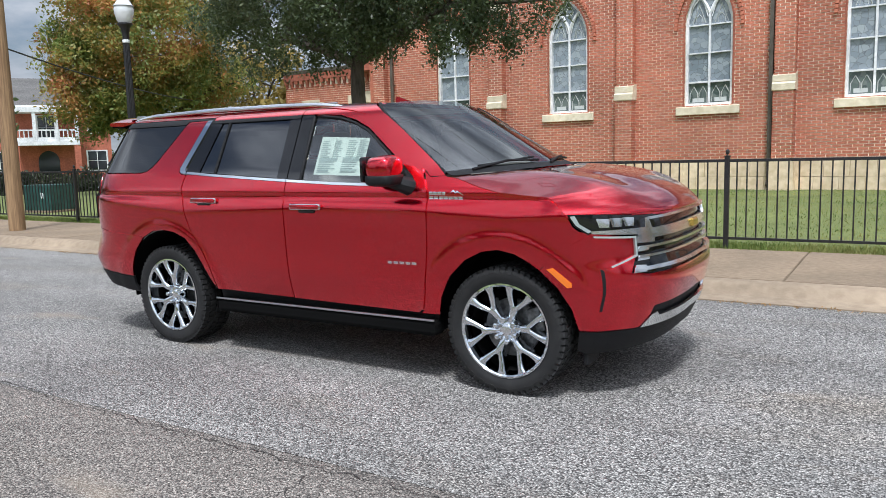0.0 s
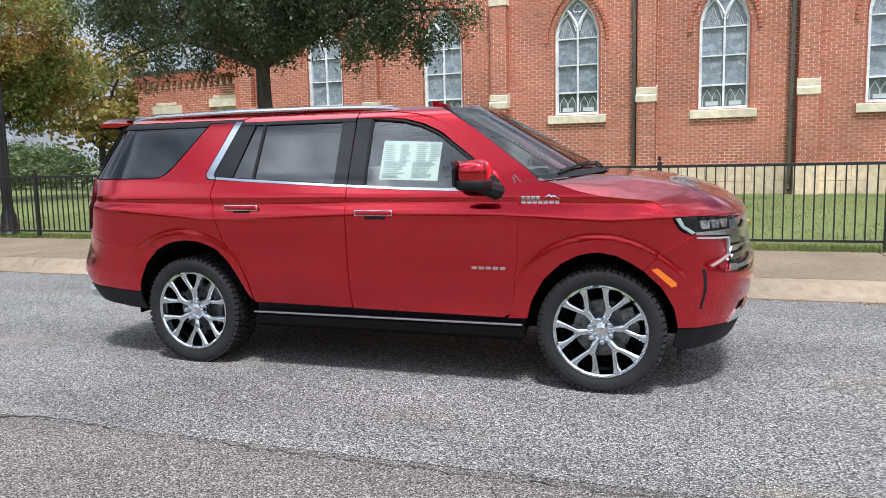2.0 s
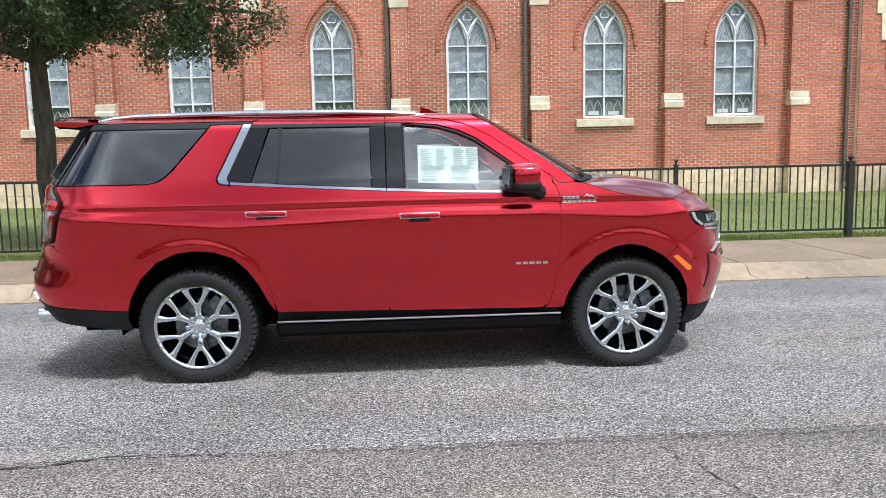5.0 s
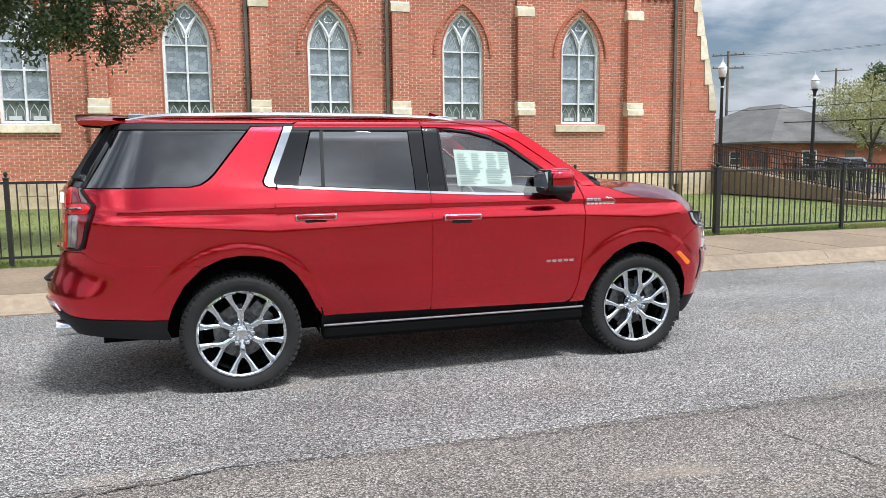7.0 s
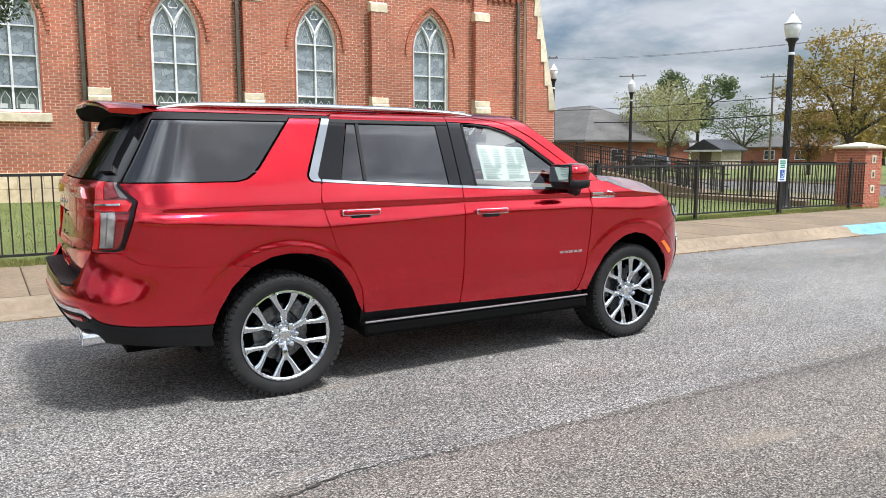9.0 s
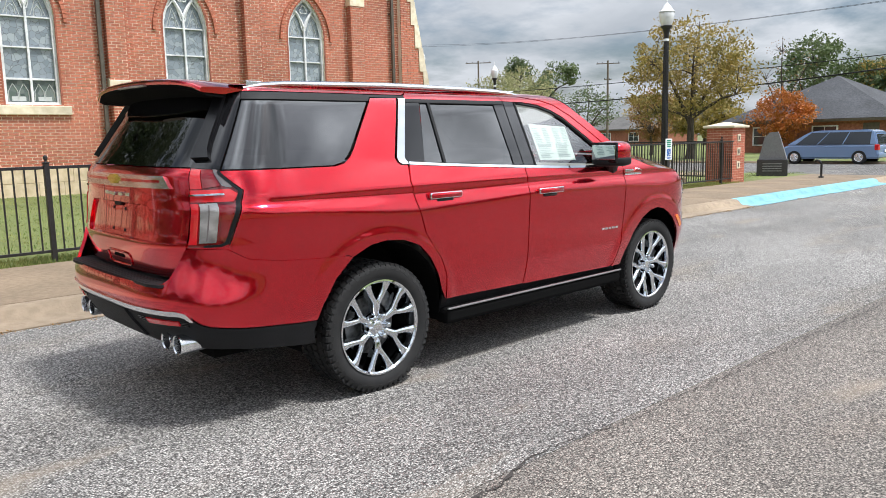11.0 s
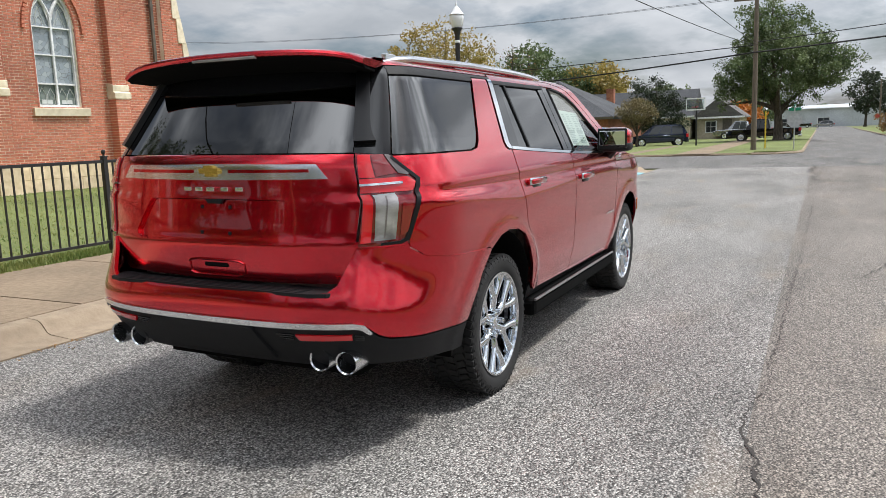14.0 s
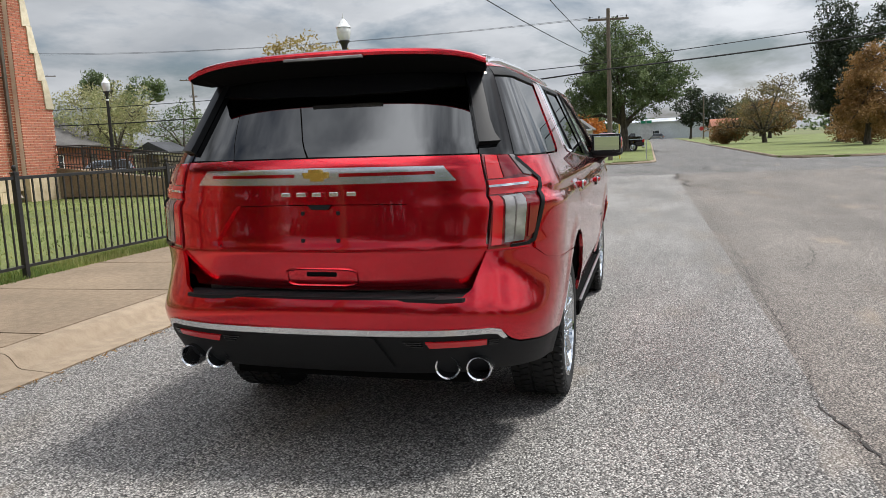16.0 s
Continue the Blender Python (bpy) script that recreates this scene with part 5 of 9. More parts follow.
# rear bumper, valance, lamps
full("rear_bumper", ARCH_R[1:4] + [(-1.80, 0.926), (-2.05, 0.938), (-2.25, 0.950), (-2.41, 0.976), (-2.474, 1.020), (-2.50, 1.036), (-2.695, 1.030), (-2.745, 0.875), (-2.78, 0.845), (-2.90, 0.838), (-3.40, 0.832), (-3.40, 0.696), (-2.95, 0.698), (-2.66, 0.700), (-2.615, 0.690), (-2.56, 0.640), (-2.52, 0.622), (-2.40, 0.606), (-2.0, 0.572)], M["red"], bumper=True)
full("valance", ARCH_R[:1] + [(-2.0, 0.567), (-2.40, 0.600), (-2.52, 0.616), (-2.565, 0.634), (-2.62, 0.684), (-2.66, 0.694), (-2.95, 0.692), (-3.40, 0.690), (-3.40, 0.455), (-2.95, 0.460), (-2.62, 0.478), (-2.45, 0.476), (-2.2, 0.45), (-1.99, 0.425)], M["black_plastic"], None, "matt black lower valance", bumper=True)
full("bumper_chrome", [(-2.585, 0.656), (-2.615, 0.698), (-2.66, 0.708), (-2.95, 0.704), (-3.40, 0.700), (-3.40, 0.672), (-2.95, 0.676), (-2.66, 0.682), (-2.63, 0.676), (-2.60, 0.650)], M["satin"], None, "satin chrome bumper strip", bumper=True, lift=0.010, gap=0.0)
both("reflector", [(-2.668, 0.626), (-2.668, 0.652), (-2.925, 0.646), (-2.905, 0.616)], M["tail_red"], None, "red bumper reflector", bumper=True, lift=0.010)
full("hitch_cover", [(-3.14, 0.664), (-3.17, 0.670), (-3.40, 0.672), (-3.40, 0.50), (-3.07, 0.50), (-3.09, 0.56)], M["black_plastic"], None, "plain black tow-hitch cover", bumper=True, lift=0.014, gap=0.001)
for k in range(3):
    both("vent_slat", [(-2.935, 0.640 - 0.011 * k), (-2.935, 0.646 - 0.011 * k), (-3.02 + 0.015 * k, 0.646 - 0.011 * k), (-3.02 + 0.015 * k, 0.640 - 0.011 * k)], M["gloss_black"], None, bumper=True, lift=0.006, gap=0.0, depth=0.004)
    both("vent_slat", [(-2.62, 0.642 - 0.010 * k), (-2.62, 0.648 - 0.010 * k), (-2.66, 0.650 - 0.010 * k), (-2.66, 0.644 - 0.010 * k)], M["gloss_black"], None, bumper=True, lift=0.006, gap=0.0, depth=0.004)
tails = both("tail_light", [(-2.664, 1.456), (-2.515, 1.444), (-2.416, 1.338), (-2.488, 1.060), (-2.52, 1.045), (-2.692, 1.036)], M["tail_dark"], None, "red and clear tail light unit", lift=0.004, gap=0.001)
both("rim", [(-2.515, 1.442), (-2.418, 1.337), (-2.489, 1.062), (-2.52, 1.047), (-2.60, 1.043), (-2.60, 1.054), (-2.528, 1.060), (-2.506, 1.072), (-2.438, 1.335), (-2.522, 1.428)], M["lamp_black"], tails, "black outer rim", lift=0.013, gap=0.0)
both("lens", [(-2.655, 1.446), (-2.602, 1.446), (-2.602, 1.345), (-2.668, 1.345)], M["tail_red"], tails, "red lens", lift=0.012, gap=0.001)
both("lens", [(-2.599, 1.446), (-2.550, 1.446), (-2.510, 1.362), (-2.599, 1.348)], M["tail_dark"], tails, "deep red lens", lift=0.012, gap=0.001)
both("lens", [(-2.545, 1.446), (-2.524, 1.446), (-2.446, 1.362), (-2.470, 1.352), (-2.505, 1.362)], M["tail_smoke"], tails, "smoked clear lens", lift=0.012, gap=0.001)
both("lens", [(-2.670, 1.341), (-2.470, 1.347), (-2.440, 1.322), (-2.462, 1.282), (-2.675, 1.275)], M["tail_red"], tails, "red lens", lift=0.012, gap=0.001)
both("lens", [(-2.672, 1.318), (-2.500, 1.325), (-2.500, 1.315), (-2.674, 1.309)], M["chrome"], tails, "bright strip", lift=0.017, gap=0.0)
both("lens", [(-2.676, 1.271), (-2.634, 1.271), (-2.640, 1.055), (-2.682, 1.052)], M["tail_red"], tails, "red lens", lift=0.012, gap=0.001)
both("lens", [(-2.628, 1.268), (-2.535, 1.275), (-2.545, 1.068), (-2.628, 1.062)], M["tail_clear"], tails, "clear reversing lens", lift=0.012, gap=0.001)
both("lens_column", [(-2.584, 1.262), (-2.578, 1.262), (-2.586, 1.075), (-2.592, 1.075)], M["tail_smoke"], tails, lift=0.0135, depth=0.002, gap=0.0)
both("lens", [(-2.522, 1.232), (-2.474, 1.238), (-2.495, 1.10), (-2.530, 1.08)], M["tail_dark"], tails, "deep red lens", lift=0.012, gap=0.001)

# red return that joins the bumper's top edge to the body behind it
for sg in (1, -1):
    bm = bmesh.new()
    chain = [(-2.15, 0.9435), (-2.25, 0.949), (-2.33, 0.962), (-2.41, 0.976), (-2.442, 0.997), (-2.474, 1.019), (-2.50, 1.035), (-2.60, 1.032), (-2.695, 1.029)]
    last = None
    for u, z in chain:
        outer = body(u, z, True) - body_normal(u, z, True) * 0.003
        inner = body(u, z) - body_normal(u, z) * 0.016
        pair = [bm.verts.new((q.x, q.y * sg, q.z)) for q in (outer, inner)]
        if last:
            bm.faces.new((last[0], pair[0], pair[1], last[1]))
        last = pair
    part("bumper_return", bm, M["red"], suv)

# tailgate
tailgate = full("tailgate", [(-2.668, 1.456), (-2.686, 1.25), (-2.702, 1.04), (-2.735, 0.90), (-2.75, 0.862), (-3.40, 0.855), (-3.40, 1.050), (-2.945, 1.050), (-2.912, 1.062), (-2.905, 1.085), (-3.005, 1.235), (-3.02, 1.247), (-3.40, 1.250), (-3.40, 1.460)], M["red"], None, "red tailgate")
full("plate_recess", [(-3.012, 1.254), (-3.40, 1.256), (-3.40, 1.044), (-2.935, 1.044), (-2.897, 1.080)], M["red"], tailgate, lift=-0.018, gap=0.0, depth=0.0)
# near-black strip paints the shade under the recess's upper edge
full("recess_shadow_gap", [(-3.022, 1.249), (-3.40, 1.251), (-3.40, 1.2475), (-3.020, 1.2455)], M["dark"], tailgate, lift=-0.010, gap=0.0, depth=0.006)
full("lamp_bar", [(-3.345, 1.252), (-3.40, 1.252), (-3.40, 1.228), (-3.365, 1.228)], M["black_plastic"], tailgate, "small black reversing camera", lift=-0.004, gap=0.0, depth=0.012)
full("gate_ledge", [(-2.90, 1.048), (-3.40, 1.052), (-3.40, 1.038), (-2.92, 1.036)], M["red"], tailgate, lift=0.010, gap=0.0)
full("ledge_gap", [(-2.915, 1.037), (-3.40, 1.039), (-3.40, 1.035), (-2.95, 1.034)], M["dark"], tailgate, lift=0.002, gap=0.0, depth=0.003)
both("pillar_fin", [(-2.640, 1.872), (-2.565, 1.872), (-2.592, 1.60), (-2.588, 1.535), (-2.572, 1.500), (-2.668, 1.497), (-2.668, 1.53)], M["lamp_black"], tailgate, "gloss black air blade beside the rear window", lift=0.028, depth=0.030, gap=0.0, step=0.03)
full("rear_window", [(-2.674, 1.464), (-3.40, 1.468), (-3.40, 1.868), (-2.614, 1.868)], M["tint_rear"], tailgate, "dark tinted rear window", lift=-0.004, depth=0.006, gap=0.0, step=0.09)
# black sheet stands in for the spoiler's underside mirrored in the glass
full("window_band", [(-2.629, 1.775), (-3.0, 1.755), (-3.40, 1.748), (-3.40, 1.868), (-2.614, 1.868)], M["gloss_black"], tailgate, "black band along the window top", lift=0.002, depth=0.004, gap=0.0, step=0.06)
full("bar_chrome", [(-2.795, 1.346), (-3.40, 1.340), (-3.40, 1.414), (-2.835, 1.410)], M["satin"], tailgate, "satin chrome tailgate bar", lift=0.014, gap=0.0, depth=0.02)
both("bar_inlay", [(-2.875, 1.376), (-3.295, 1.374), (-3.295, 1.390), (-2.875, 1.390)], M["red"], tailgate, lift=0.017, gap=0.0, depth=0.004)
bm = bmesh.new()
prism(bm, [(-2.800, -0.57, 0.826), (-2.770, -0.655, 0.826), (-2.640, -0.70, 0.826), (-2.640, 0.70, 0.826), (-2.770, 0.655, 0.826), (-2.800, 0.57, 0.826)], (0, 0, 0.016))
for k in range(4):
    xb = -2.785 + 0.026 * k
    box(bm, xb, xb + 0.012, -0.54, 0.54, 0.840, 0.845, 0.002)
part("step_pad", bm, M["black_plastic"], tailgate, "black ribbed bumper step pad")
xr = body(-3.39, 1.385).x
bm = bmesh.new()
prism(bm, [(xr - 0.030, -0.055, 1.372), (xr - 0.030, -0.055, 1.398), (xr - 0.030, -0.024, 1.398), (xr - 0.030, -0.024, 1.412), (xr - 0.030, 0.030, 1.412), (xr - 0.030, 0.030, 1.398), (xr - 0.030, 0.061, 1.398), (xr - 0.030, 0.055, 1.372), (xr - 0.030, 0.024, 1.372), (xr - 0.030, 0.024, 1.358), (xr - 0.030, -0.030, 1.358), (xr - 0.030, -0.030, 1.372)], (0.03, 0, 0))
part("emblem", bm, M["gold"], tailgate, "plain gold badge")
for k in range(5):
    yy = 0.155 - 0.078 * k
    part("badge_bar", boxed(xr - 0.030 + 0.010 * abs(k - 2), xr + 0.01, yy - 0.022, yy + 0.022, 1.288, 1.308, 0.003), M["satin"], tailgate, "plain chrome badge bar")
grip_ring = [(0.167 * math.copysign(min(1.0, abs(math.cos(a)) * 1.25), math.cos(a)), 0.916 + 0.040 * math.copysign(min(1.0, abs(math.sin(a)) * 1.25), math.sin(a))) for a in [2 * math.pi * (k + 0.5) / 28 for k in range(28)]]
bm = bmesh.new()
tube(bm, [(body(-3.40 + abs(gy) * 1.0, gz).x - 0.002, gy, gz) for gy, gz in grip_ring + grip_ring[:1]], 0.006, 6)
part("gate_handle", bm, M["red"], tailgate, "moulded red release grip", smooth=True)
xg = body(-3.39, 0.93).x
part("grip_slot", boxed(xg - 0.006, xg + 0.04, -0.075, 0.075, 0.918, 0.944, 0.010), M["dark"], tailgate)
for sy, sz in ((-0.085, 1.21), (0.085, 1.21), (-0.085, 1.085), (0.085, 1.085)):
    part("plate_plug", boxed(body(-3.39, sz).x + 0.014, body(-3.39, sz).x + 0.05, sy - 0.009, sy + 0.009, sz - 0.009, sz + 0.009, 0.003), M["black_plastic"], tailgate)
# roof spoiler over the rear window: a crowned lip with turned-down ends
def spoiler_rows(bm, section):
    rows = []
    for s in [-1 + 2 * k / 24 for k in range(25)]:
        drop = 0.030 * s * s + 0.036 * abs(s) ** 8
        rows.append([bm.verts.new(p) for p in section(s, 0.728 * s, drop, -2.572 + 0.070 * abs(s) ** 3.5)])
    n = len(rows[0])
    for r0, r1 in zip(rows, rows[1:]):
        for k in range(n - 1):
            bm.faces.new((r0[k], r1[k], r1[k + 1], r0[k + 1]))
    bm.faces.new(rows[0])
    bm.faces.new(rows[-1][::-1])
    bmesh.ops.recalc_face_normals(bm, faces=bm.faces)


bm = bmesh.new()
spoiler_rows(bm, lambda s, y, drop, back: ((-2.20, y * 0.93, 1.944 - drop), (-2.40, y * 0.985, 1.953 - drop), (back + 0.012, y, 1.950 - drop), (back, y, 1.944 - drop), (back - 0.004, y, 1.934 - drop), (back + 0.002, y, 1.921 - drop * 0.95), (back + 0.008, y, 1.917 - drop * 0.93), (-2.36, y * 0.97, 1.848)))
spoiler = part("spoiler", bm, M["red"], tailgate, smooth=True)
bm = bmesh.new()
spoiler_rows(bm, lambda s, y, drop, back: ((back + 0.006, y * 0.995, 1.917 - drop * 0.93), (back + 0.030, y * 0.99, 1.900 - drop * 0.9), (-2.35, y * 0.96, 1.832), (-2.35, y * 0.96, 1.842)))
part("spoiler_underside", bm, M["dark"], tailgate)
part("stop_lamp", boxed(-2.580, -2.556, -0.19, 0.19, 1.908, 1.922, 0.004), M["tail_clear"], tailgate, "slim high brake lamp")

# roof
bm = bmesh.new()
xs = [-2.30 + 2.74 * k / 24 for k in range(25)]
grid = []
for x in xs:
    zc = float(np.interp(x, [-2.3, -1.8, -1.0, -0.2, 0.2, 0.44], [1.925, 1.942, 1.95, 1.945, 1.930, 1.905]))
    grid.append([bm.verts.new((x + (0.06 * (1 - abs(s) ** 2) if x > 0.3 else 0), 0.665 * s, zc - (zc - 1.905) * abs(s) ** 3 - (0.012 if abs(abs(s) - 0.93) < 0.02 else 0))) for s in [-1, -0.95, -0.93, -0.91, -0.8, -0.6, -0.4, -0.2, 0, 0.2, 0.4, 0.6, 0.8, 0.91, 0.93, 0.95, 1]])
for r0, r1 in zip(grid, grid[1:]):
    for a, b, c, d in zip(r0, r0[1:], r1[1:], r1):
        bm.faces.new((a, d, c, b))
part("roof", bm, M["red"], suv, smooth=True)
for sg in (-1, 1):
    bm = bmesh.new()
    pts = [(-2.22, 0.66 * sg, 1.888), (-2.10, 0.66 * sg, 1.906), (-1.95, 0.66 * sg, 1.918), (-1.2, 0.66 * sg, 1.932), (-0.5, 0.66 * sg, 1.928), (-0.15, 0.66 * sg, 1.918), (0.02, 0.66 * sg, 1.906), (0.12, 0.66 * sg, 1.894)]
    tube(bm, pts, [0.013, 0.023, 0.026, 0.026, 0.026, 0.026, 0.022, 0.011], 10, flat=0.8)
    rail = part("roof_rail", bm, M["satin"], suv, "satin chrome roof rail", smooth=True)
    for fx in (-2.15, 0.0):
        part("rail_foot", boxed(fx - 0.05, fx + 0.05, 0.66 * sg - 0.012, 0.66 * sg + 0.012, 1.89, 1.93, 0.004), M["satin"], rail)
bm = bmesh.new()
prism(bm, [(0.10, -0.008, 1.935), (0.30, -0.008, 1.925), (0.14, -0.008, 1.985), (0.10, -0.008, 1.992)], (0, 0.016, 0))
bmesh.ops.bevel(bm, geom=bm.edges[:], offset=0.006, segments=2, affect="EDGES")
part("antenna", bm, M["red"], suv, "red shark-fin aerial", smooth=True)

# windscreen
def screen_point(s, t):
    ex, ez = 1.14 + (0.455 - 1.14) * t, 1.415 + (1.895 - 1.415) * t
    ey = float(np.interp(ez, *T_W)) - 0.012
    bx, bz = 0.27 * (1 - t) + 0.09 * t, 0.02 + 0.015 * t
    k = 1 - abs(s) ** 2.4
    return (ex + bx * k, ey * s, ez + bz * k)


bm = bmesh.new()
grid = [[bm.verts.new(screen_point(-1 + 2 * i / 24, j / 14)) for i in range(25)] for j in range(15)]
for r0, r1 in zip(grid, grid[1:]):
    for a, b, c, d in zip(r0, r0[1:], r1[1:], r1):
        bm.faces.new((a, b, c, d))
windscreen = part("windscreen", bm, M["screen"], suv, "clear windscreen", smooth=True)
windscreen.visible_shadow = False
for sg in (-1, 1):
    bm = bmesh.new()
    tube(bm, [screen_point(sg, j / 12) for j in range(13)], 0.012, 6)
    part("screen_trim", bm, M["black_plastic"], windscreen)
for name, ya, yb in (("wiper", -0.78, -0.10), ("wiper", 0.02, 0.70)):
    bm = bmesh.new()
    def on(s, t):
        p = Vector(screen_point(s, t))
        return p + Vector((0.012, 0, 0.013))
    tube(bm, [on(ya / 0.93, 0.0), on((ya + yb) / 2 / 0.93, 0.07), on(yb / 0.93, 0.045)], 0.009, 6)
    tube(bm, [on((yb - 0.62) / 0.93, 0.035), on(yb / 0.93, 0.09)], 0.007, 5)
    part(name, bm, M["black_plastic"], suv)
bm = bmesh.new()
prev = None
for k in range(25):
    s = -1 + k / 12
    a, b = Vector(screen_point(s, -0.005)), Vector(screen_point(s, 0.06))
    row = [bm.verts.new((a.x + 0.045, a.y, a.z - 0.010)), bm.verts.new((b.x + 0.012, b.y, b.z - 0.01))]
    if prev:
        bm.faces.new((prev[0], prev[1], row[1], row[0]))
    prev = row
part("cowl", bm, M["black_plastic"], suv, smooth=True)

# bonnet, lofted from the shut lines to the centre with two raised ridges
HOOD = [((1.16, 1.396), (1.438, 1.412)), ((1.24, 1.386), (1.515, 1.418)), ((1.40, 1.333), (1.688, 1.415)), ((1.54, 1.301), (1.842, 1.400)), ((1.70, 1.285), (1.995, 1.372)), ((1.80, 1.278), (2.101, 1.345)), ((1.876, 1.271), (2.197, 1.312)), ((1.927, 1.240), (2.303, 1.262)), ((1.955, 1.208), (2.380, 1.205)), ((1.972, 1.188), (2.413, 1.168)), ((1.985, 1.176), (2.416, 1.150))]
dense = []
for (e0, c0), (e1, c1) in zip(HOOD, HOOD[1:]):
    for k in range(3):
        f = k / 3
        dense.append((tuple(np.array(e0) * (1 - f) + np.array(e1) * f), tuple(np.array(c0) * (1 - f) + np.array(c1) * f)))
dense.append(HOOD[-1])
bm = bmesh.new()
grid = []
for i, (e, c) in enumerate(dense):
    ep = body(e[0], e[1])
    g = i / (len(dense) - 1)
    row = []
    for k in range(33):
        s = -1 + k / 16
        a = abs(s)
        x = c[0] + (ep.x - c[0]) * a ** 2.6
        z = c[1] + (ep.z - c[1]) * a ** 3.2
        ridge = 0.018 * math.exp(-((a - 0.62) / 0.10) ** 2) * math.sin(math.pi * min(1, g * 1.15 + 0.05)) - 0.010 * math.exp(-((a - 0.36) / 0.14) ** 2) * math.sin(math.pi * min(1, g + 0.1))
        row.append(bm.verts.new((x, ep.y * s * -1, z + ridge)))
    grid.append(row)
for r0, r1 in zip(grid, grid[1:]):
    for a, b, c, d in zip(r0, r0[1:], r1[1:], r1):
        bm.faces.new((a, b, c, d))
rim = bmesh.ops.extrude_edge_only(bm, edges=[e for e in bm.edges if e.is_boundary])
for v in [g for g in rim["geom"] if isinstance(g, bmesh.types.BMVert)]:
    v.co.z -= 0.025
    v.co.x -= 0.008
part("bonnet", bm, M["red"], suv, "sculpted red bonnet", smooth=True)

# mirrors and handles
for sg in (-1, 1):
    door = front_door[0 if sg < 0 else 1]
    bm = bmesh.new()
    bmesh.ops.create_icosphere(bm, subdivisions=4, radius=1)
    for v in bm.verts:
        x, y, z = v.co
        q = lambda a, n=0.62: math.copysign(abs(a) ** n, a)
        v.co = (0.752 + 0.112 * q(x) - 0.02 * y * sg, sg * (1.075 + 0.125 * q(y, 0.7) * 1), 1.455 + 0.086 * q(z) * (1 + 0.15 * x))
    mirror = part("mirror", bm, M["red"], suv, "red door mirror with black base", smooth=True)
    bm = bmesh.new()
    bmesh.ops.create_icosphere(bm, subdivisions=4, radius=1)
    for v in bm.verts:
        x, y, z = v.co
        q = lambda a, n=0.62: math.copysign(abs(a) ** n, a)
        v.co = (0.754 + 0.117 * q(x) - 0.02 * y * sg, sg * (1.072 + 0.130 * q(y, 0.7)), 1.392 + (0.036 if z > 0 else 0.050) * q(z, 0.5))
    part("mirror_base", bm, M["black_plastic"], mirror, smooth=True)
    bm = bmesh.new()
    tube(bm, [(0.885, sg * 0.955, 1.325), (0.87, sg * 0.985, 1.338), (0.82, sg * 1.02, 1.362), (0.76, sg * 1.07, 1.385)], [0.066, 0.062, 0.052, 0.045], 10)
    part("mirror_arm", bm, M["black_plastic"], mirror, smooth=True)
    bm = boxed(0.632, 0.646, 0.978, 1.176, 1.398, 1.514, 0.004)
    for v in bm.verts:
        v.co.x += 0.10 * (v.co.y - 1.076)
        v.co.y *= sg
    part("mirror_glass", bm, M["mirror"], mirror)
    bm = boxed(0.643, 0.668, 0.958, 1.190, 1.374, 1.534, 0.012)
    for v in bm.verts:
        v.co.y *= sg
    part("mirror_bezel", bm, M["gloss_black"], mirror, smooth=True)
    for d, u0, u1, z0 in ((door, -0.100, 0.172, 1.197), (rear_door[0 if sg < 0 else 1], -1.152, -0.880, 1.230)):
        pl = body((u0 + u1) / 2, z0)
        bm = boxed(u0, u1, -0.022, 0.022, -0.020, 0.020, 0.014)
        for v in bm.verts:
            e = abs((v.co.x - (u0 + u1) / 2) / ((u1 - u0) / 2))
            v.co.y -= sg * 0.012 * e ** 3
            v.co.z *= 1.06 - 0.22 * e * e
        h = part("handle", bm, M["red"], d, "red door handle edged in chrome", smooth=True)
        h.location = (0, sg * (abs(pl.y) + 0.022), z0)
        bm = boxed(u0 - 0.006, u1 + 0.006, -0.016, 0.004, -0.0225, 0.0225, 0.009)
        if sg < 0:
            for v in bm.verts:
                v.co.y *= -1
        tr = part("handle_trim", bm, M["chrome"], d, smooth=True)
        tr.location = h.location
        part("handle_cup", boxed(u0 + 0.06, u1 - 0.06, -0.034 if sg > 0 else 0.010, -0.010 if sg > 0 else 0.034, -0.046, -0.010, 0.010), M["gloss_black"], d, smooth=True).location = h.location

# badges: plain bars in the lettering's place
for left in (False, True):
    for k in range(5):
        a = 0.712 + 0.0475 * k
        add("badge_bar", panel_mesh("badge_bar", [(a, 0.830), (a + 0.036, 0.829), (a + 0.036, 0.847), (a, 0.848)], M["satin"], left, lift=0.006, depth=0.006, gap=0.0, step=0.5), front_door[int(left)], "plain chrome badge bar")
    for k in range(7):
        a = 1.048 + 0.0355 * k
        add("badge_bar", panel_mesh("badge_bar", [(a, 1.256), (a + 0.028, 1.256), (a + 0.028, 1.276), (a, 1.276)], M["satin"], left, lift=0.006, depth=0.005, gap=0.0, step=0.5), None, "plain chrome badge bar")
    for k in range(4):
        a = 1.048 + 0.031 * k
        add("badge_bar", panel_mesh("badge_bar", [(a, 1.284), (a + 0.025, 1.284), (a + 0.025, 1.303), (a, 1.303)], M["satin"], left, lift=0.006, depth=0.005, gap=0.0, step=0.5), None, "plain chrome badge bar")
    add("badge_peak", panel_mesh("badge_peak", [(1.175, 1.284), (1.205, 1.300), (1.225, 1.316), (1.24, 1.302), (1.252, 1.310), (1.30, 1.284), (1.29, 1.284), (1.252, 1.302), (1.24, 1.292), (1.224, 1.306)], M["satin"], left, lift=0.006, depth=0.005, gap=0.0, step=0.5), None, "small chrome zigzag badge")

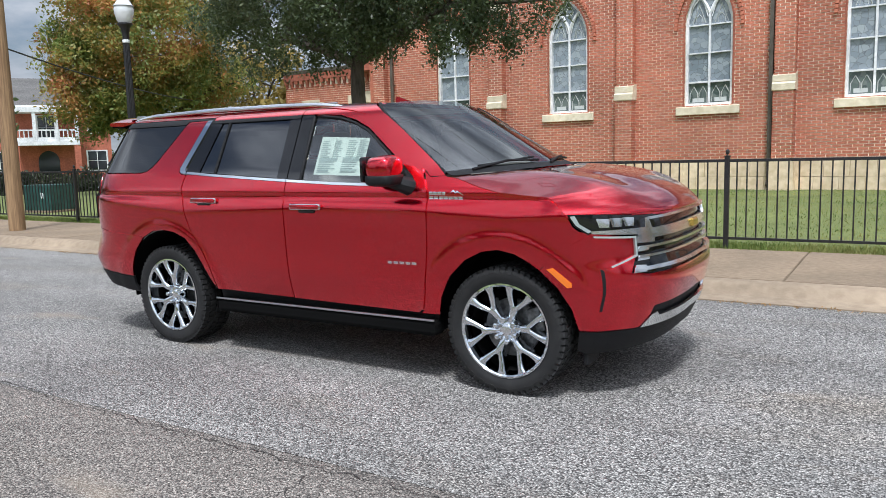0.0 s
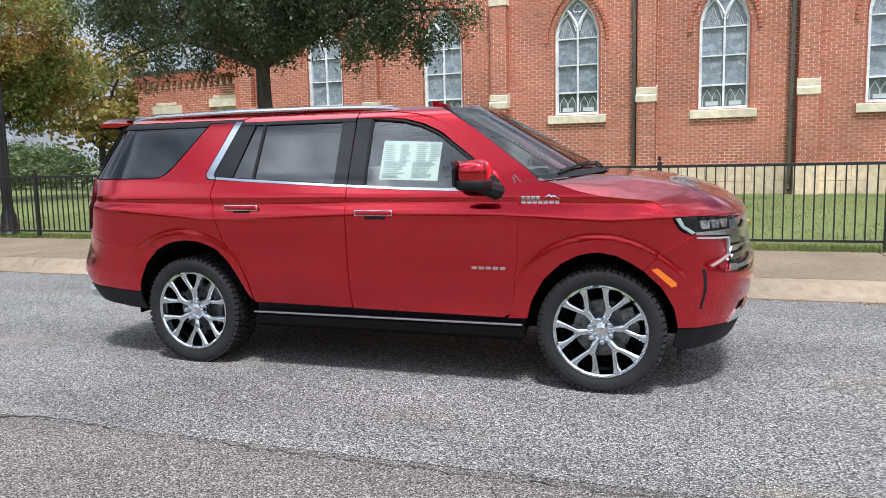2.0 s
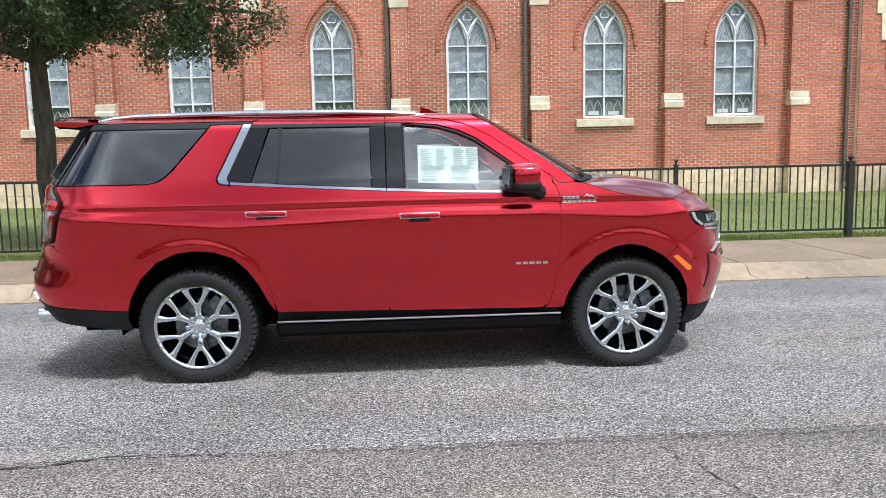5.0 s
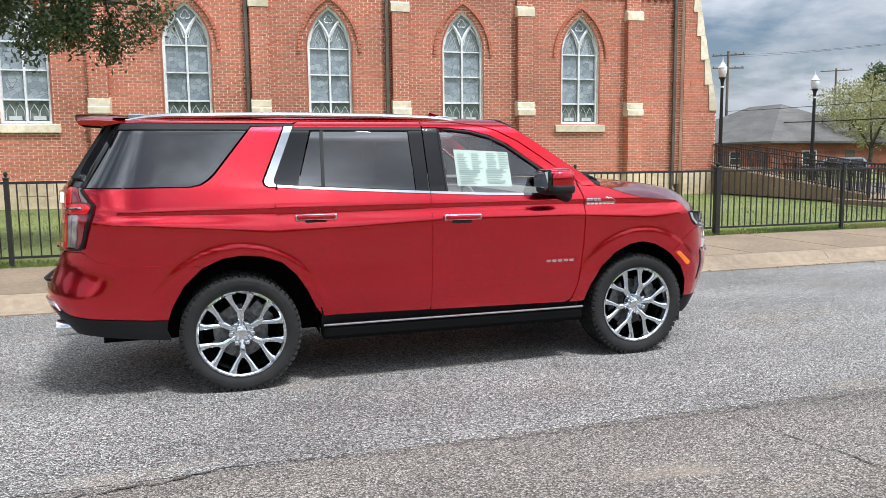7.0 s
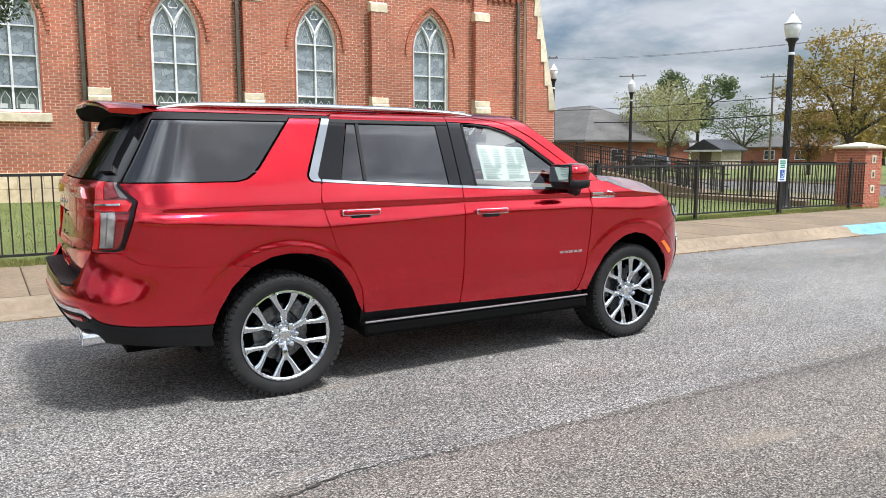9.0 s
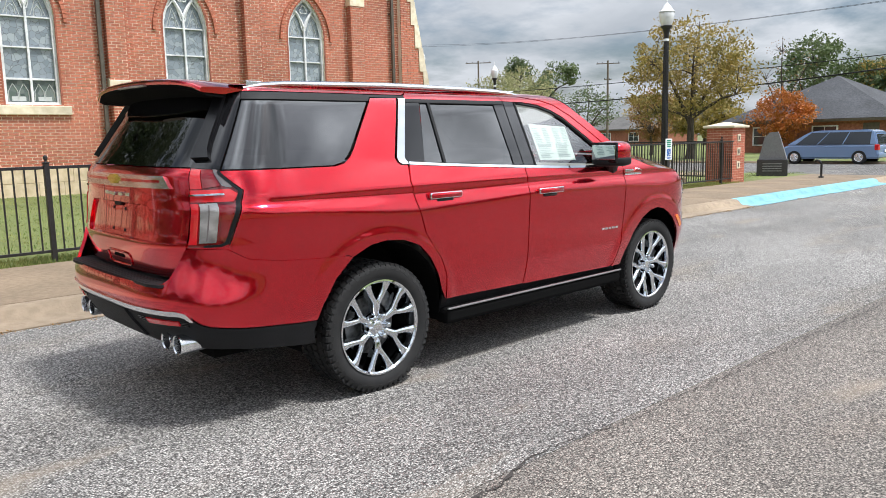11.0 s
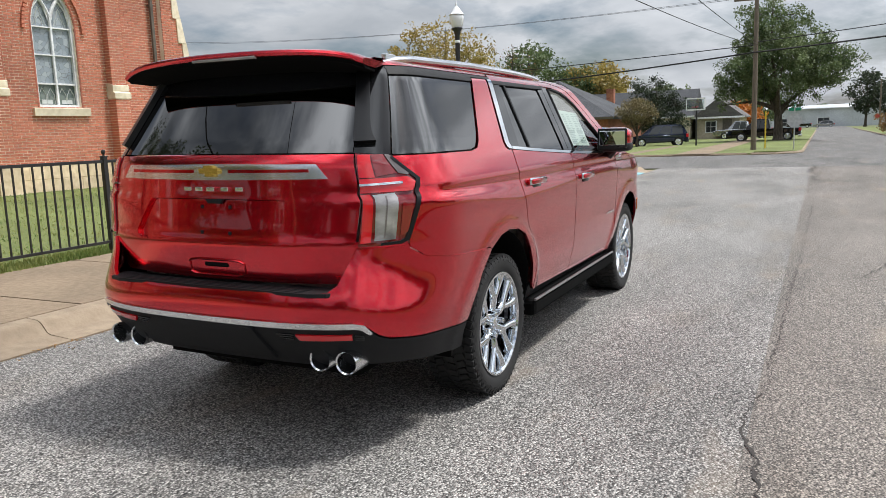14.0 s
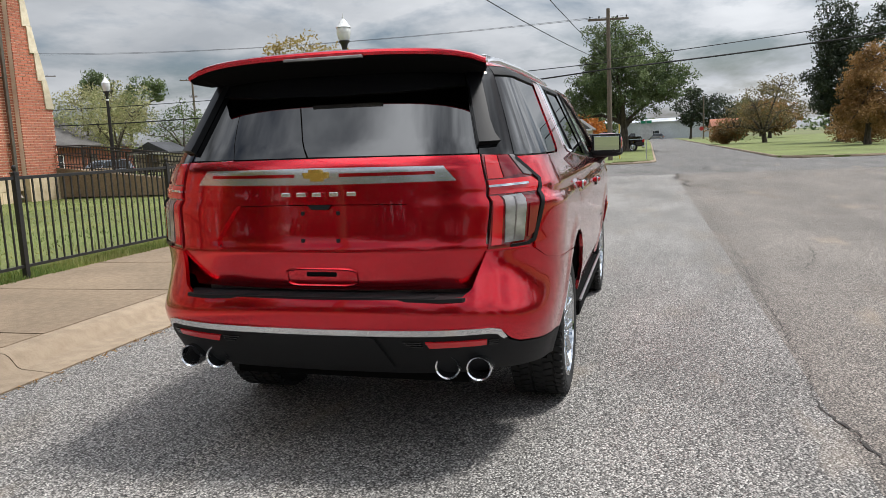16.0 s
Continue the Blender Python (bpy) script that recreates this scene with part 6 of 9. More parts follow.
# running boards
for sg in (-1, 1):
    bm = boxed(-0.985, 1.045, 0.86, 0.992, 0.352, 0.462, 0.03)
    for v in bm.verts:
        v.co.y *= sg
    board = part("running_board", bm, M["dark"], suv, "black running board with a grey edge strip")
    bm = boxed(-0.98, 1.04, 0.982, 1.000, 0.456, 0.470, 0.005)
    for v in bm.verts:
        v.co.y *= sg
    part("edge_strip", bm, M["dull_steel"], board, "dull bright edge strip")
    for u0, u1 in ((2.00, 2.03),):
        bm = boxed(u0, u1, 0.66, 0.84, 0.245, 0.50, 0.006)
        for v in bm.verts:
            v.co.y *= sg
        part("mud_flap", bm, M["black_plastic"], suv)
    # exhaust tips, two a side
    for yy in (0.565, 0.705):
        bm = bmesh.new()
        lathe(bm, [(0.040, -2.35), (0.048, -2.50), (0.053, -2.62), (0.056, -2.705), (0.054, -2.714), (0.048, -2.708), (0.044, -2.66), (0.042, -2.54), (0.0, -2.53)], 28, "x", (0, sg * yy, 0.512))
        tip = part("exhaust_tip", bm, M["satin"], suv, "polished round exhaust tip", smooth=True)
        bm = bmesh.new()
        lathe(bm, [(0.0, -2.58), (0.0425, -2.58)], 20, "x", (0, sg * yy, 0.512))
        part("exhaust_bore", bm, M["dark"], tip)

for o in suv.children_recursive:
    if o.name.split('.')[0] in ('window_glass', 'vent_glass', 'quarter_glass', 'rear_window'):
        o.visible_shadow = False

# wheels
def tyre_mesh():
    bm = bmesh.new()
    R = WHEEL_R
    lathe(bm, [(0.298, 0.10), (0.302, 0.125), (0.325, 0.140), (0.36, 0.146), (0.385, 0.142), (0.398, 0.130), (0.402, 0.10), (0.403, 0.0), (0.402, -0.10), (0.398, -0.13), (0.385, -0.142), (0.34, -0.145), (0.302, -0.125), (0.298, -0.10)], 72, "y")
    for row, (h0, h1, n, off) in enumerate(((0.094, 0.134, 58, 0), (0.040, 0.086, 52, 0.5), (-0.022, 0.022, 52, 0), (-0.086, -0.040, 52, 0.5), (-0.134, -0.094, 58, 0))):
        for k in range(n):
            a = 2 * math.pi * (k + off) / n
            w = 2 * math.pi * R / n * 0.36
            b2 = bmesh.ops.create_cube(bm, size=1, matrix=Matrix.Rotation(-a, 4, "Y") @ Matrix.Translation((R - 0.013, (h0 + h1) / 2, 0)) @ Matrix.Rotation(0.35 if row % 2 else -0.25, 4, "X") @ Matrix.Diagonal((0.024, h1 - h0, w * 2, 1)))
    for k in range(58):
        a = 2 * math.pi * k / 58
        bmesh.ops.create_cube(bm, size=1, matrix=Matrix.Rotation(-a, 4, "Y") @ Matrix.Translation((R - 0.030, 0.137, 0)) @ Matrix.Rotation(-0.30, 4, "Z") @ Matrix.Diagonal((0.034 if k % 2 else 0.022, 0.010, 0.028, 1)))
    return finish("tyre", bm, M["rubber"], True, 30)


def rim_mesh():
    bm = bmesh.new()
    lathe(bm, [(0.298, 0.118), (0.302, 0.130), (0.300, 0.138), (0.290, 0.139), (0.281, 0.130), (0.276, 0.100), (0.272, 0.055)], 64, "y")
    return finish("rim", bm, M["chrome"], True, 30)


def spoke_mesh():
    """One Y: a stout stem from the hub that splits in two towards the rim."""
    bm = bmesh.new()
    def bar(path):
        prev = None
        for r, a, w, h in path:
            c = Vector((r * math.cos(a), 0, r * math.sin(a)))
            d = Vector((-math.sin(a), 0, math.cos(a)))
            ring = [bm.verts.new(c + d * (w * sx) + Vector((0, hh, 0))) for sx, hh in ((-1.0, h - 0.060), (-1.0, h - 0.022), (-0.82, h - 0.008), (-0.45, h - 0.001), (0, h), (0.45, h - 0.001), (0.82, h - 0.008), (1.0, h - 0.022), (1.0, h - 0.060))]
            if prev:
                for k in range(8):
                    bm.faces.new((prev[k], prev[k + 1], ring[k + 1], ring[k]))
            prev = ring
    bar([(0.040, 0, 0.020, 0.092), (0.075, 0, 0.022, 0.104), (0.105, 0, 0.025, 0.112), (0.135, 0, 0.028, 0.116), (0.158, 0, 0.031, 0.117), (0.172, 0, 0.026, 0.114)])
    for sg in (-1, 1):
        bar([(0.128, sg * 0.03, 0.016, 0.112), (0.152, sg * 0.085, 0.0185, 0.1165), (0.182, sg * 0.165, 0.020, 0.120), (0.22, sg * 0.232, 0.021, 0.124), (0.255, sg * 0.262, 0.024, 0.129), (0.276, sg * 0.266, 0.031, 0.132), (0.292, sg * 0.266, 0.038, 0.131)])
    return finish("spoke", bm, M["chrome"], True, 40)


t_me, r_me, s_me = tyre_mesh(), rim_mesh(), spoke_mesh()
bm = bmesh.new()
lathe(bm, [(0.092, 0.05), (0.090, 0.080), (0.082, 0.090), (0.050, 0.094), (0.036, 0.098)], 36, "y")
hub_me = finish("hub", bm, M["chrome"], True)
bm = bmesh.new()
lathe(bm, [(0.038, 0.096), (0.036, 0.108), (0.030, 0.111), (0.0, 0.112)], 28, "y")
cap_me = finish("centre_cap", bm, M["satin"], True)
bm = bmesh.new()
lathe(bm, [(0.017, 0.08), (0.017, 0.118), (0.015, 0.128), (0.008, 0.132), (0.0, 0.132)], 12, "y")
nut_me = finish("wheel_nut", bm, M["chrome"], True)
bm = bmesh.new()
lathe(bm, [(0.0, 0.02), (0.185, 0.02), (0.185, -0.01), (0.0, -0.01)], 40, "y")
disc_me = finish("brake_disc", bm, M["iron"], True)
bm = boxed(-0.235, -0.135, -0.03, 0.055, -0.085, 0.085, 0.02)
caliper_me = finish("caliper", bm, M["iron"], True)
bm = bmesh.new()
lathe(bm, [(0.2735, 0.058), (0.262, 0.03), (0.258, -0.06), (0.0, -0.06)], 40, "y")
drum_me = finish("dark_backing", bm, M["dark"])


def wheel(x, y, flip, turn):
    w = new("wheel")
    w.parent = suv
    w["label"] = "chrome six-spoke wheel with an all-terrain tyre"
    w.matrix_local = pose(x, y, WHEEL_R * 0.978 + 0.034, 0, turn, 0 if flip else 180)
    def sub(name, me, m=None):
        o = new(name, me)
        o.parent = w
        if m is not None:
            o.matrix_local = m
        return o
    sub("tyre", t_me, Matrix.Diagonal((0.978, 1, 0.978, 1)))
    sub("rim", r_me)
    sub("hub", hub_me)
    sub("centre_cap", cap_me)
    sub("brake_disc", disc_me)
    sub("caliper", caliper_me, Matrix.Rotation(0.2, 4, "Y"))
    sub("dark_backing", drum_me)
    for k in range(6):
        sub("spoke", s_me, Matrix.Rotation(math.pi / 3 * k, 4, "Y"))
        a = math.pi / 3 * (k + 0.5)
        sub("wheel_nut", nut_me, Matrix.Translation((0.072 * math.cos(a), 0, 0.072 * math.sin(a))))
    return w


wheel(WHEEL_X, -0.838, False, 8)
wheel(-WHEEL_X, -0.838, False, 31)
for w in (wheel(WHEEL_X, 0.838, True, 15), wheel(-WHEEL_X, 0.838, True, 40)):
    w.location.z -= 0.040

# wheel housings and underbody
for wx in (WHEEL_X, -WHEEL_X):
    for sg in (-1, 1):
        bm = bmesh.new()
        ring = [(wx + 0.54 * math.cos(a), 0.42 + 0.56 * math.sin(a)) for a in [math.pi * (-0.02 + 1.04 * k / 16) for k in range(17)]]
        a0 = [bm.verts.new((x, sg * min(0.985, max(0.64, abs(body(x, max(0.45, z)).y) - 0.035)), z)) for x, z in ring]
        a1 = [bm.verts.new((x, sg * 0.62, z)) for x, z in ring]
        for k in range(16):
            bm.faces.new((a0[k], a0[k + 1], a1[k + 1], a1[k]))
        bm.faces.new(a1)
        part("wheel_housing", bm, M["dark"], suv)
bm = bmesh.new()
box(bm, -2.45, 2.2, -0.60, 0.60, 0.36, 0.52)
box(bm, -0.95, 1.0, -0.88, 0.88, 0.36, 0.50)
box(bm, 1.08, 2.20, -0.60, 0.60, 0.50, 1.12)
box(bm, -2.5, -2.05, -0.80, 0.80, 0.46, 0.60)
part("floor_pan", bm, M["dark"], suv)
bm = bmesh.new()
tube(bm, [(-WHEEL_X, -0.7, 0.40), (-WHEEL_X, 0.7, 0.40)], 0.05, 8)
tube(bm, [(WHEEL_X, -0.7, 0.40), (WHEEL_X, 0.7, 0.40)], 0.04, 8)
part("axle", bm, M["dark"], suv)

# cabin
for sg in (-1, 1):
    bm = boxed(-0.92, 0.93, 0.86, 0.90, 0.54, 1.345, 0.01)
    box(bm, -2.38, -0.92, 0.86, 0.90, 1.06, 1.345)
    for v in bm.verts:
        v.co.y *= sg
    part("door_trim", bm, M["leather"], suv)
part("cabin_floor", boxed(-0.9, 0.95, -0.86, 0.86, 0.52, 0.60), M["dark"], suv)
part("cargo_floor", boxed(-2.4, -0.9, -0.60, 0.60, 0.60, 0.68), M["dark"], suv)
part("cargo_trim", boxed(-2.5, -2.42, -0.70, 0.70, 0.60, 1.40, 0.01), M["leather"], suv)
bm = boxed(-2.25, 0.38, -0.66, 0.66, 1.865, 1.885, 0.004)
part("headliner", bm, M["liner"], suv)
bm = boxed(0.78, 1.20, -0.86, 0.86, 0.90, 1.34, 0.06)
part("dashboard", bm, M["leather"], suv, smooth=True)
for x0, ys in ((0.12, (-0.42, 0.42)), (-0.85, (-0.42, 0.42)), (-1.75, (-0.32, 0.32))):
    for y in ys:
        seat = part("seat", boxed(x0 - 0.10, x0 + 0.42, y - 0.27, y + 0.27, 0.62, 0.92, 0.06), M["leather"], suv, "light grey leather seat", smooth=True)
        bm = boxed(-0.07, 0.07, -0.26, 0.26, 0.0, 0.66, 0.05)
        b = part("seat_back", bm, M["leather"], seat, smooth=True)
        b.location, b.rotation_euler = (x0 - 0.10, y, 0.86), (0, radians(-14), 0)
        bm = boxed(-0.05, 0.05, -0.14, 0.14, 0.70, 0.88, 0.04)
        h = part("headrest", bm, M["leather"], seat, smooth=True)
        h.location, h.rotation_euler = (x0 - 0.12, y, 0.86), (0, radians(-12), 0)
bm = bmesh.new()
tube(bm, [(0.66 - 0.09 * math.sin(a), 0.42 + 0.19 * math.cos(a), 1.18 + 0.17 * math.sin(a)) for a in [2 * math.pi * k / 24 for k in range(25)]], 0.016, 6)
part("steering_wheel", bm, M["leather"], suv, smooth=True)
part("rear_mirror", boxed(0.60, 0.63, -0.13, 0.13, 1.70, 1.77, 0.01), M["black_plastic"], suv)

# price sheet stuck inside the front side window, with its print as plain bars
def glass_in(u, z):
    p = body(u, z)
    return p + body_normal(u, z) * -0.022


sticker = add("window_sticker", panel_mesh("window_sticker", [(0.035, 1.425), (0.462, 1.412), (0.468, 1.668), (0.040, 1.690)], M["paper"], False, surf=glass_in, depth=0.002, gap=0.0, step=0.08), None, "white printed price sheet")
rs = random.Random(4)
for k in range(17):
    z = 1.655 - 0.0135 * k
    for u0 in (0.06, 0.17, 0.29, 0.385) if k < 9 else (0.06, 0.27):
        wd = rs.uniform(0.05, 0.085) if k < 9 else rs.uniform(0.10, 0.17)
        hh = 0.0028 if k not in (9, 10, 15) else 0.006
        add("print_bar", panel_mesh("print_bar", [(u0, z - hh), (u0 + wd, z - hh), (u0 + wd, z + hh), (u0, z + hh)], M["ink"], False, surf=lambda u, zz: glass_in(u, zz) + body_normal(u, zz) * 0.0025, depth=0.0, gap=0.0, step=0.2), sticker)
# the car leans a little with the crown of the road
suv.matrix_world = Matrix.Translation((0, -0.9, 0)) @ Matrix.Rotation(radians(0.75), 4, "X") @ Matrix.Translation((0, 0.9 + 0.035, 0)) @ Matrix.Diagonal((1, 1.034, 1, 1))

# ---- trees ----
def leaf_cloud(rng, centers, radii, per, size, droop=0.0):
    """Leaves as small folded blades scattered about clump centres; returns vertices and faces."""
    c = np.repeat(np.asarray(centers), per, axis=0)
    r = np.repeat(np.asarray(radii), per)
    n = len(c)
    d = rng.normal(size=(n, 3))
    d /= np.linalg.norm(d, axis=1, keepdims=True)
    p = c + d * (r * rng.uniform(0.25, 1.0, n) ** 0.6)[:, None] * np.array([1, 1, 0.75])
    p[:, 2] -= droop * rng.uniform(0, 1, n) ** 2
    a = rng.normal(size=(n, 3))
    a /= np.linalg.norm(a, axis=1, keepdims=True)
    b = np.cross(a, rng.normal(size=(n, 3)))
    b /= np.linalg.norm(b, axis=1, keepdims=True)
    s = size * rng.uniform(0.6, 1.35, n)[:, None]
    v = np.stack([p - a * s, p + b * s * 0.45, p + a * s, p - b * s * 0.45], 1).reshape(-1, 3)
    return v, np.arange(n * 4).reshape(-1, 4)


def tree(label, x, y, trunk_h, trunk_r, blobs, mat, clumps, per, leaf, seed, z0=0.0, bark="bark", clump_r=0.7, droop=0.0, branches=26, name="tree", hollow=0.45, ragged=0.13):
    """A tree: tapered bent trunk, limbs that reach for the clumps, and a crown of many leaves. blobs: (dx, dy, z, rx, ry, rz)."""
    rng = np.random.RandomState(seed)
    t = thing(name, label, "tree", at=pose(x, y, z0))
    centers = []
    vol = np.array([b[3] * b[4] * b[5] for b in blobs])
    pick = rng.choice(len(blobs), clumps, p=vol / vol.sum())
    for k in pick:
        dx, dy, cz, rx, ry, rz = blobs[k]
        d = rng.normal(size=3)
        d /= np.linalg.norm(d)
        m = (hollow + (1 - hollow) * rng.uniform(0, 1) ** 0.5) * rng.uniform(0.95 - ragged, 0.95 + ragged)
        centers.append((dx + d[0] * rx * m, dy + d[1] * ry * m, cz + d[2] * rz * m))
    centers = np.array(centers)
    radii = clump_r * rng.uniform(0.6, 1.35, clumps)
    v, f = leaf_cloud(rng, centers, radii, per, leaf, droop)
    me = bpy.data.meshes.new("crown")
    me.from_pydata(v.tolist(), [], f.tolist())
    me.materials.append(mat)
    crown = new("crown", me)
    crown.parent = t
    bm = bmesh.new()
    lean = rng.normal(0, 0.03, 2)
    top = None
    pts, rad = [], []
    for k in range(7):
        g = k / 6
        pts.append((lean[0] * trunk_h * g + rng.normal(0, 0.02), lean[1] * trunk_h * g + rng.normal(0, 0.02), trunk_h * g - 0.05))
        rad.append(trunk_r * (1.35 if k == 0 else 1.0 - 0.35 * g))
    tube(bm, pts, rad, 9)
    top = Vector(pts[-1])
    # a few stout limbs, set wide apart, and thinner branches that leave them
    ends = [int(np.argmax(centers[:, 2]))]
    while len(ends) < min(7, clumps):
        gapd = np.min(np.linalg.norm(centers[:, None] - centers[ends][None], axis=2), axis=1)
        ends.append(int(np.argmax(gapd)))
    nodes = []
    for k in ends:
        c = Vector(centers[k])
        s = Vector(pts[rng.randint(5, 7)])
        mid = s.lerp(c, 0.5) + Vector((rng.normal(0, 0.2), rng.normal(0, 0.2), 0.12 * (c - s).length))
        line = [s, s.lerp(mid, 0.5) + Vector((0, 0, 0.06)), mid, mid.lerp(c, 0.55), c]
        r0 = trunk_r * rng.uniform(0.42, 0.6)
        tube(bm, line, [r0, r0 * 0.8, r0 * 0.55, r0 * 0.32, r0 * 0.12], 6)
        nodes += [(line[1].lerp(line[2], 0.5), r0 * 0.5), (line[2], r0 * 0.42), (line[2].lerp(line[3], 0.5), r0 * 0.32), (line[3], r0 * 0.25)]
    for k in rng.permutation(clumps)[:branches]:
        c = Vector(centers[k])
        s, r0 = min(nodes, key=lambda q: (q[0] - c).length)
        r0 = min(r0, 0.035 + 0.02 * (c - s).length)
        mid = s.lerp(c, 0.5) + Vector((rng.normal(0, 0.1), rng.normal(0, 0.1), 0.08 * (c - s).length))
        tube(bm, [s, mid, c], [r0, r0 * 0.6, r0 * 0.2], 5)
    part("trunk", bm, M[bark], t, smooth=True)
    return t


# live oak between fence and church
tree("dark green live oak with a low spreading crown on the lawn", -6.4, 8.1, 4.1, 0.20,
     [(-0.2, 0.0, 5.8, 3.5, 3.2, 1.9), (-2.6, 0.4, 4.7, 1.9, 2.0, 1.3), (2.3, -0.2, 4.9, 2.0, 2.0, 1.4), (0.9, -1.6, 4.5, 1.5, 1.2, 0.8), (3.1, 0.5, 4.3, 1.1, 1.2, 0.7), (-1.5, -1.3, 4.4, 1.4, 1.2, 0.7), (0.2, -0.9, 4.1, 1.4, 1.0, 0.5), (-0.6, 0.8, 4.1, 1.4, 1.0, 0.5), (0.0, 0.0, 4.6, 1.2, 1.2, 0.7)],
     M["oak"], 400, 225, 0.046, 21, 0.12, clump_r=0.37, droop=0.45, branches=80, ragged=0.2)
tree("maple turning orange and yellow-green on the church lawn", -25.6, 17.0, 2.6, 0.30,
     [(0.3, 0.4, 6.6, 3.9, 3.9, 3.6), (-0.7, -1.3, 4.7, 2.4, 2.2, 1.9), (1.5, 1.7, 4.8, 2.5, 2.3, 2.0), (0.2, 0.2, 8.8, 2.6, 2.6, 1.8), (-0.9, -0.6, 3.4, 1.9, 1.9, 1.0)],
     M["autumn"], 400, 210, 0.085, 22, 0.12, clump_r=0.8, branches=40)
tree("yellow-green tree standing behind the maple", -31, 30, 3.0, 0.25, [(0, 0, 5.6, 3.8, 3.8, 3.0), (2.5, 2.0, 4.3, 2.6, 2.6, 2.0)], M["yellow_leaf"], 130, 60, 0.20, 23, clump_r=1.0)
# right-hand gardens beyond the crossing street
tree("broad tree with thin yellow-brown leaves beside the gate pier", 38.8, 19.2, 2.6, 0.26, [(0, 0, 5.6, 3.4, 3.6, 3.0), (-1.0, 1.6, 4.2, 2.4, 2.4, 1.9), (0.6, -1.8, 4.6, 2.4, 2.2, 2.0)], M["yellow_leaf"], 300, 40, 0.105, 25, clump_r=0.6, branches=60)
tree("small orange autumn tree before the brick house", 50.6, 18.6, 1.2, 0.10, [(0, 0, 2.8, 1.9, 2.2, 1.9)], M["orange_leaf"], 90, 60, 0.11, 26, clump_r=0.55)
tree("bare grey tree with a few last leaves", 53.4, 19.8, 2.4, 0.14, [(0, 0, 6.0, 1.8, 2.0, 2.6)], M["rust_leaf"], 70, 5, 0.07, 27, clump_r=0.6, branches=70)
tree("tall green tree behind the brick house", 84, 29.5, 4.0, 0.35, [(0, 0, 8.5, 3.6, 3.8, 3.6), (1.0, -5.0, 6.4, 4.0, 4.0, 3.0)], M["green_leaf"], 200, 45, 0.22, 28, clump_r=1.1)
tree("olive-yellow tree behind the brick house", 86, 22, 3.0, 0.3, [(0, 0, 6.4, 3.6, 4.4, 2.8)], M["yellow_leaf"], 120, 45, 0.24, 29, clump_r=1.1)
tree("round brownish ornamental tree on the corner lawn", 53.3, 10.0, 1.1, 0.12, [(0, 0, 2.7, 1.35, 1.4, 1.0)], M["brown_leaf"], 110, 60, 0.07, 30, clump_r=0.42, branches=40)
tree("dark spreading conifer by the long-roofed house", 68.5, 11.3, 3.0, 0.2, [(0, 0, 2.6, 2.2, 2.6, 2.2), (0, 0.4, 5.0, 1.4, 1.8, 1.4)], M["conifer"], 150, 80, 0.10, 31, clump_r=0.6, ragged=0.3, branches=50)
tree("big dense green tree at the street corner", 64, 0.6, 2.6, 0.42, [(0, 0.2, 6.8, 4.0, 3.9, 3.6), (0, 3.0, 5.2, 2.6, 2.3, 2.1), (0, -2.5, 6.0, 2.7, 2.6, 2.4), (0, 1.0, 9.8, 2.4, 2.3, 1.7), (0, -4.3, 6.6, 1.5, 1.4, 1.1)],
     M["green_leaf"], 470, 110, 0.105, 32, clump_r=0.62, branches=60, droop=0.4, ragged=0.24)
tree("yellowing tree beside the side street", 54.8, 49.5, 3.0, 0.22, [(0, 0, 5.4, 3.6, 3.6, 3.2), (1.5, -2, 4.4, 2.6, 2.6, 2.2)], M["pale_leaf"], 220, 24, 0.13, 33, clump_r=0.75, branches=80)
tree("wispy evergreen standing over the garden trees", 69, 55.5, 6.0, 0.25, [(-1.5, 2.5, 9.6, 1.6, 1.8, 1.9), (1, -2.0, 9.0, 2.0, 2.4, 1.4), (0, 0, 6.5, 1.6, 2.0, 2.4)], M["green_leaf"], 110, 45, 0.2, 34, clump_r=0.8)
tree("half-bare tree with thin green leaves", 64, 45.5, 2.4, 0.2, [(0, 0, 4.6, 3.4, 3.6, 2.6)], M["green_leaf"], 150, 16, 0.13, 35, clump_r=0.9, branches=70)
tree("rust-coloured conifer behind the fence", 47.5, 27.2, 2.0, 0.14, [(0, 0, 3.2, 1.7, 1.9, 2.0)], M["rust_leaf"], 90, 36, 0.11, 36, clump_r=0.5, branches=40)
tree("yellow-green tree at the side street", 50, 42.5, 2.6, 0.2, [(0, 0, 5.2, 3.2, 3.4, 2.8)], M["pale_leaf"], 170, 26, 0.12, 37, clump_r=0.75, branches=60)
tree("tall dark evergreen on the corner lawn", 67.5, -17.6, 3.0, 0.35, [(0, 0, 5.4, 3.0, 2.8, 4.0), (0, 0.6, 9.6, 1.9, 1.5, 2.8), (0, -3.4, 8.6, 1.8, 1.6, 3.0)], M["conifer"], 300, 90, 0.13, 38, clump_r=0.8, ragged=0.25)
tree("rust-brown bald cypress on the corner lawn", 53.5, -16.2, 4.0, 0.22, [(0, 0, 2.4, 2.3, 2.4, 1.3), (0, 0, 4.2, 1.7, 1.8, 1.5), (0, 0, 6.0, 0.9, 1.0, 1.4)], M["rust_leaf"], 230, 80, 0.10, 39, clump_r=0.55, branches=50, ragged=0.25)
tree("sprawling half-bare tree on the far lawn", 79, -13.0, 1.2, 0.30, [(0, -0.5, 3.6, 3.0, 3.8, 2.5), (0, 2.2, 2.2, 2.4, 2.4, 1.5), (0, -1.5, 5.6, 1.8, 1.8, 1.4)], M["brown_leaf"], 300, 18, 0.12, 40, clump_r=0.8, branches=110)
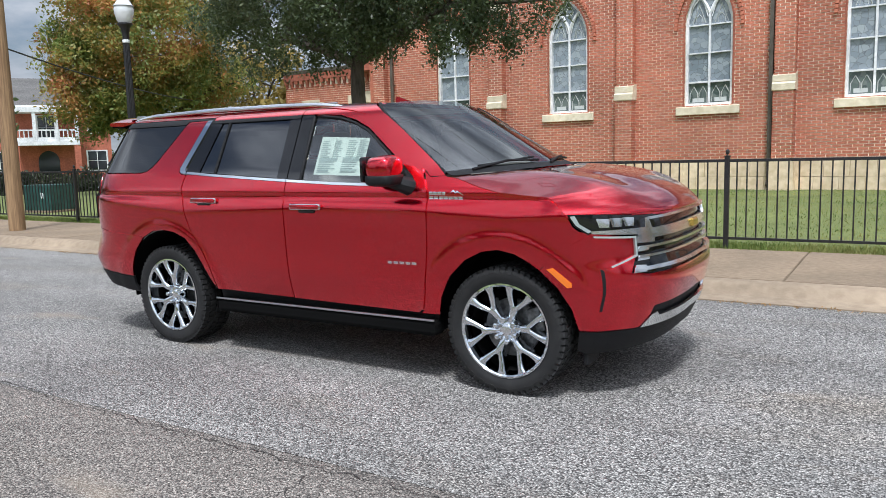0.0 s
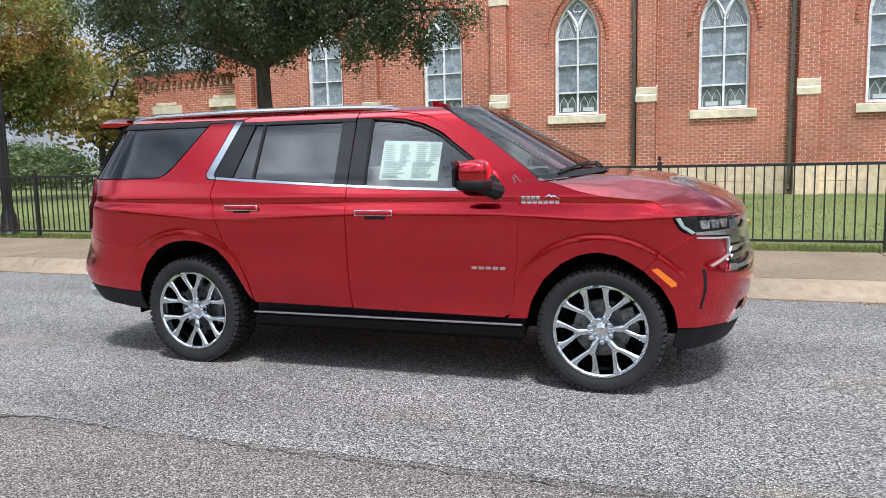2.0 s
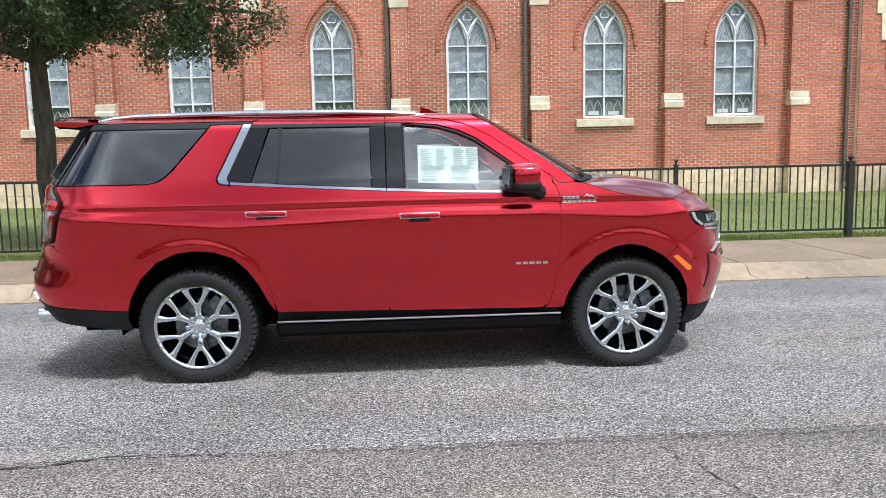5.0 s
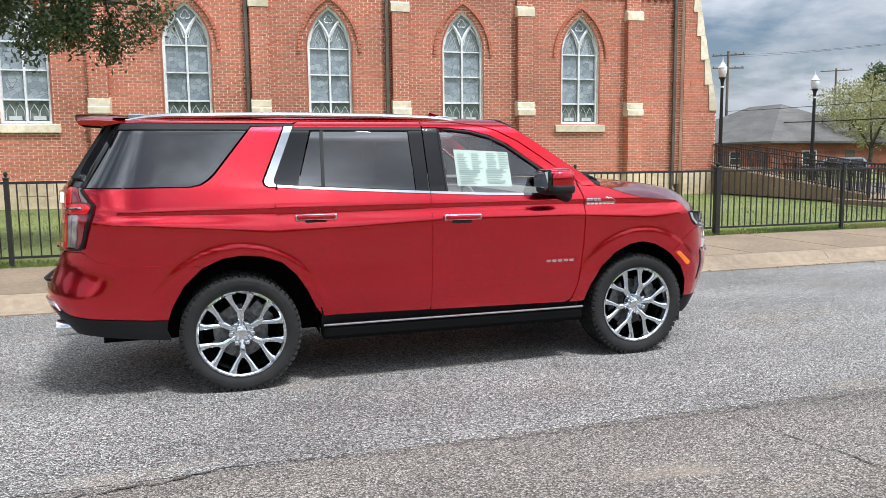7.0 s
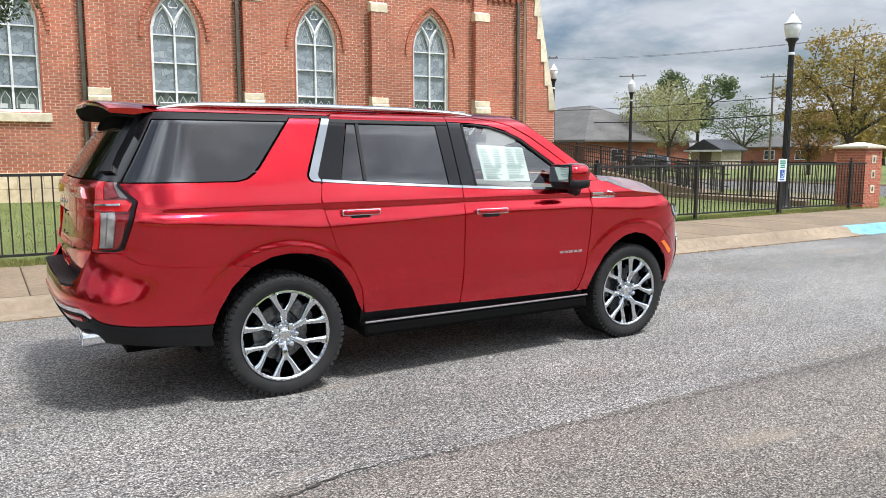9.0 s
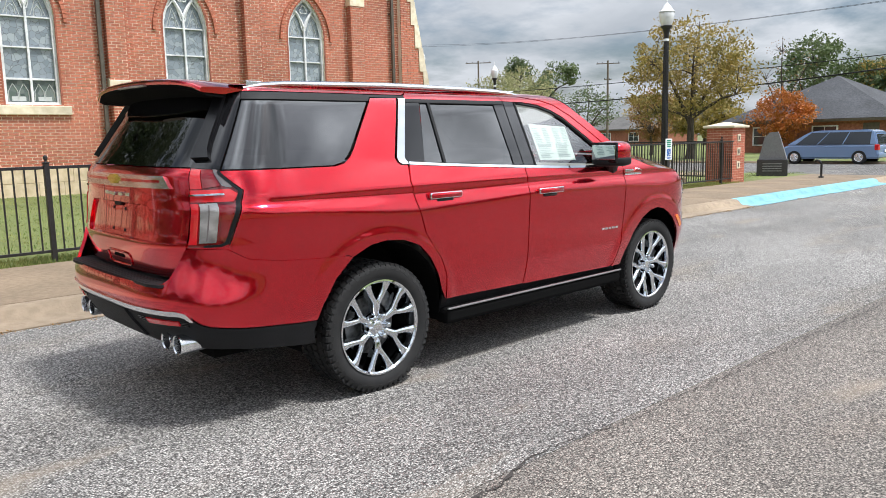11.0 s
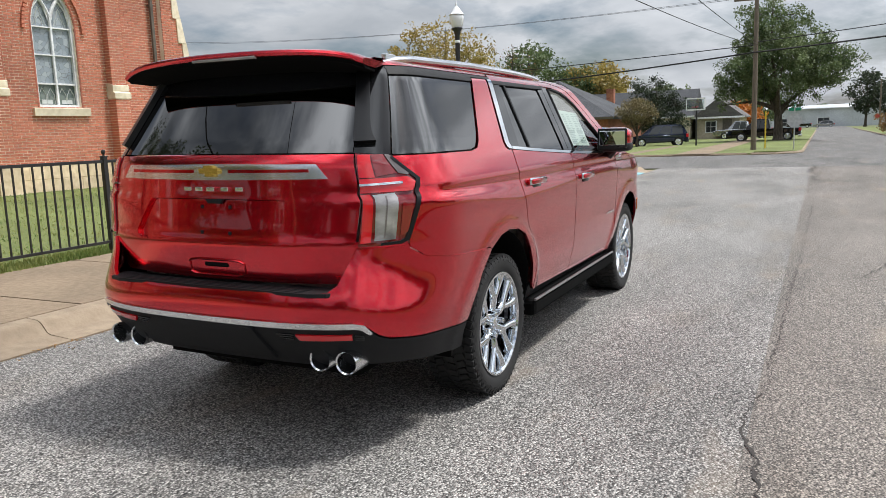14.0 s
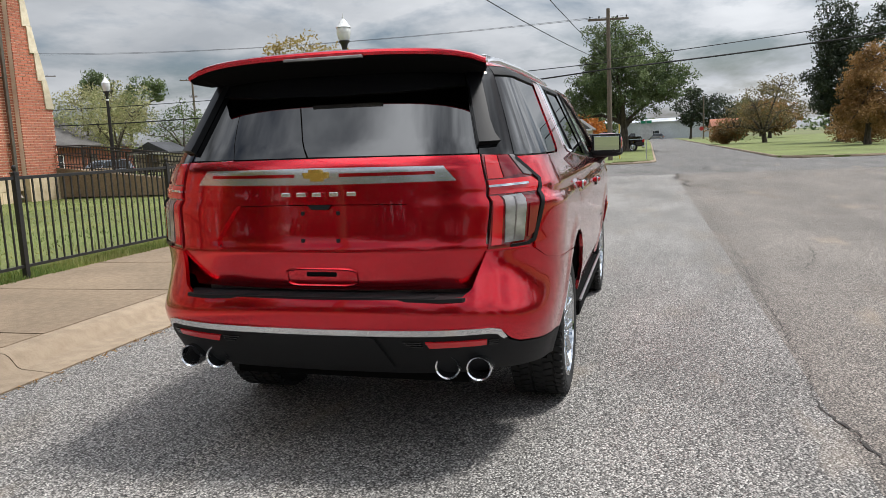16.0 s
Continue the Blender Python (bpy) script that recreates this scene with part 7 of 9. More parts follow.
tree("low dark shrub beside the far lawn", 80.5, -9.4, 0.4, 0.10, [(0, 0, 1.4, 1.6, 2.0, 1.2)], M["rust_leaf"], 110, 40, 0.12, 41, clump_r=0.5, branches=20, name="shrub")
tree("clipped green bush beside the street", 108, -12.2, 0.3, 0.10, [(0, 0, 0.9, 1.6, 2.2, 0.9)], M["green_leaf"], 70, 50, 0.16, 42, clump_r=0.5, name="bush")
tree("reddish bushes under the cypress", 60, -17.5, 0.4, 0.10, [(0, 0, 1.1, 1.6, 2.6, 0.9)], M["rust_leaf"], 90, 45, 0.12, 43, clump_r=0.5, name="bush")
for k, (fx, fy, h, rr, mm, lab) in enumerate(((184, -11.0, 12.5, 3.4, "conifer", "distant dark conifer by the street"), (186, -17.0, 10.0, 4.5, "conifer", "distant dark round tree by the street"), (190, -24.0, 9.0, 5.0, "green_leaf", "distant green tree row by the street"),
                                          (150, -22.0, 6.5, 4.5, "yellow_leaf", "distant olive tree by the street"), (118, -19.0, 6.0, 3.8, "rust_leaf", "distant brown tree by the street"), (130, 22.0, 9.0, 5.0, "green_leaf", "distant green tree behind the houses"),
                                          (140, 40.0, 9.0, 6.0, "green_leaf", "distant green tree behind the houses"), (120, 70.0, 9.0, 6.0, "yellow_leaf", "distant yellow tree behind the houses"), (100, 95.0, 9.0, 6.0, "green_leaf", "distant green tree behind the houses"),
                                          (108, 8.0, 4.2, 2.6, "orange_leaf", "distant orange tree by the driveway"), (150, 8.0, 8.0, 5.0, "green_leaf", "distant green tree by the driveway"), (95, 48.0, 7.0, 5.0, "yellow_leaf", "distant yellow tree behind the gardens"))):
    tree(lab, fx, fy, h * 0.35, 0.3, [(0, 0, h * 0.58, rr, rr, h * 0.40)], M[mm], 110, 34, 0.30, 60 + k, clump_r=1.3, branches=8)
for k, (bx2, by2, bh) in enumerate(((-38, 32, 2.6), (-45, 37, 3.0), (-52, 44, 3.4), (-31, 36, 2.6), (-60, 36, 3.6), (-66, 52, 4.0))):
    tree("dark green garden shrubs behind the church lawn", bx2, by2, 0.5, 0.12, [(0, 0, bh * 0.5, 3.6, 3.6, bh * 0.5)], M["green_leaf"], 90, 40, 0.16, 130 + k, clump_r=0.8, branches=8, name="shrub")
# dirt and leaf bits swept against the gutter
rng_d = np.random.RandomState(12)
n_bits = 420
cd = np.stack([rng_d.uniform(-9, 16, n_bits), 2.70 - np.abs(rng_d.normal(0, 0.05, n_bits)), np.full(n_bits, 0.012)], 1)
v, f = leaf_cloud(rng_d, cd, np.full(n_bits, 0.03), 3, 0.016)
v[:, 2] = np.clip(v[:, 2], 0.003, 0.03)
me = bpy.data.meshes.new("gutter_litter")
me.from_pydata(v.tolist(), [], f.tolist())
me.materials.append(M["rust_leaf"])
tagged(new("gutter_litter", me), "brown leaf bits and dirt along the gutter", "litter", kind="stuff")
# woods on the horizon all round
rng_w = np.random.RandomState(77)
angles = rng_w.uniform(0, 2 * math.pi, 620)
reach = rng_w.uniform(330, 430, 620)
cw = np.stack([reach * np.cos(angles), reach * np.sin(angles), rng_w.uniform(0.5, 6.0, 620)], 1)
v, f = leaf_cloud(rng_w, cw, rng_w.uniform(3.0, 6.5, 620), 34, 1.1)
me = bpy.data.meshes.new("far_woods")
me.from_pydata(v.tolist(), [], f.tolist())
me.materials.append(M["green_leaf"])
tagged(new("far_woods", me), "distant line of green woods on the horizon", "woods", kind="stuff")
# garden trees across the road, out of view, which the car's glass mirrors
for k, (fx, fy, h, rr, mm) in enumerate(((-4, -36, 5.5, 3.6, "green_leaf"), (9, -40, 6.0, 4.0, "green_leaf"), (22, -34, 5.5, 3.4, "yellow_leaf"), (-18, -34, 6.0, 3.8, "green_leaf"), (-30, -7.5, 9.5, 4.2, "green_leaf"), (-36, 6, 9.0, 5.0, "oak"), (34, -34, 8.0, 5.0, "green_leaf"),
                                          # unseen fill, added so the paint mirrors one unbroken tree line
                                          (-12, -39, 5.0, 4.4, "yellow_leaf"), (2.5, -43, 6.5, 4.6, "green_leaf"), (15.5, -37, 4.8, 4.2, "green_leaf"), (28, -39, 6.2, 4.6, "green_leaf"), (-25, -27, 4.6, 4.4, "green_leaf"), (-33, -17, 5.4, 4.8, "yellow_leaf"), (-37, -2, 6.0, 4.4, "green_leaf"), (-40, 14, 6.4, 4.8, "green_leaf"))):
    tree("leafy unseen garden tree across the road, mirrored by the car", fx, fy, h * 0.34, 0.25, [(0, 0, h * 0.6, rr, rr, h * 0.38)], M[mm], 120, 40, 0.26, 90 + k, clump_r=1.1, branches=14)


# ---- street lamps, poles, wires, signs ----
def street_lamp(x, y, z0=0.12):
    s = thing("street_lamp", "black fluted street lamp with a clear acorn globe", "street lamp", "street lamps", pose(x, y, z0))
    bm = bmesh.new()
    lathe(bm, [(0.0, 0.0), (0.20, 0.0), (0.20, 0.06), (0.17, 0.10), (0.15, 0.42), (0.12, 0.50), (0.105, 0.62)], 16)
    part("base", bm, M["black_iron"], s, smooth=True)
    bm = bmesh.new()
    n = 16
    prof = [(0.60, 0.100), (2.4, 0.088), (4.20, 0.068)]
    rings = []
    for z, r in prof:
        rings.append([bm.verts.new(((r * (1.0 if k % 2 else 0.88)) * math.cos(2 * math.pi * k / (2 * n)), (r * (1.0 if k % 2 else 0.88)) * math.sin(2 * math.pi * k / (2 * n)), z)) for k in range(2 * n)])
    for r0, r1 in zip(rings, rings[1:]):
        for k in range(2 * n):
            bm.faces.new((r0[k], r0[(k + 1) % (2 * n)], r1[(k + 1) % (2 * n)], r1[k]))
    part("pole", bm, M["black_iron"], s)
    bm = bmesh.new()
    lathe(bm, [(0.072, 4.10), (0.080, 4.11), (0.080, 4.16), (0.072, 4.17)], 20)
    part("ring", bm, M["sign_white"], s, "pale band")
    bm = bmesh.new()
    lathe(bm, [(0.07, 4.17), (0.075, 4.30), (0.10, 4.42), (0.135, 4.47), (0.165, 4.50), (0.165, 4.53), (0.0, 4.53)], 20)
    part("collar", bm, M["black_iron"], s, smooth=True)
    bm = bmesh.new()
    lathe(bm, [(0.13, 4.53), (0.17, 4.60), (0.205, 4.74), (0.215, 4.84), (0.20, 4.90)], 24)
    part("globe", bm, M["globe"], s, "ribbed clear globe", smooth=True)
    bm = bmesh.new()
    lathe(bm, [(0.225, 4.90), (0.225, 4.915), (0.19, 4.95), (0.14, 5.02), (0.12, 5.06), (0.085, 5.10), (0.05, 5.14), (0.022, 5.17), (0.03, 5.20), (0.012, 5.24), (0.008, 5.33), (0.0, 5.34)], 24)
    part("cap", bm, M["globe"], s, "pale domed cap with a finial", smooth=True)
    return s


for lx, ly, tall in ((-11.6, 6.28, 1.0), (15.55, 7.2, 1.0), (28.4, 25.8, 1.12), (22.6, 25.6, 1.18)):
    street_lamp(lx, ly, 0.12 if lx < 23 else -0.04).scale.z = tall


def utility_pole(x, y, h, r, mat, arms, label, lean=(0.0, 0.0)):
    p = thing("utility_pole", label, "utility pole", "", pose(x, y, 0, lean[0], lean[1], 0))
    bm = bmesh.new()
    tube(bm, [(0, 0, -0.2), (0, 0, h * 0.5), (0, 0, h)], [r, r * 0.86, r * 0.68], 12)
    part("post", bm, M[mat], p, smooth=True)
    for z, half, ang in arms:
        c, s = math.cos(radians(ang)), math.sin(radians(ang))
        bm = boxed(-half, half, -0.05, 0.05, z - 0.06, z + 0.06, 0.008)
        bmesh.ops.rotate(bm, verts=bm.verts, cent=(0, 0, 0), matrix=Matrix.Rotation(radians(ang), 3, "Z"))
        arm = part("crossarm", bm, M["grey_wood"], p)
        for q in (-0.9, -0.45, 0.45, 0.9):
            bm = bmesh.new()
            lathe(bm, [(0.0, z + 0.06), (0.02, z + 0.06), (0.02, z + 0.10), (0.045, z + 0.12), (0.045, z + 0.19), (0.0, z + 0.21)], 8, "z", (q * half * c, q * half * s, 0))
            part("insulator", bm, M["black_plastic"], arm)
    return p


utility_pole(-12.6, 3.98, 9.6, 0.165, "pole_wood", [(8.9, 1.1, 90)], "stout tan wooden utility pole standing in the pavement")
utility_pole(40.0, 0.75, 8.75, 0.15, "grey_wood", [(8.15, 1.15, 100)], "weathered wooden utility pole with a crossarm at the corner", (0.0, 0.0))
utility_pole(50.3, 61.0, 12.4, 0.17, "grey_wood", [(12.0, 1.6, -40), (10.7, 1.6, -20)], "weathered utility pole with two crossarms")
utility_pole(79.5, 76.5, 13.2, 0.18, "grey_wood", [(12.9, 1.9, -45)], "weathered utility pole with one crossarm")
utility_pole(86.5, 58.2, 12.0, 0.18, "grey_wood", [(11.6, 1.6, -55), (9.4, 0.5, -55)], "weathered utility pole carrying a transformer")
utility_pole(155, -12.0, 8.6, 0.16, "grey_wood", [], "distant bare wooden pole beside the street")
utility_pole(40.0, -38.0, 10.0, 0.15, "grey_wood", [(8.9, 1.15, 100)], "weathered wooden utility pole along the side street")


def wire(a, b, sag, r, label="thin black overhead line between poles"):
    bm = bmesh.new()
    a, b = Vector(a), Vector(b)
    tube(bm, [a.lerp(b, k / 20) - Vector((0, 0, sag * 4 * (k / 20) * (1 - k / 20))) for k in range(21)], r, 5)
    w = new("overhead_line", finish("overhead_line", bm, M["wire"]))
    return tagged(w, label, "cable", "overhead lines")


wire((39.9, 0.75, 5.35), (40.0, -38, 9.0), 0.5, 0.045, "thick black overhead cable along the side street")
wire((39.9, 0.75, 5.35), (50.2, 61, 5.2), 1.0, 0.045, "thick black overhead cable along the side street")
wire((40.1, 0.75, 5.9), (40.0, -38, 9.7), 0.4, 0.024)
wire((40.1, 0.75, 5.75), (50.2, 61, 6.3), 0.5, 0.026)
wire((39.9, 1.6, 8.3), (50.0, 60.2, 11.9), 0.9, 0.010)
wire((40.1, -0.1, 8.3), (50.6, 61.8, 11.9), 0.9, 0.010)
wire((39.9, 0.85, 5.75), (-12.5, 4.9, 6.0), 0.55, 0.014)
wire((39.9, 0.65, 5.75), (-12.5, 3.3, 7.6), 0.45, 0.014)
wire((-12.6, 3.98, 4.0), (-30, 28.0, 5.0), 0.5, 0.018)

# parking sign on a fence post
sign = thing("parking_sign", "white reserved-parking sign with a blue wheelchair square on a post", "sign", at=pose(13.41, FENCE_Y - 0.05, 0))
part("panel", boxed(-0.16, 0.16, -0.008, 0.0, 0.94, 1.48, 0.002), M["sign_white"], sign)
part("blue_square", boxed(-0.085, 0.085, -0.012, -0.008, 1.03, 1.22), M["sign_blue"], sign)
bm = bmesh.new()
tube(bm, [(0.05 * math.cos(a) - 0.005, -0.014, 1.10 + 0.045 * math.sin(a)) for a in [math.radians(q) for q in range(-200, 61, 20)]], 0.008, 5)
tube(bm, [(-0.02, -0.014, 1.20), (-0.015, -0.014, 1.13), (0.035, -0.014, 1.125), (0.06, -0.014, 1.06)], 0.009, 5)
part("wheelchair_mark", bm, M["sign_white"], sign)
for z, hw in ((1.43, 0.10), (1.38, 0.11), (1.33, 0.08), (1.28, 0.09), (0.985, 0.09)):
    part("letter_bar", boxed(-hw, hw, -0.012, -0.008, z - 0.016, z + 0.016), M["sign_green"] if z > 1.1 else M["sign_blue"], sign)
part("post", boxed(-0.05, 0.05, 0.0, 0.02, 0.14, 1.46, 0.003), M["black_iron"], sign)

# brick gate pier with a stone cap and three plaques
pier = thing("gate_pier", "square red brick gate pier with a pale stone cap", "pier", at=pose(17.5, 6.3, 0.12))
PH, PW = 1.62, 0.40
part("mortar_core", boxed(-PW + 0.01, PW - 0.01, -PW + 0.01, PW - 0.01, 0, PH), M["mortar"], pier)
pier_bricks = []
for row in range(22):
    z = row * 0.0735
    for side in range(4):
        off = 0.11 if (row + side) % 2 else 0.0
        q = -PW - off
        while q < PW - 0.03:
            a, b = max(q, -PW), min(q + 0.208, PW)
            if b - a > 0.03:
                pier_bricks.append((side, a, b, z))
            q += 0.22
brick_cache = {}
for side, a, b, z in pier_bricks:
    key = round(b - a, 3)
    if key not in brick_cache:
        brick_cache[key] = finish("brick", boxed(0, key, -0.004, 0.06, 0, 0.0635, 0.0), M["brick_piece"])
    ob = new("brick", brick_cache[key])
    ob.parent = pier
    ob.matrix_local = Matrix.Rotation(math.pi / 2 * side, 4, "Z") @ Matrix.Translation((a, -PW, z + 0.005))
bm = boxed(-PW - 0.09, PW + 0.09, -PW - 0.09, PW + 0.09, PH, PH + 0.07, 0.015)
part("cap_stone", bm, M["stone"], pier)
bm = bmesh.new()
base = [bm.verts.new((sx * (PW + 0.05), sy * (PW + 0.05), PH + 0.07)) for sx, sy in ((-1, -1), (1, -1), (1, 1), (-1, 1))]
tip = [bm.verts.new((sx * 0.08, sy * 0.08, PH + 0.17)) for sx, sy in ((-1, -1), (1, -1), (1, 1), (-1, 1))]
for k in range(4):
    bm.faces.new((base[k], base[(k + 1) % 4], tip[(k + 1) % 4], tip[k]))
bm.faces.new(tip)
part("cap_stone", bm, M["stone"], pier)
for z in (0.42, 0.82, 1.22):
    pl = part("plaque", boxed(-0.10, 0.10, -PW - 0.016, -PW - 0.002, z, z + 0.22, 0.004), M["stone"], pier, "small cream plaque")
    part("plaque_mark", boxed(-0.04, 0.04, -PW - 0.02, -PW - 0.015, z + 0.05, z + 0.17, 0.002), M["spout"], pl)
bm = bmesh.new()
f_end = thing("fence", "black iron picket fence end bay against the brick pier", "fence", "fence panels", pose(16.38, FENCE_Y, 0))
for nm, z0, z1 in (("rail", 1.325, 1.365), ("rail", 0.262, 0.298)):
    part(nm, boxed(0.03, 0.72, -0.018, 0.018, z0, z1, 0.003), M["black_iron"], f_end)
for k in range(1, 6):
    part("picket", boxed(0.128 * k - 0.009, 0.128 * k + 0.009, -0.009, 0.009, 0.262, 1.33), M["black_iron"], f_end)
# return fence running back from the pier toward the church ramp
for k in range(3):
    f2 = thing("fence", "black iron picket fence running back from the brick pier", "fence", "fence panels", pose(17.75, 6.9 + 2.97 * k, 0, 0, 0, 90))
    for me, nm in ((fm[0], "rail"), (fm[1], "rail"), (fm[3], "post")):
        ob = new(nm, me)
        ob.parent = f2
    for q in range(1, 23):
        ob = new("picket", fm[2])
        ob.parent, ob.location = f2, (2.97 * q / 23, 0, 0)

# granite monument and standpipe
mon = thing("monument", "dark granite slab monument on a polished base", "monument", at=pose(21.5, 6.6, 0.12, 0, 0, 20))
part("plinth", boxed(-0.30, 0.30, -0.48, 0.48, 0, 0.56, 0.015), M["granite"], mon)
bm = bmesh.new()
prism(bm, [(-0.16, -0.44, 0.56), (-0.16, 0.44, 0.56), (-0.16, 0.27, 1.30), (-0.16, 0.12, 1.46), (-0.16, -0.14, 1.48), (-0.16, -0.22, 1.28)], (0.32, 0, 0))
part("slab", bm, M["granite_rough"], mon)
for z in (0.42, 0.34, 0.26, 0.18):
    part("letter_bar", boxed(-0.306, -0.30, -0.30, 0.30, z - 0.018, z + 0.012), M["granite_rough"], mon)
pipe = thing("standpipe", "short bent black standpipe in the pavement", "pipe", at=pose(20.4, 4.6, 0.14))
bm = bmesh.new()
tube(bm, [(0, 0, 0), (0, 0, 0.42), (0, 0.05, 0.52), (0, 0.14, 0.56), (0, 0.2, 0.52)], 0.035, 8)
part("riser", bm, M["black_iron"], pipe, smooth=True)
part("flange", boxed(-0.06, 0.06, -0.06, 0.06, 0.0, 0.06, 0.01), M["black_iron"], pipe)

# utility box
ub = thing("utility_box", "dark green metal utility box on the lawn", "utility box", at=pose(-18.4, 8.3, 0.12, 0, 0, 8))
part("cabinet", boxed(-0.55, 0.55, -0.45, 0.45, 0.06, 0.82, 0.03), M["green_box"], ub)
part("plinth", boxed(-0.62, 0.62, -0.52, 0.52, -0.02, 0.06, 0.01), M["concrete"], ub)
part("decal", boxed(0.16, 0.26, -0.456, -0.448, 0.42, 0.58), M["sign_white"], ub)

# stop sign seen from behind, with street name plates
st = thing("stop_sign", "grey back of an eight-sided stop sign under green street plates", "sign", at=pose(39.2, -1.3, 0))
bm = bmesh.new()
tube(bm, [(0, 0, 0), (0, 0, 2.35)], 0.03, 8)
part("post", bm, M["sign_back"], st)
bm = bmesh.new()
prism(bm, [(-0.03, 0.40 * math.cos(math.pi / 8 + math.pi / 4 * k), 1.62 + 0.40 * math.sin(math.pi / 8 + math.pi / 4 * k)) for k in range(8)], (-0.006, 0, 0))
part("plate", bm, M["sign_back"], st)
bm = bmesh.new()
prism(bm, [(0.034, 0.40 * math.cos(math.pi / 8 + math.pi / 4 * k), 1.62 + 0.40 * math.sin(math.pi / 8 + math.pi / 4 * k)) for k in range(8)], (-0.006, 0, 0))
part("face", bm, M["sign_red"], st)
part("name_plate", boxed(-0.02, 0.02, -0.30, 0.30, 2.12, 2.28, 0.004), M["sign_green"], st)
part("name_plate", boxed(-0.30, 0.30, -0.02, 0.02, 2.29, 2.45, 0.004), M["sign_green"], st)
guy = thing("guy_guard", "yellow plastic guard on a pole's guy wire", "guard", at=pose(42.4, 0.3, 0, 0, -4, 0))
bm = bmesh.new()
tube(bm, [(0, 0, 0), (0, 0, 2.2)], 0.04, 8)
part("sleeve", bm, M["yellow"], guy)
bm = bmesh.new()
tube(bm, [(0, 0, 2.2), (-1.9, 0.4, 7.6)], 0.012, 5)
part("wire", bm, M["wire"], guy)
fs = thing("stop_sign", "small red stop sign far down the street", "sign", at=pose(150, -11.3, 0))
bm = bmesh.new()
tube(bm, [(0, 0, 0), (0, 0, 2.0)], 0.04, 6)
part("post", bm, M["sign_back"], fs)
bm = bmesh.new()
prism(bm, [(-0.05, 0.42 * math.cos(math.pi / 8 + math.pi / 4 * k), 2.1 + 0.42 * math.sin(math.pi / 8 + math.pi / 4 * k)) for k in range(8)], (-0.01, 0, 0))
part("face", bm, M["sign_red"], fs)
hoop = thing("basketball_hoop", "clear-board basketball hoop on a black pole in the yard", "basketball hoop", at=pose(52.9, 5.6, 0.0))
bm = bmesh.new()
tube(bm, [(0, 0, 0), (0, 0, 2.6), (-0.4, 0, 3.0)], 0.06, 8)
part("pole", bm, M["black_iron"], hoop)
part("backboard", boxed(-0.46, -0.43, -0.55, 0.55, 2.72, 3.40, 0.004), M["clear"], hoop)
for a, b in (((-0.50, -0.66, 2.62), (-0.50, 0.66, 2.70)), ((-0.50, -0.66, 3.42), (-0.50, 0.66, 3.50))):
    part("board_frame", boxed(a[0] - 0.02, b[0] + 0.05, a[1], b[1], a[2], b[2]), M["sign_white"], hoop)
for q in (-0.64, 0.64):
    part("board_frame", boxed(-0.52, -0.45, q - 0.03, q + 0.03, 2.62, 3.5), M["sign_white"], hoop)
bm = bmesh.new()
tube(bm, [(-0.75 + 0.23 * math.cos(a), 0.23 * math.sin(a), 2.85) for a in [2 * math.pi * k / 16 for k in range(17)]], 0.018, 5)
part("ring", bm, M["sign_red"], hoop)

# ---- lawns beyond the crossing street ----
def lawn_piece(name, x0, x1, y0, y1, label):
    bm = boxed(x0, x1, y0, y1, -0.05, 0.09)
    bmesh.ops.bevel(bm, geom=[e for e in bm.edges if abs(e.verts[0].co.x - e.verts[1].co.x) < 1e-4 and abs(e.verts[0].co.y - e.verts[1].co.y) < 1e-4], offset=2.2, segments=8, affect="EDGES")
    return structure(name, bm, M["grass"], label, "lawn")


def kerb_edge(name, pts, label):
    bm = bmesh.new()
    tube(bm, pts, 0.09, 6, flat=1.0)
    return structure(name, bm, M["kerb"], label, "kerb")


lawn_piece("lawn_house", 35.0, 140, -1.7, 60, "patchy green house lawn beyond the side street")
lawn_piece("lawn_south", 34.5, 160, -70, -7.9, "bright green corner lawn beyond the side street")
lawn_piece("lawn_near", -60, 21.5, -70, -9.3, "green lawn along the near side of the road")
kerb_edge("kerb_corner", [(35.0, 60, 0.03), (35.0, 1.0, 0.03), (35.3, -0.6, 0.03), (36.2, -1.5, 0.03), (37.4, -1.75, 0.03), (140, -1.75, 0.03)], "pale concrete kerb round the corner lawn")
kerb_edge("kerb_corner_south", [(34.5, -70, 0.03), (34.5, -11.0, 0.03), (35.2, -8.8, 0.03), (37.2, -7.9, 0.03), (150, -7.9, 0.03)], "pale concrete kerb round the south lawn")
sheet("driveway", 34.9, 72, 2.4, 4.2, 0.096, M["concrete"], "pale concrete driveway across the house lawn", "driveway")
sheet("garden_path", 37, 52, 6.6, 7.4, 0.096, M["concrete"], "narrow concrete garden path", "path")


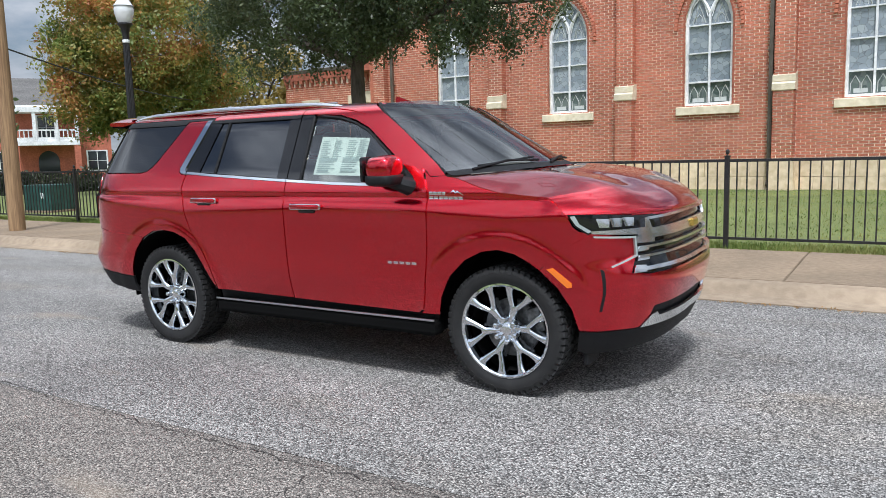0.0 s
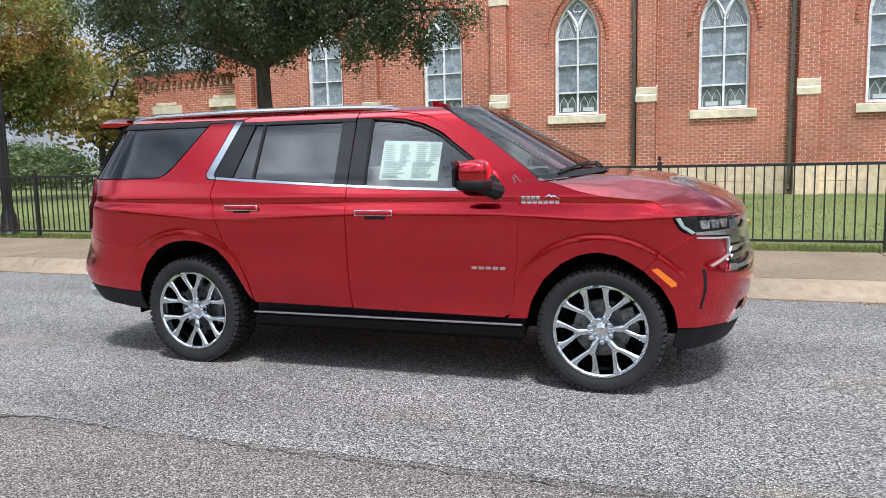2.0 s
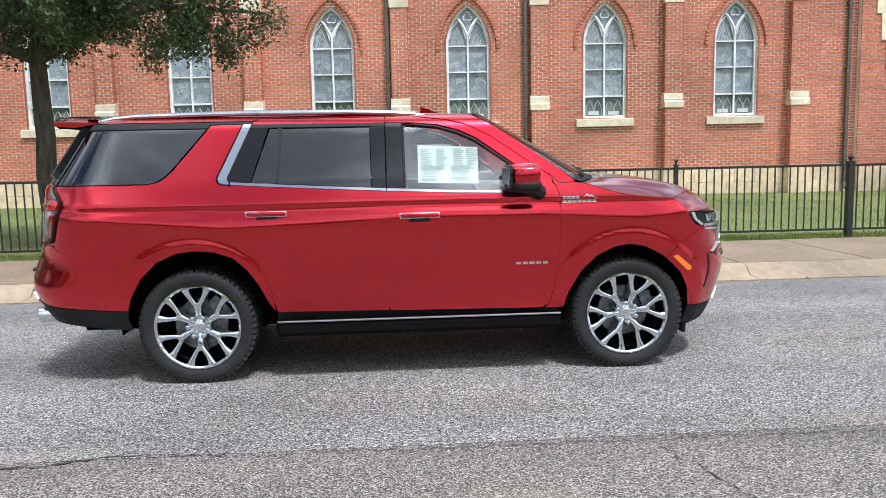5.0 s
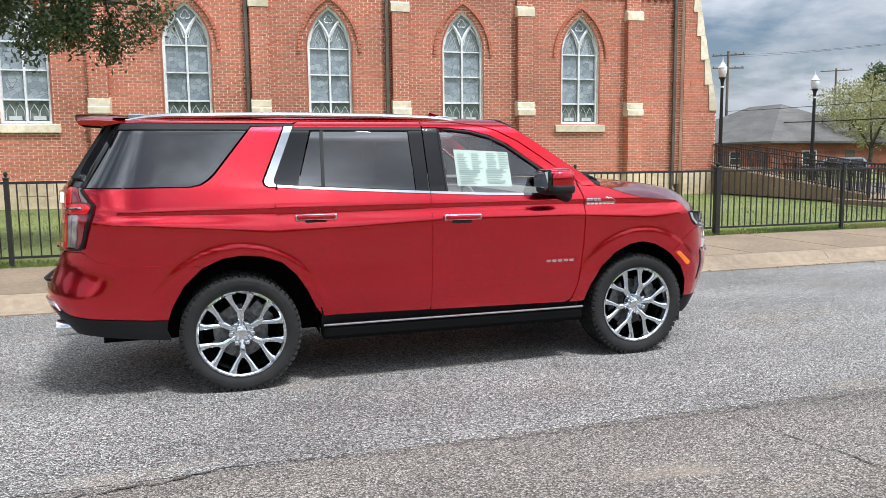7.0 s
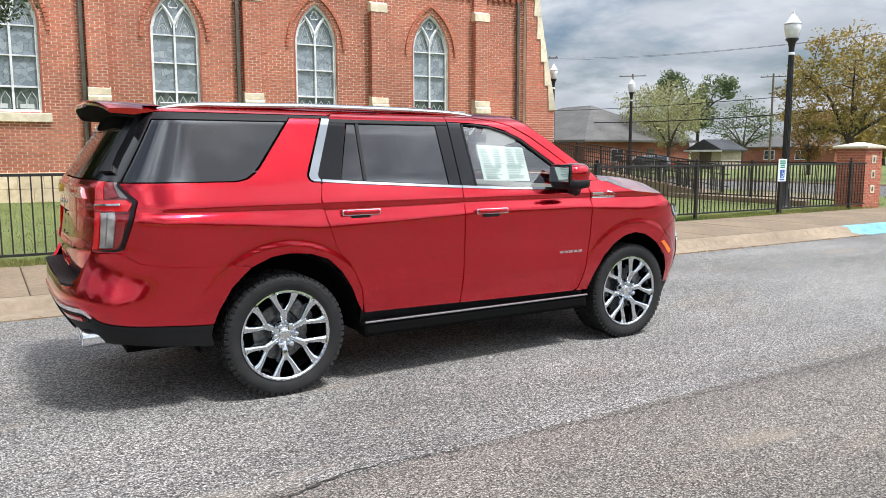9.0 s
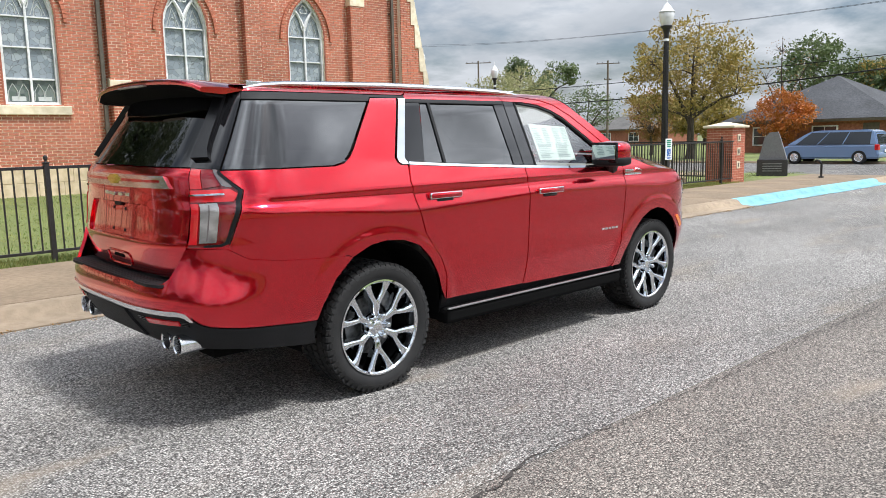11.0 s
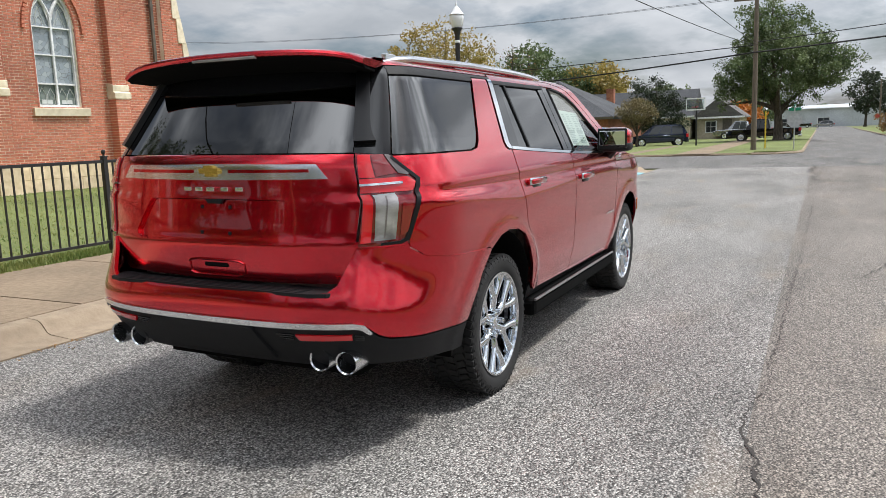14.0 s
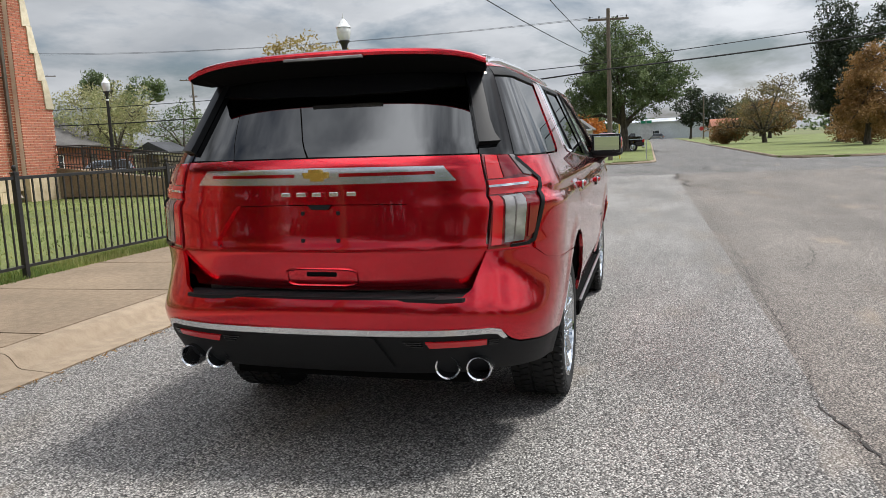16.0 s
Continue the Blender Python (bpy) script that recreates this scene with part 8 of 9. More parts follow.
# ---- houses ----
def hip_roof(bm, x0, x1, y0, y1, z, h, over=0.5):
    x0, x1, y0, y1 = x0 - over, x1 + over, y0 - over, y1 + over
    w = min(x1 - x0, y1 - y0) / 2
    base = [bm.verts.new(p) for p in ((x0, y0, z), (x1, y0, z), (x1, y1, z), (x0, y1, z))]
    low = [bm.verts.new((v.co.x, v.co.y, z - 0.18)) for v in base]
    if x1 - x0 > y1 - y0:
        r = [bm.verts.new((x0 + w, (y0 + y1) / 2, z + h)), bm.verts.new((x1 - w, (y0 + y1) / 2, z + h))]
        bm.faces.new((base[0], base[1], r[1], r[0])); bm.faces.new((base[2], base[3], r[0], r[1])); bm.faces.new((base[1], base[2], r[1])); bm.faces.new((base[3], base[0], r[0]))
    else:
        r = [bm.verts.new(((x0 + x1) / 2, y0 + w, z + h)), bm.verts.new(((x0 + x1) / 2, y1 - w, z + h))]
        bm.faces.new((base[0], base[1], r[0])); bm.faces.new((base[1], base[2], r[1], r[0])); bm.faces.new((base[2], base[3], r[1])); bm.faces.new((base[3], base[0], r[0], r[1]))
    for k in range(4):
        bm.faces.new((low[k], low[(k + 1) % 4], base[(k + 1) % 4], base[k]))
    bm.faces.new(low)
    return bm


def gable_roof(bm, x0, x1, y0, y1, z, h, along="y", over=0.4):
    x0, x1, y0, y1 = x0 - over, x1 + over, y0 - over, y1 + over
    if along == "y":
        prism(bm, [(x0, y0, z), ((x0 + x1) / 2, y0, z + h), (x1, y0, z), (x1, y0, z - 0.15), (x0, y0, z - 0.15)], (0, y1 - y0, 0))
    else:
        prism(bm, [(x0, y0, z), (x0, (y0 + y1) / 2, z + h), (x0, y1, z), (x0, y1, z - 0.15), (x0, y0, z - 0.15)], (x1 - x0, 0, 0))
    return bm


def house_window(parent, x, y, z0, z1, half, face):
    """A framed window proud of a wall; face: 'x-' looks along -x, 'y-' along -y, 'x+' along +x."""
    def bx(a0, a1, d0, d1, c0, c1):
        if face == "y-":
            return boxed(x + a0, x + a1, y - d1, y - d0, c0, c1)
        s = -1 if face == "x-" else 1
        return boxed(*sorted((x + s * d0, x + s * d1)), y + a0, y + a1, c0, c1)
    w = part("window", bx(-half - 0.09, half + 0.09, 0.0, 0.06, z0 - 0.09, z1 + 0.09), M["white"], parent)
    for k in range(2):
        a = -half + half * k
        part("pane", bx(a + 0.03, a + half - 0.03, 0.05, 0.072, z0, (z0 + z1) / 2 - 0.02), M["house_glass"], w)
        part("pane", bx(a + 0.03, a + half - 0.03, 0.05, 0.072, (z0 + z1) / 2 + 0.02, z1), M["house_glass"], w)
    return w


def house(label, x0, x1, y0, y1, wall_h, roof_h, wall, roof, kind="hip", along="y", windows=(), doors=(), chimney=None, z0=0.0):
    h = thing("house", label, "house", at=pose(0, 0, z0))
    part("wall", boxed(x0, x1, y0, y1, -0.1, wall_h), M[wall], h)
    bm = bmesh.new()
    (hip_roof(bm, x0, x1, y0, y1, wall_h, roof_h) if kind == "hip" else gable_roof(bm, x0, x1, y0, y1, wall_h, roof_h, along))
    rf = part("roof", bm, M[roof], h)
    if kind != "hip":
        bm = bmesh.new()
        if along == "y":
            for y in (y0, y1):
                prism(bm, [(x0, y - 0.02, wall_h - 0.05), ((x0 + x1) / 2, y - 0.02, wall_h + roof_h * 0.86), (x1, y - 0.02, wall_h - 0.05)], (0, 0.04, 0))
        else:
            for x in (x0, x1):
                prism(bm, [(x - 0.02, y0, wall_h - 0.05), (x - 0.02, (y0 + y1) / 2, wall_h + roof_h * 0.86), (x - 0.02, y1, wall_h - 0.05)], (0.04, 0, 0))
        part("gable", bm, M[wall], h)
    # shingle courses as thin lips on the roof's edge, gutter boards
    part("fascia", boxed(x0 - 0.52, x0 - 0.48, y0 - 0.5, y1 + 0.5, wall_h - 0.2, wall_h - 0.02), M["white"] if wall != "house_brick" else M["spout"], h)
    for wx, wy, wz0, wz1, half, face in windows:
        house_window(h, wx, wy, wz0, wz1, half, face)
    for dx, dy, dw, face in doors:
        if face == "x-":
            part("door", boxed(dx - 0.05, dx + 0.02, dy - dw, dy + dw, 0.0, 2.1), M["spout"], h)
        else:
            part("door", boxed(dx - dw, dx + dw, dy - 0.05, dy + 0.02, 0.0, 2.1), M["spout"], h)
    if chimney:
        cx, cy, cz = chimney
        part("chimney", boxed(cx - 0.4, cx + 0.4, cy - 0.4, cy + 0.4, wall_h, cz), M["house_brick"], h)
    return h


house("dark brick bungalow with a grey hipped shingle roof beyond the lawn", 52.5, 64.5, 12.0, 23.5, 2.45, 3.3, "house_brick", "shingle_dark", windows=[(52.5, 16.4, 0.7, 1.9, 0.8, "x-"), (52.5, 20.6, 0.7, 1.9, 0.9, "x-")], doors=[(52.5, 13.4, 0.5, "x-")])
house("long low house with a dark gabled roof and chimney", 78, 86, 9.8, 21.5, 2.6, 2.9, "tan", "shingle_dark", kind="gable", along="y", windows=[(78, 12.0, 0.8, 2.0, 0.7, "x-"), (78, 16.5, 0.8, 2.0, 0.7, "x-")], chimney=(80, 18.6, 5.9))
house("small tan house with a grey gabled roof and porch", 79, 87, 5.0, 9.2, 2.4, 1.9, "tan", "shingle", kind="gable", along="x", windows=[(79, 7.8, 0.8, 1.9, 0.5, "x-")], doors=[(79, 6.2, 0.45, "x-")])
house("pale outbuilding with a rust-streaked gabled roof", 160, 168, -20.0, -14.2, 2.4, 1.6, "tan", "house_brick", kind="gable", along="y")
house("long pale grey metal warehouse at the street's end", 224, 240, -18, 25, 5.0, 1.0, "grey_metal", "grey_metal", kind="gable", along="y", windows=[(224, -3.0, 0.6, 2.4, 1.4, "x-"), (224, 6.0, 0.6, 2.4, 1.4, "x-")])
house("low red brick house with a large grey hipped roof", 44.5, 58.5, 47.5, 66.0, 2.9, 3.7, "house_brick", "shingle", windows=[(48.5, 47.5, 0.9, 2.0, 0.7, "y-"), (44.5, 52.0, 0.9, 2.0, 0.7, "x-")], doors=[(53.0, 47.5, 0.5, "y-")])
house("dark garden shed with a pale gable end", 57.5, 60.5, 42.8, 46.4, 2.0, 1.0, "tan", "shingle_dark", kind="gable", along="x", doors=[(57.5, 44.6, 0.7, "x-")])
house("low tan brick house across the side street", 96, 106, 55, 70, 2.6, 2.0, "house_brick", "shingle", kind="gable", along="y", windows=[(96, 60, 0.8, 2.0, 0.8, "x-"), (96, 65, 0.8, 2.0, 0.8, "x-")])

# two-storey brick house with a white porch, left of the church
h2 = thing("house", "two-storey red brick house with a white balcony porch", "house", at=pose(-55.5, 28.8, 0.1, 0, 0, 57))
part("wall", boxed(-7.5, 6.5, 0.0, 10, -0.1, 5.9), M["brick_dark"], h2)
bm = bmesh.new()
hip_roof(bm, -7.5, 6.5, 0.0, 10, 6.0, 2.6, 0.6)
part("roof", bm, M["shingle"], h2)
part("eave", boxed(-8.1, 7.1, -0.62, 10.6, 5.78, 6.0), M["white"], h2)
PX = 1.9
part("porch_slab", boxed(PX - 2.3, PX + 2.3, -2.0, 0, 2.9, 3.2), M["white"], h2)
part("porch_roof", boxed(PX - 2.3, PX + 2.3, -2.0, 0, 5.4, 5.8), M["white"], h2)
for q in (-2.15, -0.75, 0.75, 2.15):
    part("column", boxed(PX + q - 0.13, PX + q + 0.13, -1.95, -1.69, 3.2, 5.4, 0.02), M["white"], h2)
part("balustrade", boxed(PX - 2.2, PX + 2.2, -1.92, -1.84, 4.0, 4.1), M["white"], h2)
part("balustrade", boxed(PX - 2.2, PX + 2.2, -1.90, -1.86, 3.2, 3.5), M["white"], h2)
for k in range(15):
    part("baluster", boxed(PX - 2.1 + 0.3 * k - 0.035, PX - 2.1 + 0.3 * k + 0.035, -1.9, -1.85, 3.5, 4.0), M["white"], h2)
for q in (-2.1, 2.1):
    part("pier", boxed(PX + q - 0.22, PX + q + 0.22, -1.98, -1.54, 0, 2.9), M["brick_dark"], h2)
for q, z0, z1, half in ((-5.2, 0.9, 2.4, 0.85), (-1.5, 0.9, 2.4, 0.95), (5.4, 0.9, 2.4, 0.7), (-5.2, 3.9, 5.2, 0.5), (-2.0, 3.8, 5.2, 0.42), (5.4, 3.9, 5.2, 0.5), (PX, 3.4, 5.2, 0.6)):
    house_window(h2, q, 0.0, z0, z1, half, "y-")
bm = bmesh.new()
prism(bm, [(PX + px, -0.03, pz) for px, pz in arch_points(1.5, 0.0, 1.7, 2.5, 8)], (0, 0.05, 0))
part("door", bm, M["house_glass"], h2, "dark arched entrance")
hedge = tree("dark clipped hedge before the brick house", -33.5, 15.2, 0.2, 0.05, [(0, 0, 0.6, 1.0, 3.6, 0.6), (1.5, 4.0, 0.6, 1.0, 3.0, 0.6)], M["conifer"], 150, 60, 0.10, 58, clump_r=0.4, branches=4, name="hedge")

# ---- annex beside the nave ----
AY = 23.0
annex = tagged(new("wall_annex"), "lower brick church annex with corbelled parapet and stone lintels", "wall", kind="structure")
bm = bmesh.new()
for x0, x1, z0, z1 in ((-22.5, -21.4, 1.0, 5.5), (-21.4, -20.25, 3.75, 5.5), (-20.25, -18.2, 1.0, 5.5), (-18.2, -16.85, 1.0, 2.1), (-18.2, -16.85, 3.95, 5.5), (-16.85, -15.7, 1.0, 5.5)):
    box(bm, x0, x1, AY + 0.012, AY + 0.5, z0, z1)
box(bm, -22.5, -22.05, AY + 0.5, AY + 12, 0, 5.5)
box(bm, -22.5, -15.7, AY + 12, AY + 12.4, 0, 5.5)
part("mortar_bed", bm, M["mortar"], annex)
part("footing_stone", boxed(-22.55, -15.7, AY - 0.05, AY + 0.5, -0.05, 1.0, 0.012), M["footing"], annex)
part("coping", boxed(-22.65, -15.6, AY - 0.14, AY + 0.6, 5.5, 5.68, 0.02), M["spout"], annex, "grey metal coping")
part("roof_deck", boxed(-22.5, -15.7, AY + 0.5, AY + 12, 5.2, 5.35), M["shingle_dark"], annex)
bm = bmesh.new()
q = -22.45
while q < -15.8:
    box(bm, q, q + 0.17, AY - 0.12, AY + 0.01, 5.05, 5.2)
    box(bm, q + 0.02, q + 0.15, AY - 0.08, AY + 0.01, 4.9, 5.05)
    q += 0.34
box(bm, -22.5, -15.7, AY - 0.13, AY + 0.01, 5.2, 5.5)
part("corbels", bm, M["brick_dark"], annex)
for x0, x1, z in ((-21.65, -20.0, 3.75), (-18.45, -16.6, 3.95)):
    part("lintel", boxed(x0, x1, AY - 0.06, AY + 0.12, z, z + 0.36, 0.01), M["stone"], annex)
    part("lintel", boxed(x0 + 0.25, x1 - 0.25, AY - 0.065, AY + 0.12, z + 0.365, z + 0.50, 0.01), M["stone"], annex)
part("sill", boxed(-18.4, -16.65, AY - 0.09, AY + 0.12, 1.9, 2.1, 0.01), M["stone"], annex)
aw = tagged(new("window_7"), "white-framed annex window with two leaded round-headed lights", "window", kind="structure")
part("window_frame", boxed(-18.2, -16.85, AY + 0.20, AY + 0.26, 2.1, 3.95), M["white"], aw)
for x0, x1 in ((-18.05, -17.58), (-17.47, -17.0)):
    bm = bmesh.new()
    c = (x0 + x1) / 2
    prism(bm, [(c + dx, AY + 0.185, z) for dx, z in arch_points(x1 - x0, 2.75, 3.55, 3.82, 6)], (0, 0.02, 0))
    part("pane", bm, M["stained_low"], aw)
    part("pane", boxed(x0, x1, AY + 0.185, AY + 0.205, 2.22, 2.62), M["stained_low"], aw)
ad = tagged(new("door_1"), "tall white panelled annex door up a flight of steps", "door", kind="structure")
part("leaf", boxed(-21.38, -20.27, AY + 0.16, AY + 0.22, 1.05, 3.75, 0.01), M["white"], ad)
part("door_handle", boxed(-20.42, -20.38, AY + 0.10, AY + 0.16, 2.0, 2.12, 0.01), M["spout"], ad)
stairs = thing("entrance_steps", "concrete entrance steps with an iron handrail", "stairs", at=pose(-20.85, AY, 0.1))
for k in range(6):
    part("step", boxed(-0.9, 0.9, -0.3 * (6 - k) - 0.4, 0.0 if k == 5 else -0.3 * (5 - k) - 0.4, 0, 0.165 * (k + 1), 0.008), M["concrete"], stairs)
for sx in (-0.88, 0.88):
    bm = bmesh.new()
    tube(bm, [(sx, -2.1, 1.0), (sx, -0.5, 1.9), (sx, -0.05, 1.9)], 0.025, 6)
    for k in range(7):
        yy = -2.0 + 0.3 * k
        zt = 1.0 + (yy + 2.1) / 1.6 * 0.9
        tube(bm, [(sx, yy, 0.1), (sx, yy, min(1.9, zt))], 0.014, 5)
    part("handrail", bm, M["black_iron"], stairs)
part("upper_wall", boxed(-17.6, -16.15, WY + 0.6, WY + 6, 5.3, 8.8), M["brick_dark"], annex)

# ---- wheelchair ramp at the church's corner ----
ramp = thing("access_ramp", "concrete access ramp with black iron handrails beside the church", "ramp", at=pose(0, 0, 0.1))
R0, R1, RX0, RX1 = 21.6, 13.0, 19.3, 20.7
bm = bmesh.new()
prism(bm, [(RX0, R0, 0), (RX0, R1, 0), (RX0, R1, 0.12), (RX0, R0, 1.05)], (RX1 - RX0, 0, 0))
part("slope", bm, M["concrete"], ramp)
part("landing", boxed(RX0, RX1 + 1.6, R0, R0 + 2.2, 0, 1.05, 0.01), M["concrete"], ramp)
bm = bmesh.new()
prism(bm, [(RX0 - 0.14, R0, 0.0), (RX0 - 0.14, R1, 0.0), (RX0 - 0.14, R1, 0.24), (RX0 - 0.14, R0, 1.18)], (0.13, 0, 0))
part("kerb_wall", bm, M["concrete"], ramp)
for rx in (RX0 - 0.06, RX1 - 0.05):
    for up in (0.95, 0.62, 0.18):
        bm = bmesh.new()
        tube(bm, [(rx, R1 - 0.3, 0.14 + up), (rx, R1, 0.14 + up), (rx, R0, 1.1 + up), (rx, R0 + 1.4, 1.1 + up)], 0.026 if up > 0.9 else 0.018, 6)
        part("handrail", bm, M["black_iron"], ramp)
    n = 60
    for k in range(n + 1):
        yy = R1 + (R0 - R1) * k / n
        zz = 0.14 + 0.96 * k / n
        w = 0.028 if k % 12 == 0 else 0.010
        part("baluster" if k % 12 else "post", boxed(rx - w, rx + w, yy - w, yy + w, zz - 0.02, zz + 0.95), M["black_iron"], ramp)
sheet("church_walk", 18.6, 23.0, 9.0, 13.2, 0.125, M["concrete"], "concrete walk leading to the church ramp", "path")
part("edging", boxed(17.9, 18.1, 7.5, 13.0, 0, 0.16, 0.01), M["concrete"], ramp)


# ---- parked vehicles ----
def parked_car(label, x, y, heading, length, width, height, paint, style, wheel_r=0.33, base=0.62):
    """A car seen from afar: shaped body, glass band, wheels, lamps. Local x points to its front."""
    c = thing("car" if style != "pickup" else "pickup_truck", label, "car" if style != "pickup" else "pickup truck", "parked vehicles", pose(x, y, 0.0, 0, 0, heading))
    L, H, W = length, height, width / 2
    belt = H * 0.56
    sill = 0.26
    if style == "van":
        low = [(-0.5, sill), (-0.5, belt), (0.36, belt), (0.47, belt * 0.80), (0.50, belt * 0.55), (0.50, sill)]
        top = [(-0.49, belt), (-0.455, H * 0.93), (-0.40, H), (0.06, H), (0.16, H * 0.96), (0.38, belt)]
    elif style == "suv":
        low = [(-0.5, sill + 0.1), (-0.5, belt), (0.26, belt), (0.45, belt * 0.90), (0.50, belt * 0.65), (0.50, sill)]
        top = [(-0.49, belt), (-0.42, H * 0.92), (-0.36, H), (0.02, H), (0.10, H * 0.97), (0.28, belt)]
    else:
        low = [(-0.5, sill + 0.2), (-0.5, belt), (0.22, belt), (0.46, belt * 0.94), (0.50, belt * 0.7), (0.50, sill + 0.1)]
        top = [(-0.10, belt), (-0.08, H * 0.97), (-0.05, H), (0.10, H), (0.13, H * 0.97), (0.24, belt)]
    def lower(bm):
        pts = [(px * L, -W, pz) for px, pz in low]
        prism(bm, pts, (0, 2 * W, 0))
        bmesh.ops.bevel(bm, geom=bm.edges[:], offset=0.07, segments=3, affect="EDGES")
    bm = bmesh.new()
    lower(bm)
    part("body", bm, paint, c, smooth=True, angle=50)
    bm = bmesh.new()
    prism(bm, [(px * L, -W, pz) for px, pz in top], (0, 2 * W, 0))
    for v in bm.verts:
        g = max(0, (v.co.z - belt) / (H - belt))
        v.co.y *= 0.95 - 0.15 * g
    bmesh.ops.bevel(bm, geom=bm.edges[:], offset=0.05, segments=2, affect="EDGES")
    part("cabin", bm, paint, c, smooth=True, angle=50)
    # side glass and screens lie just proud of the cabin
    xa, xb = min(p[0] for p in top) * L, max(p[0] for p in top) * L
    zt = H - 0.10
    for sg in (-1, 1):
        def edge(z):
            g = (z - belt) / (H - belt)
            return sg * (W * (0.95 - 0.15 * g) + 0.012)
        ta = [q for q in top if q[1] > H * 0.9]
        x_back, x_front = min(q[0] for q in ta) * L, max(q[0] for q in ta) * L
        lo = belt + 0.03
        cuts = [xa + 0.30, xa + 0.30 + (xb - xa - 0.75) * 0.36, xa + 0.30 + (xb - xa - 0.75) * 0.70, xb - 0.42] if style != "pickup" else [xa + 0.12, xa + 0.12 + (xb - xa - 0.5) * 0.5, xb - 0.38]
        for a, b in zip(cuts, cuts[1:]):
            a, b = a + 0.03, b - 0.03
            def lean(xx):
                f = (xx - cuts[0]) / (cuts[-1] - cuts[0])
                return x_back + 0.12 + (x_front - x_back - 0.22) * f
            bm = bmesh.new()
            prism(bm, [(a, edge(lo), lo), (b, edge(lo), lo), (lean(b), edge(zt), zt), (lean(a), edge(zt), zt)], (0, -sg * 0.02, 0))
            part("side_window", bm, M["house_glass"], c)
        part("tail_lamp", boxed(-L / 2 - 0.015, -L / 2 + 0.16, *sorted((sg * (W - 0.22), sg * (W + 0.012))), belt - 0.25, belt + 0.02, 0.02), M["tail_red"], c)
        part("head_lamp", boxed(L / 2 - 0.20, L / 2 + 0.005, *sorted((sg * (W - 0.38), sg * (W + 0.005))), belt * 0.68, belt * 0.82, 0.02), M["lamp_glass"], c)
    for wx in (-L * base / 2 - (0.02 * L), L * base / 2 - (0.02 * L)):
        for sg in (-1, 1):
            bm = bmesh.new()
            lathe(bm, [(wheel_r * 0.6, 0.10), (wheel_r * 0.95, 0.11), (wheel_r, 0.06), (wheel_r, -0.11), (0, -0.11)], 24, "y")
            for v in bm.verts:
                v.co = (wx + v.co.x, sg * (W - 0.09) + sg * v.co.y, wheel_r + v.co.z)
            w = part("wheel", bm, M["rubber"], c, smooth=True)
            bm = bmesh.new()
            lathe(bm, [(wheel_r * 0.62, 0.105), (wheel_r * 0.55, 0.09), (0.06, 0.10), (0, 0.10)], 20, "y")
            for k in range(5):
                a = 2 * math.pi * k / 5
                tube(bm, [(0.05 * math.cos(a), 0.105, 0.05 * math.sin(a)), (wheel_r * 0.58 * math.cos(a), 0.112, wheel_r * 0.58 * math.sin(a))], 0.035, 5)
            for v in bm.verts:
                v.co = (wx + v.co.x, sg * (W - 0.09) + sg * v.co.y, wheel_r + v.co.z)
            part("rim", bm, M["satin"], w)
    bm = bmesh.new()
    rear = top[0], top[1]
    prism(bm, [(rear[0][0] * L - 0.012, -W * 0.8, belt + 0.05), (rear[0][0] * L - 0.012, W * 0.8, belt + 0.05), (rear[1][0] * L - 0.005, W * 0.7, H * 0.91), (rear[1][0] * L - 0.005, -W * 0.7, H * 0.91)], (0.02, 0, 0))
    part("rear_window", bm, M["house_glass"], c)
    bm = bmesh.new()
    f0, f1 = top[-1], top[-2]
    prism(bm, [(f0[0] * L - 0.02, -W * 0.82, belt + 0.05), (f0[0] * L - 0.02, W * 0.82, belt + 0.05), (f1[0] * L + 0.015, W * 0.72, H * 0.93), (f1[0] * L + 0.015, -W * 0.72, H * 0.93)], (0.015, 0, 0.015))
    part("windscreen", bm, M["house_glass"], c)
    part("bumper", boxed(-L / 2 - 0.04, -L / 2 + 0.2, -W * 0.96, W * 0.96, sill + 0.05, sill + 0.28, 0.04), paint if style != "pickup" else M["satin"], c, smooth=True)
    part("number_plate", boxed(-L / 2 - 0.05, -L / 2 - 0.035, -0.16, 0.16, belt - 0.35, belt - 0.22), M["sign_white"], c)
    return c


parked_car("blue minivan parked along the side street", 35.4, 9.75, 90, 4.8, 1.9, 1.62, M["blue_paint"], "van")
parked_car("dark navy crossover parked on the house drive", 55.8, 8.9, 105, 4.4, 1.9, 1.68, M["navy_paint"], "suv", 0.36)
parked_car("black pickup truck parked beside the corner tree", 66.0, 1.9, 90, 5.9, 2.0, 1.9, M["black_paint"], "pickup", 0.40)
parked_car("white pickup truck parked behind the black one", 78.0, 4.6, 90, 5.6, 2.0, 1.85, M["silver_paint"], "pickup", 0.38)
parked_car("silver car parked behind the church ramp", 41.0, 37.0, 130, 4.6, 1.8, 1.5, M["silver_paint"], "suv", 0.33)
parked_car("white car parked far down the street", 206.0, -3.0, 90, 4.8, 1.9, 1.6, M["silver_paint"], "suv", 0.36)
parked_car("dark truck parked before the warehouse", 205.0, 2.5, 90, 5.6, 2.0, 1.9, M["black_paint"], "pickup", 0.38)

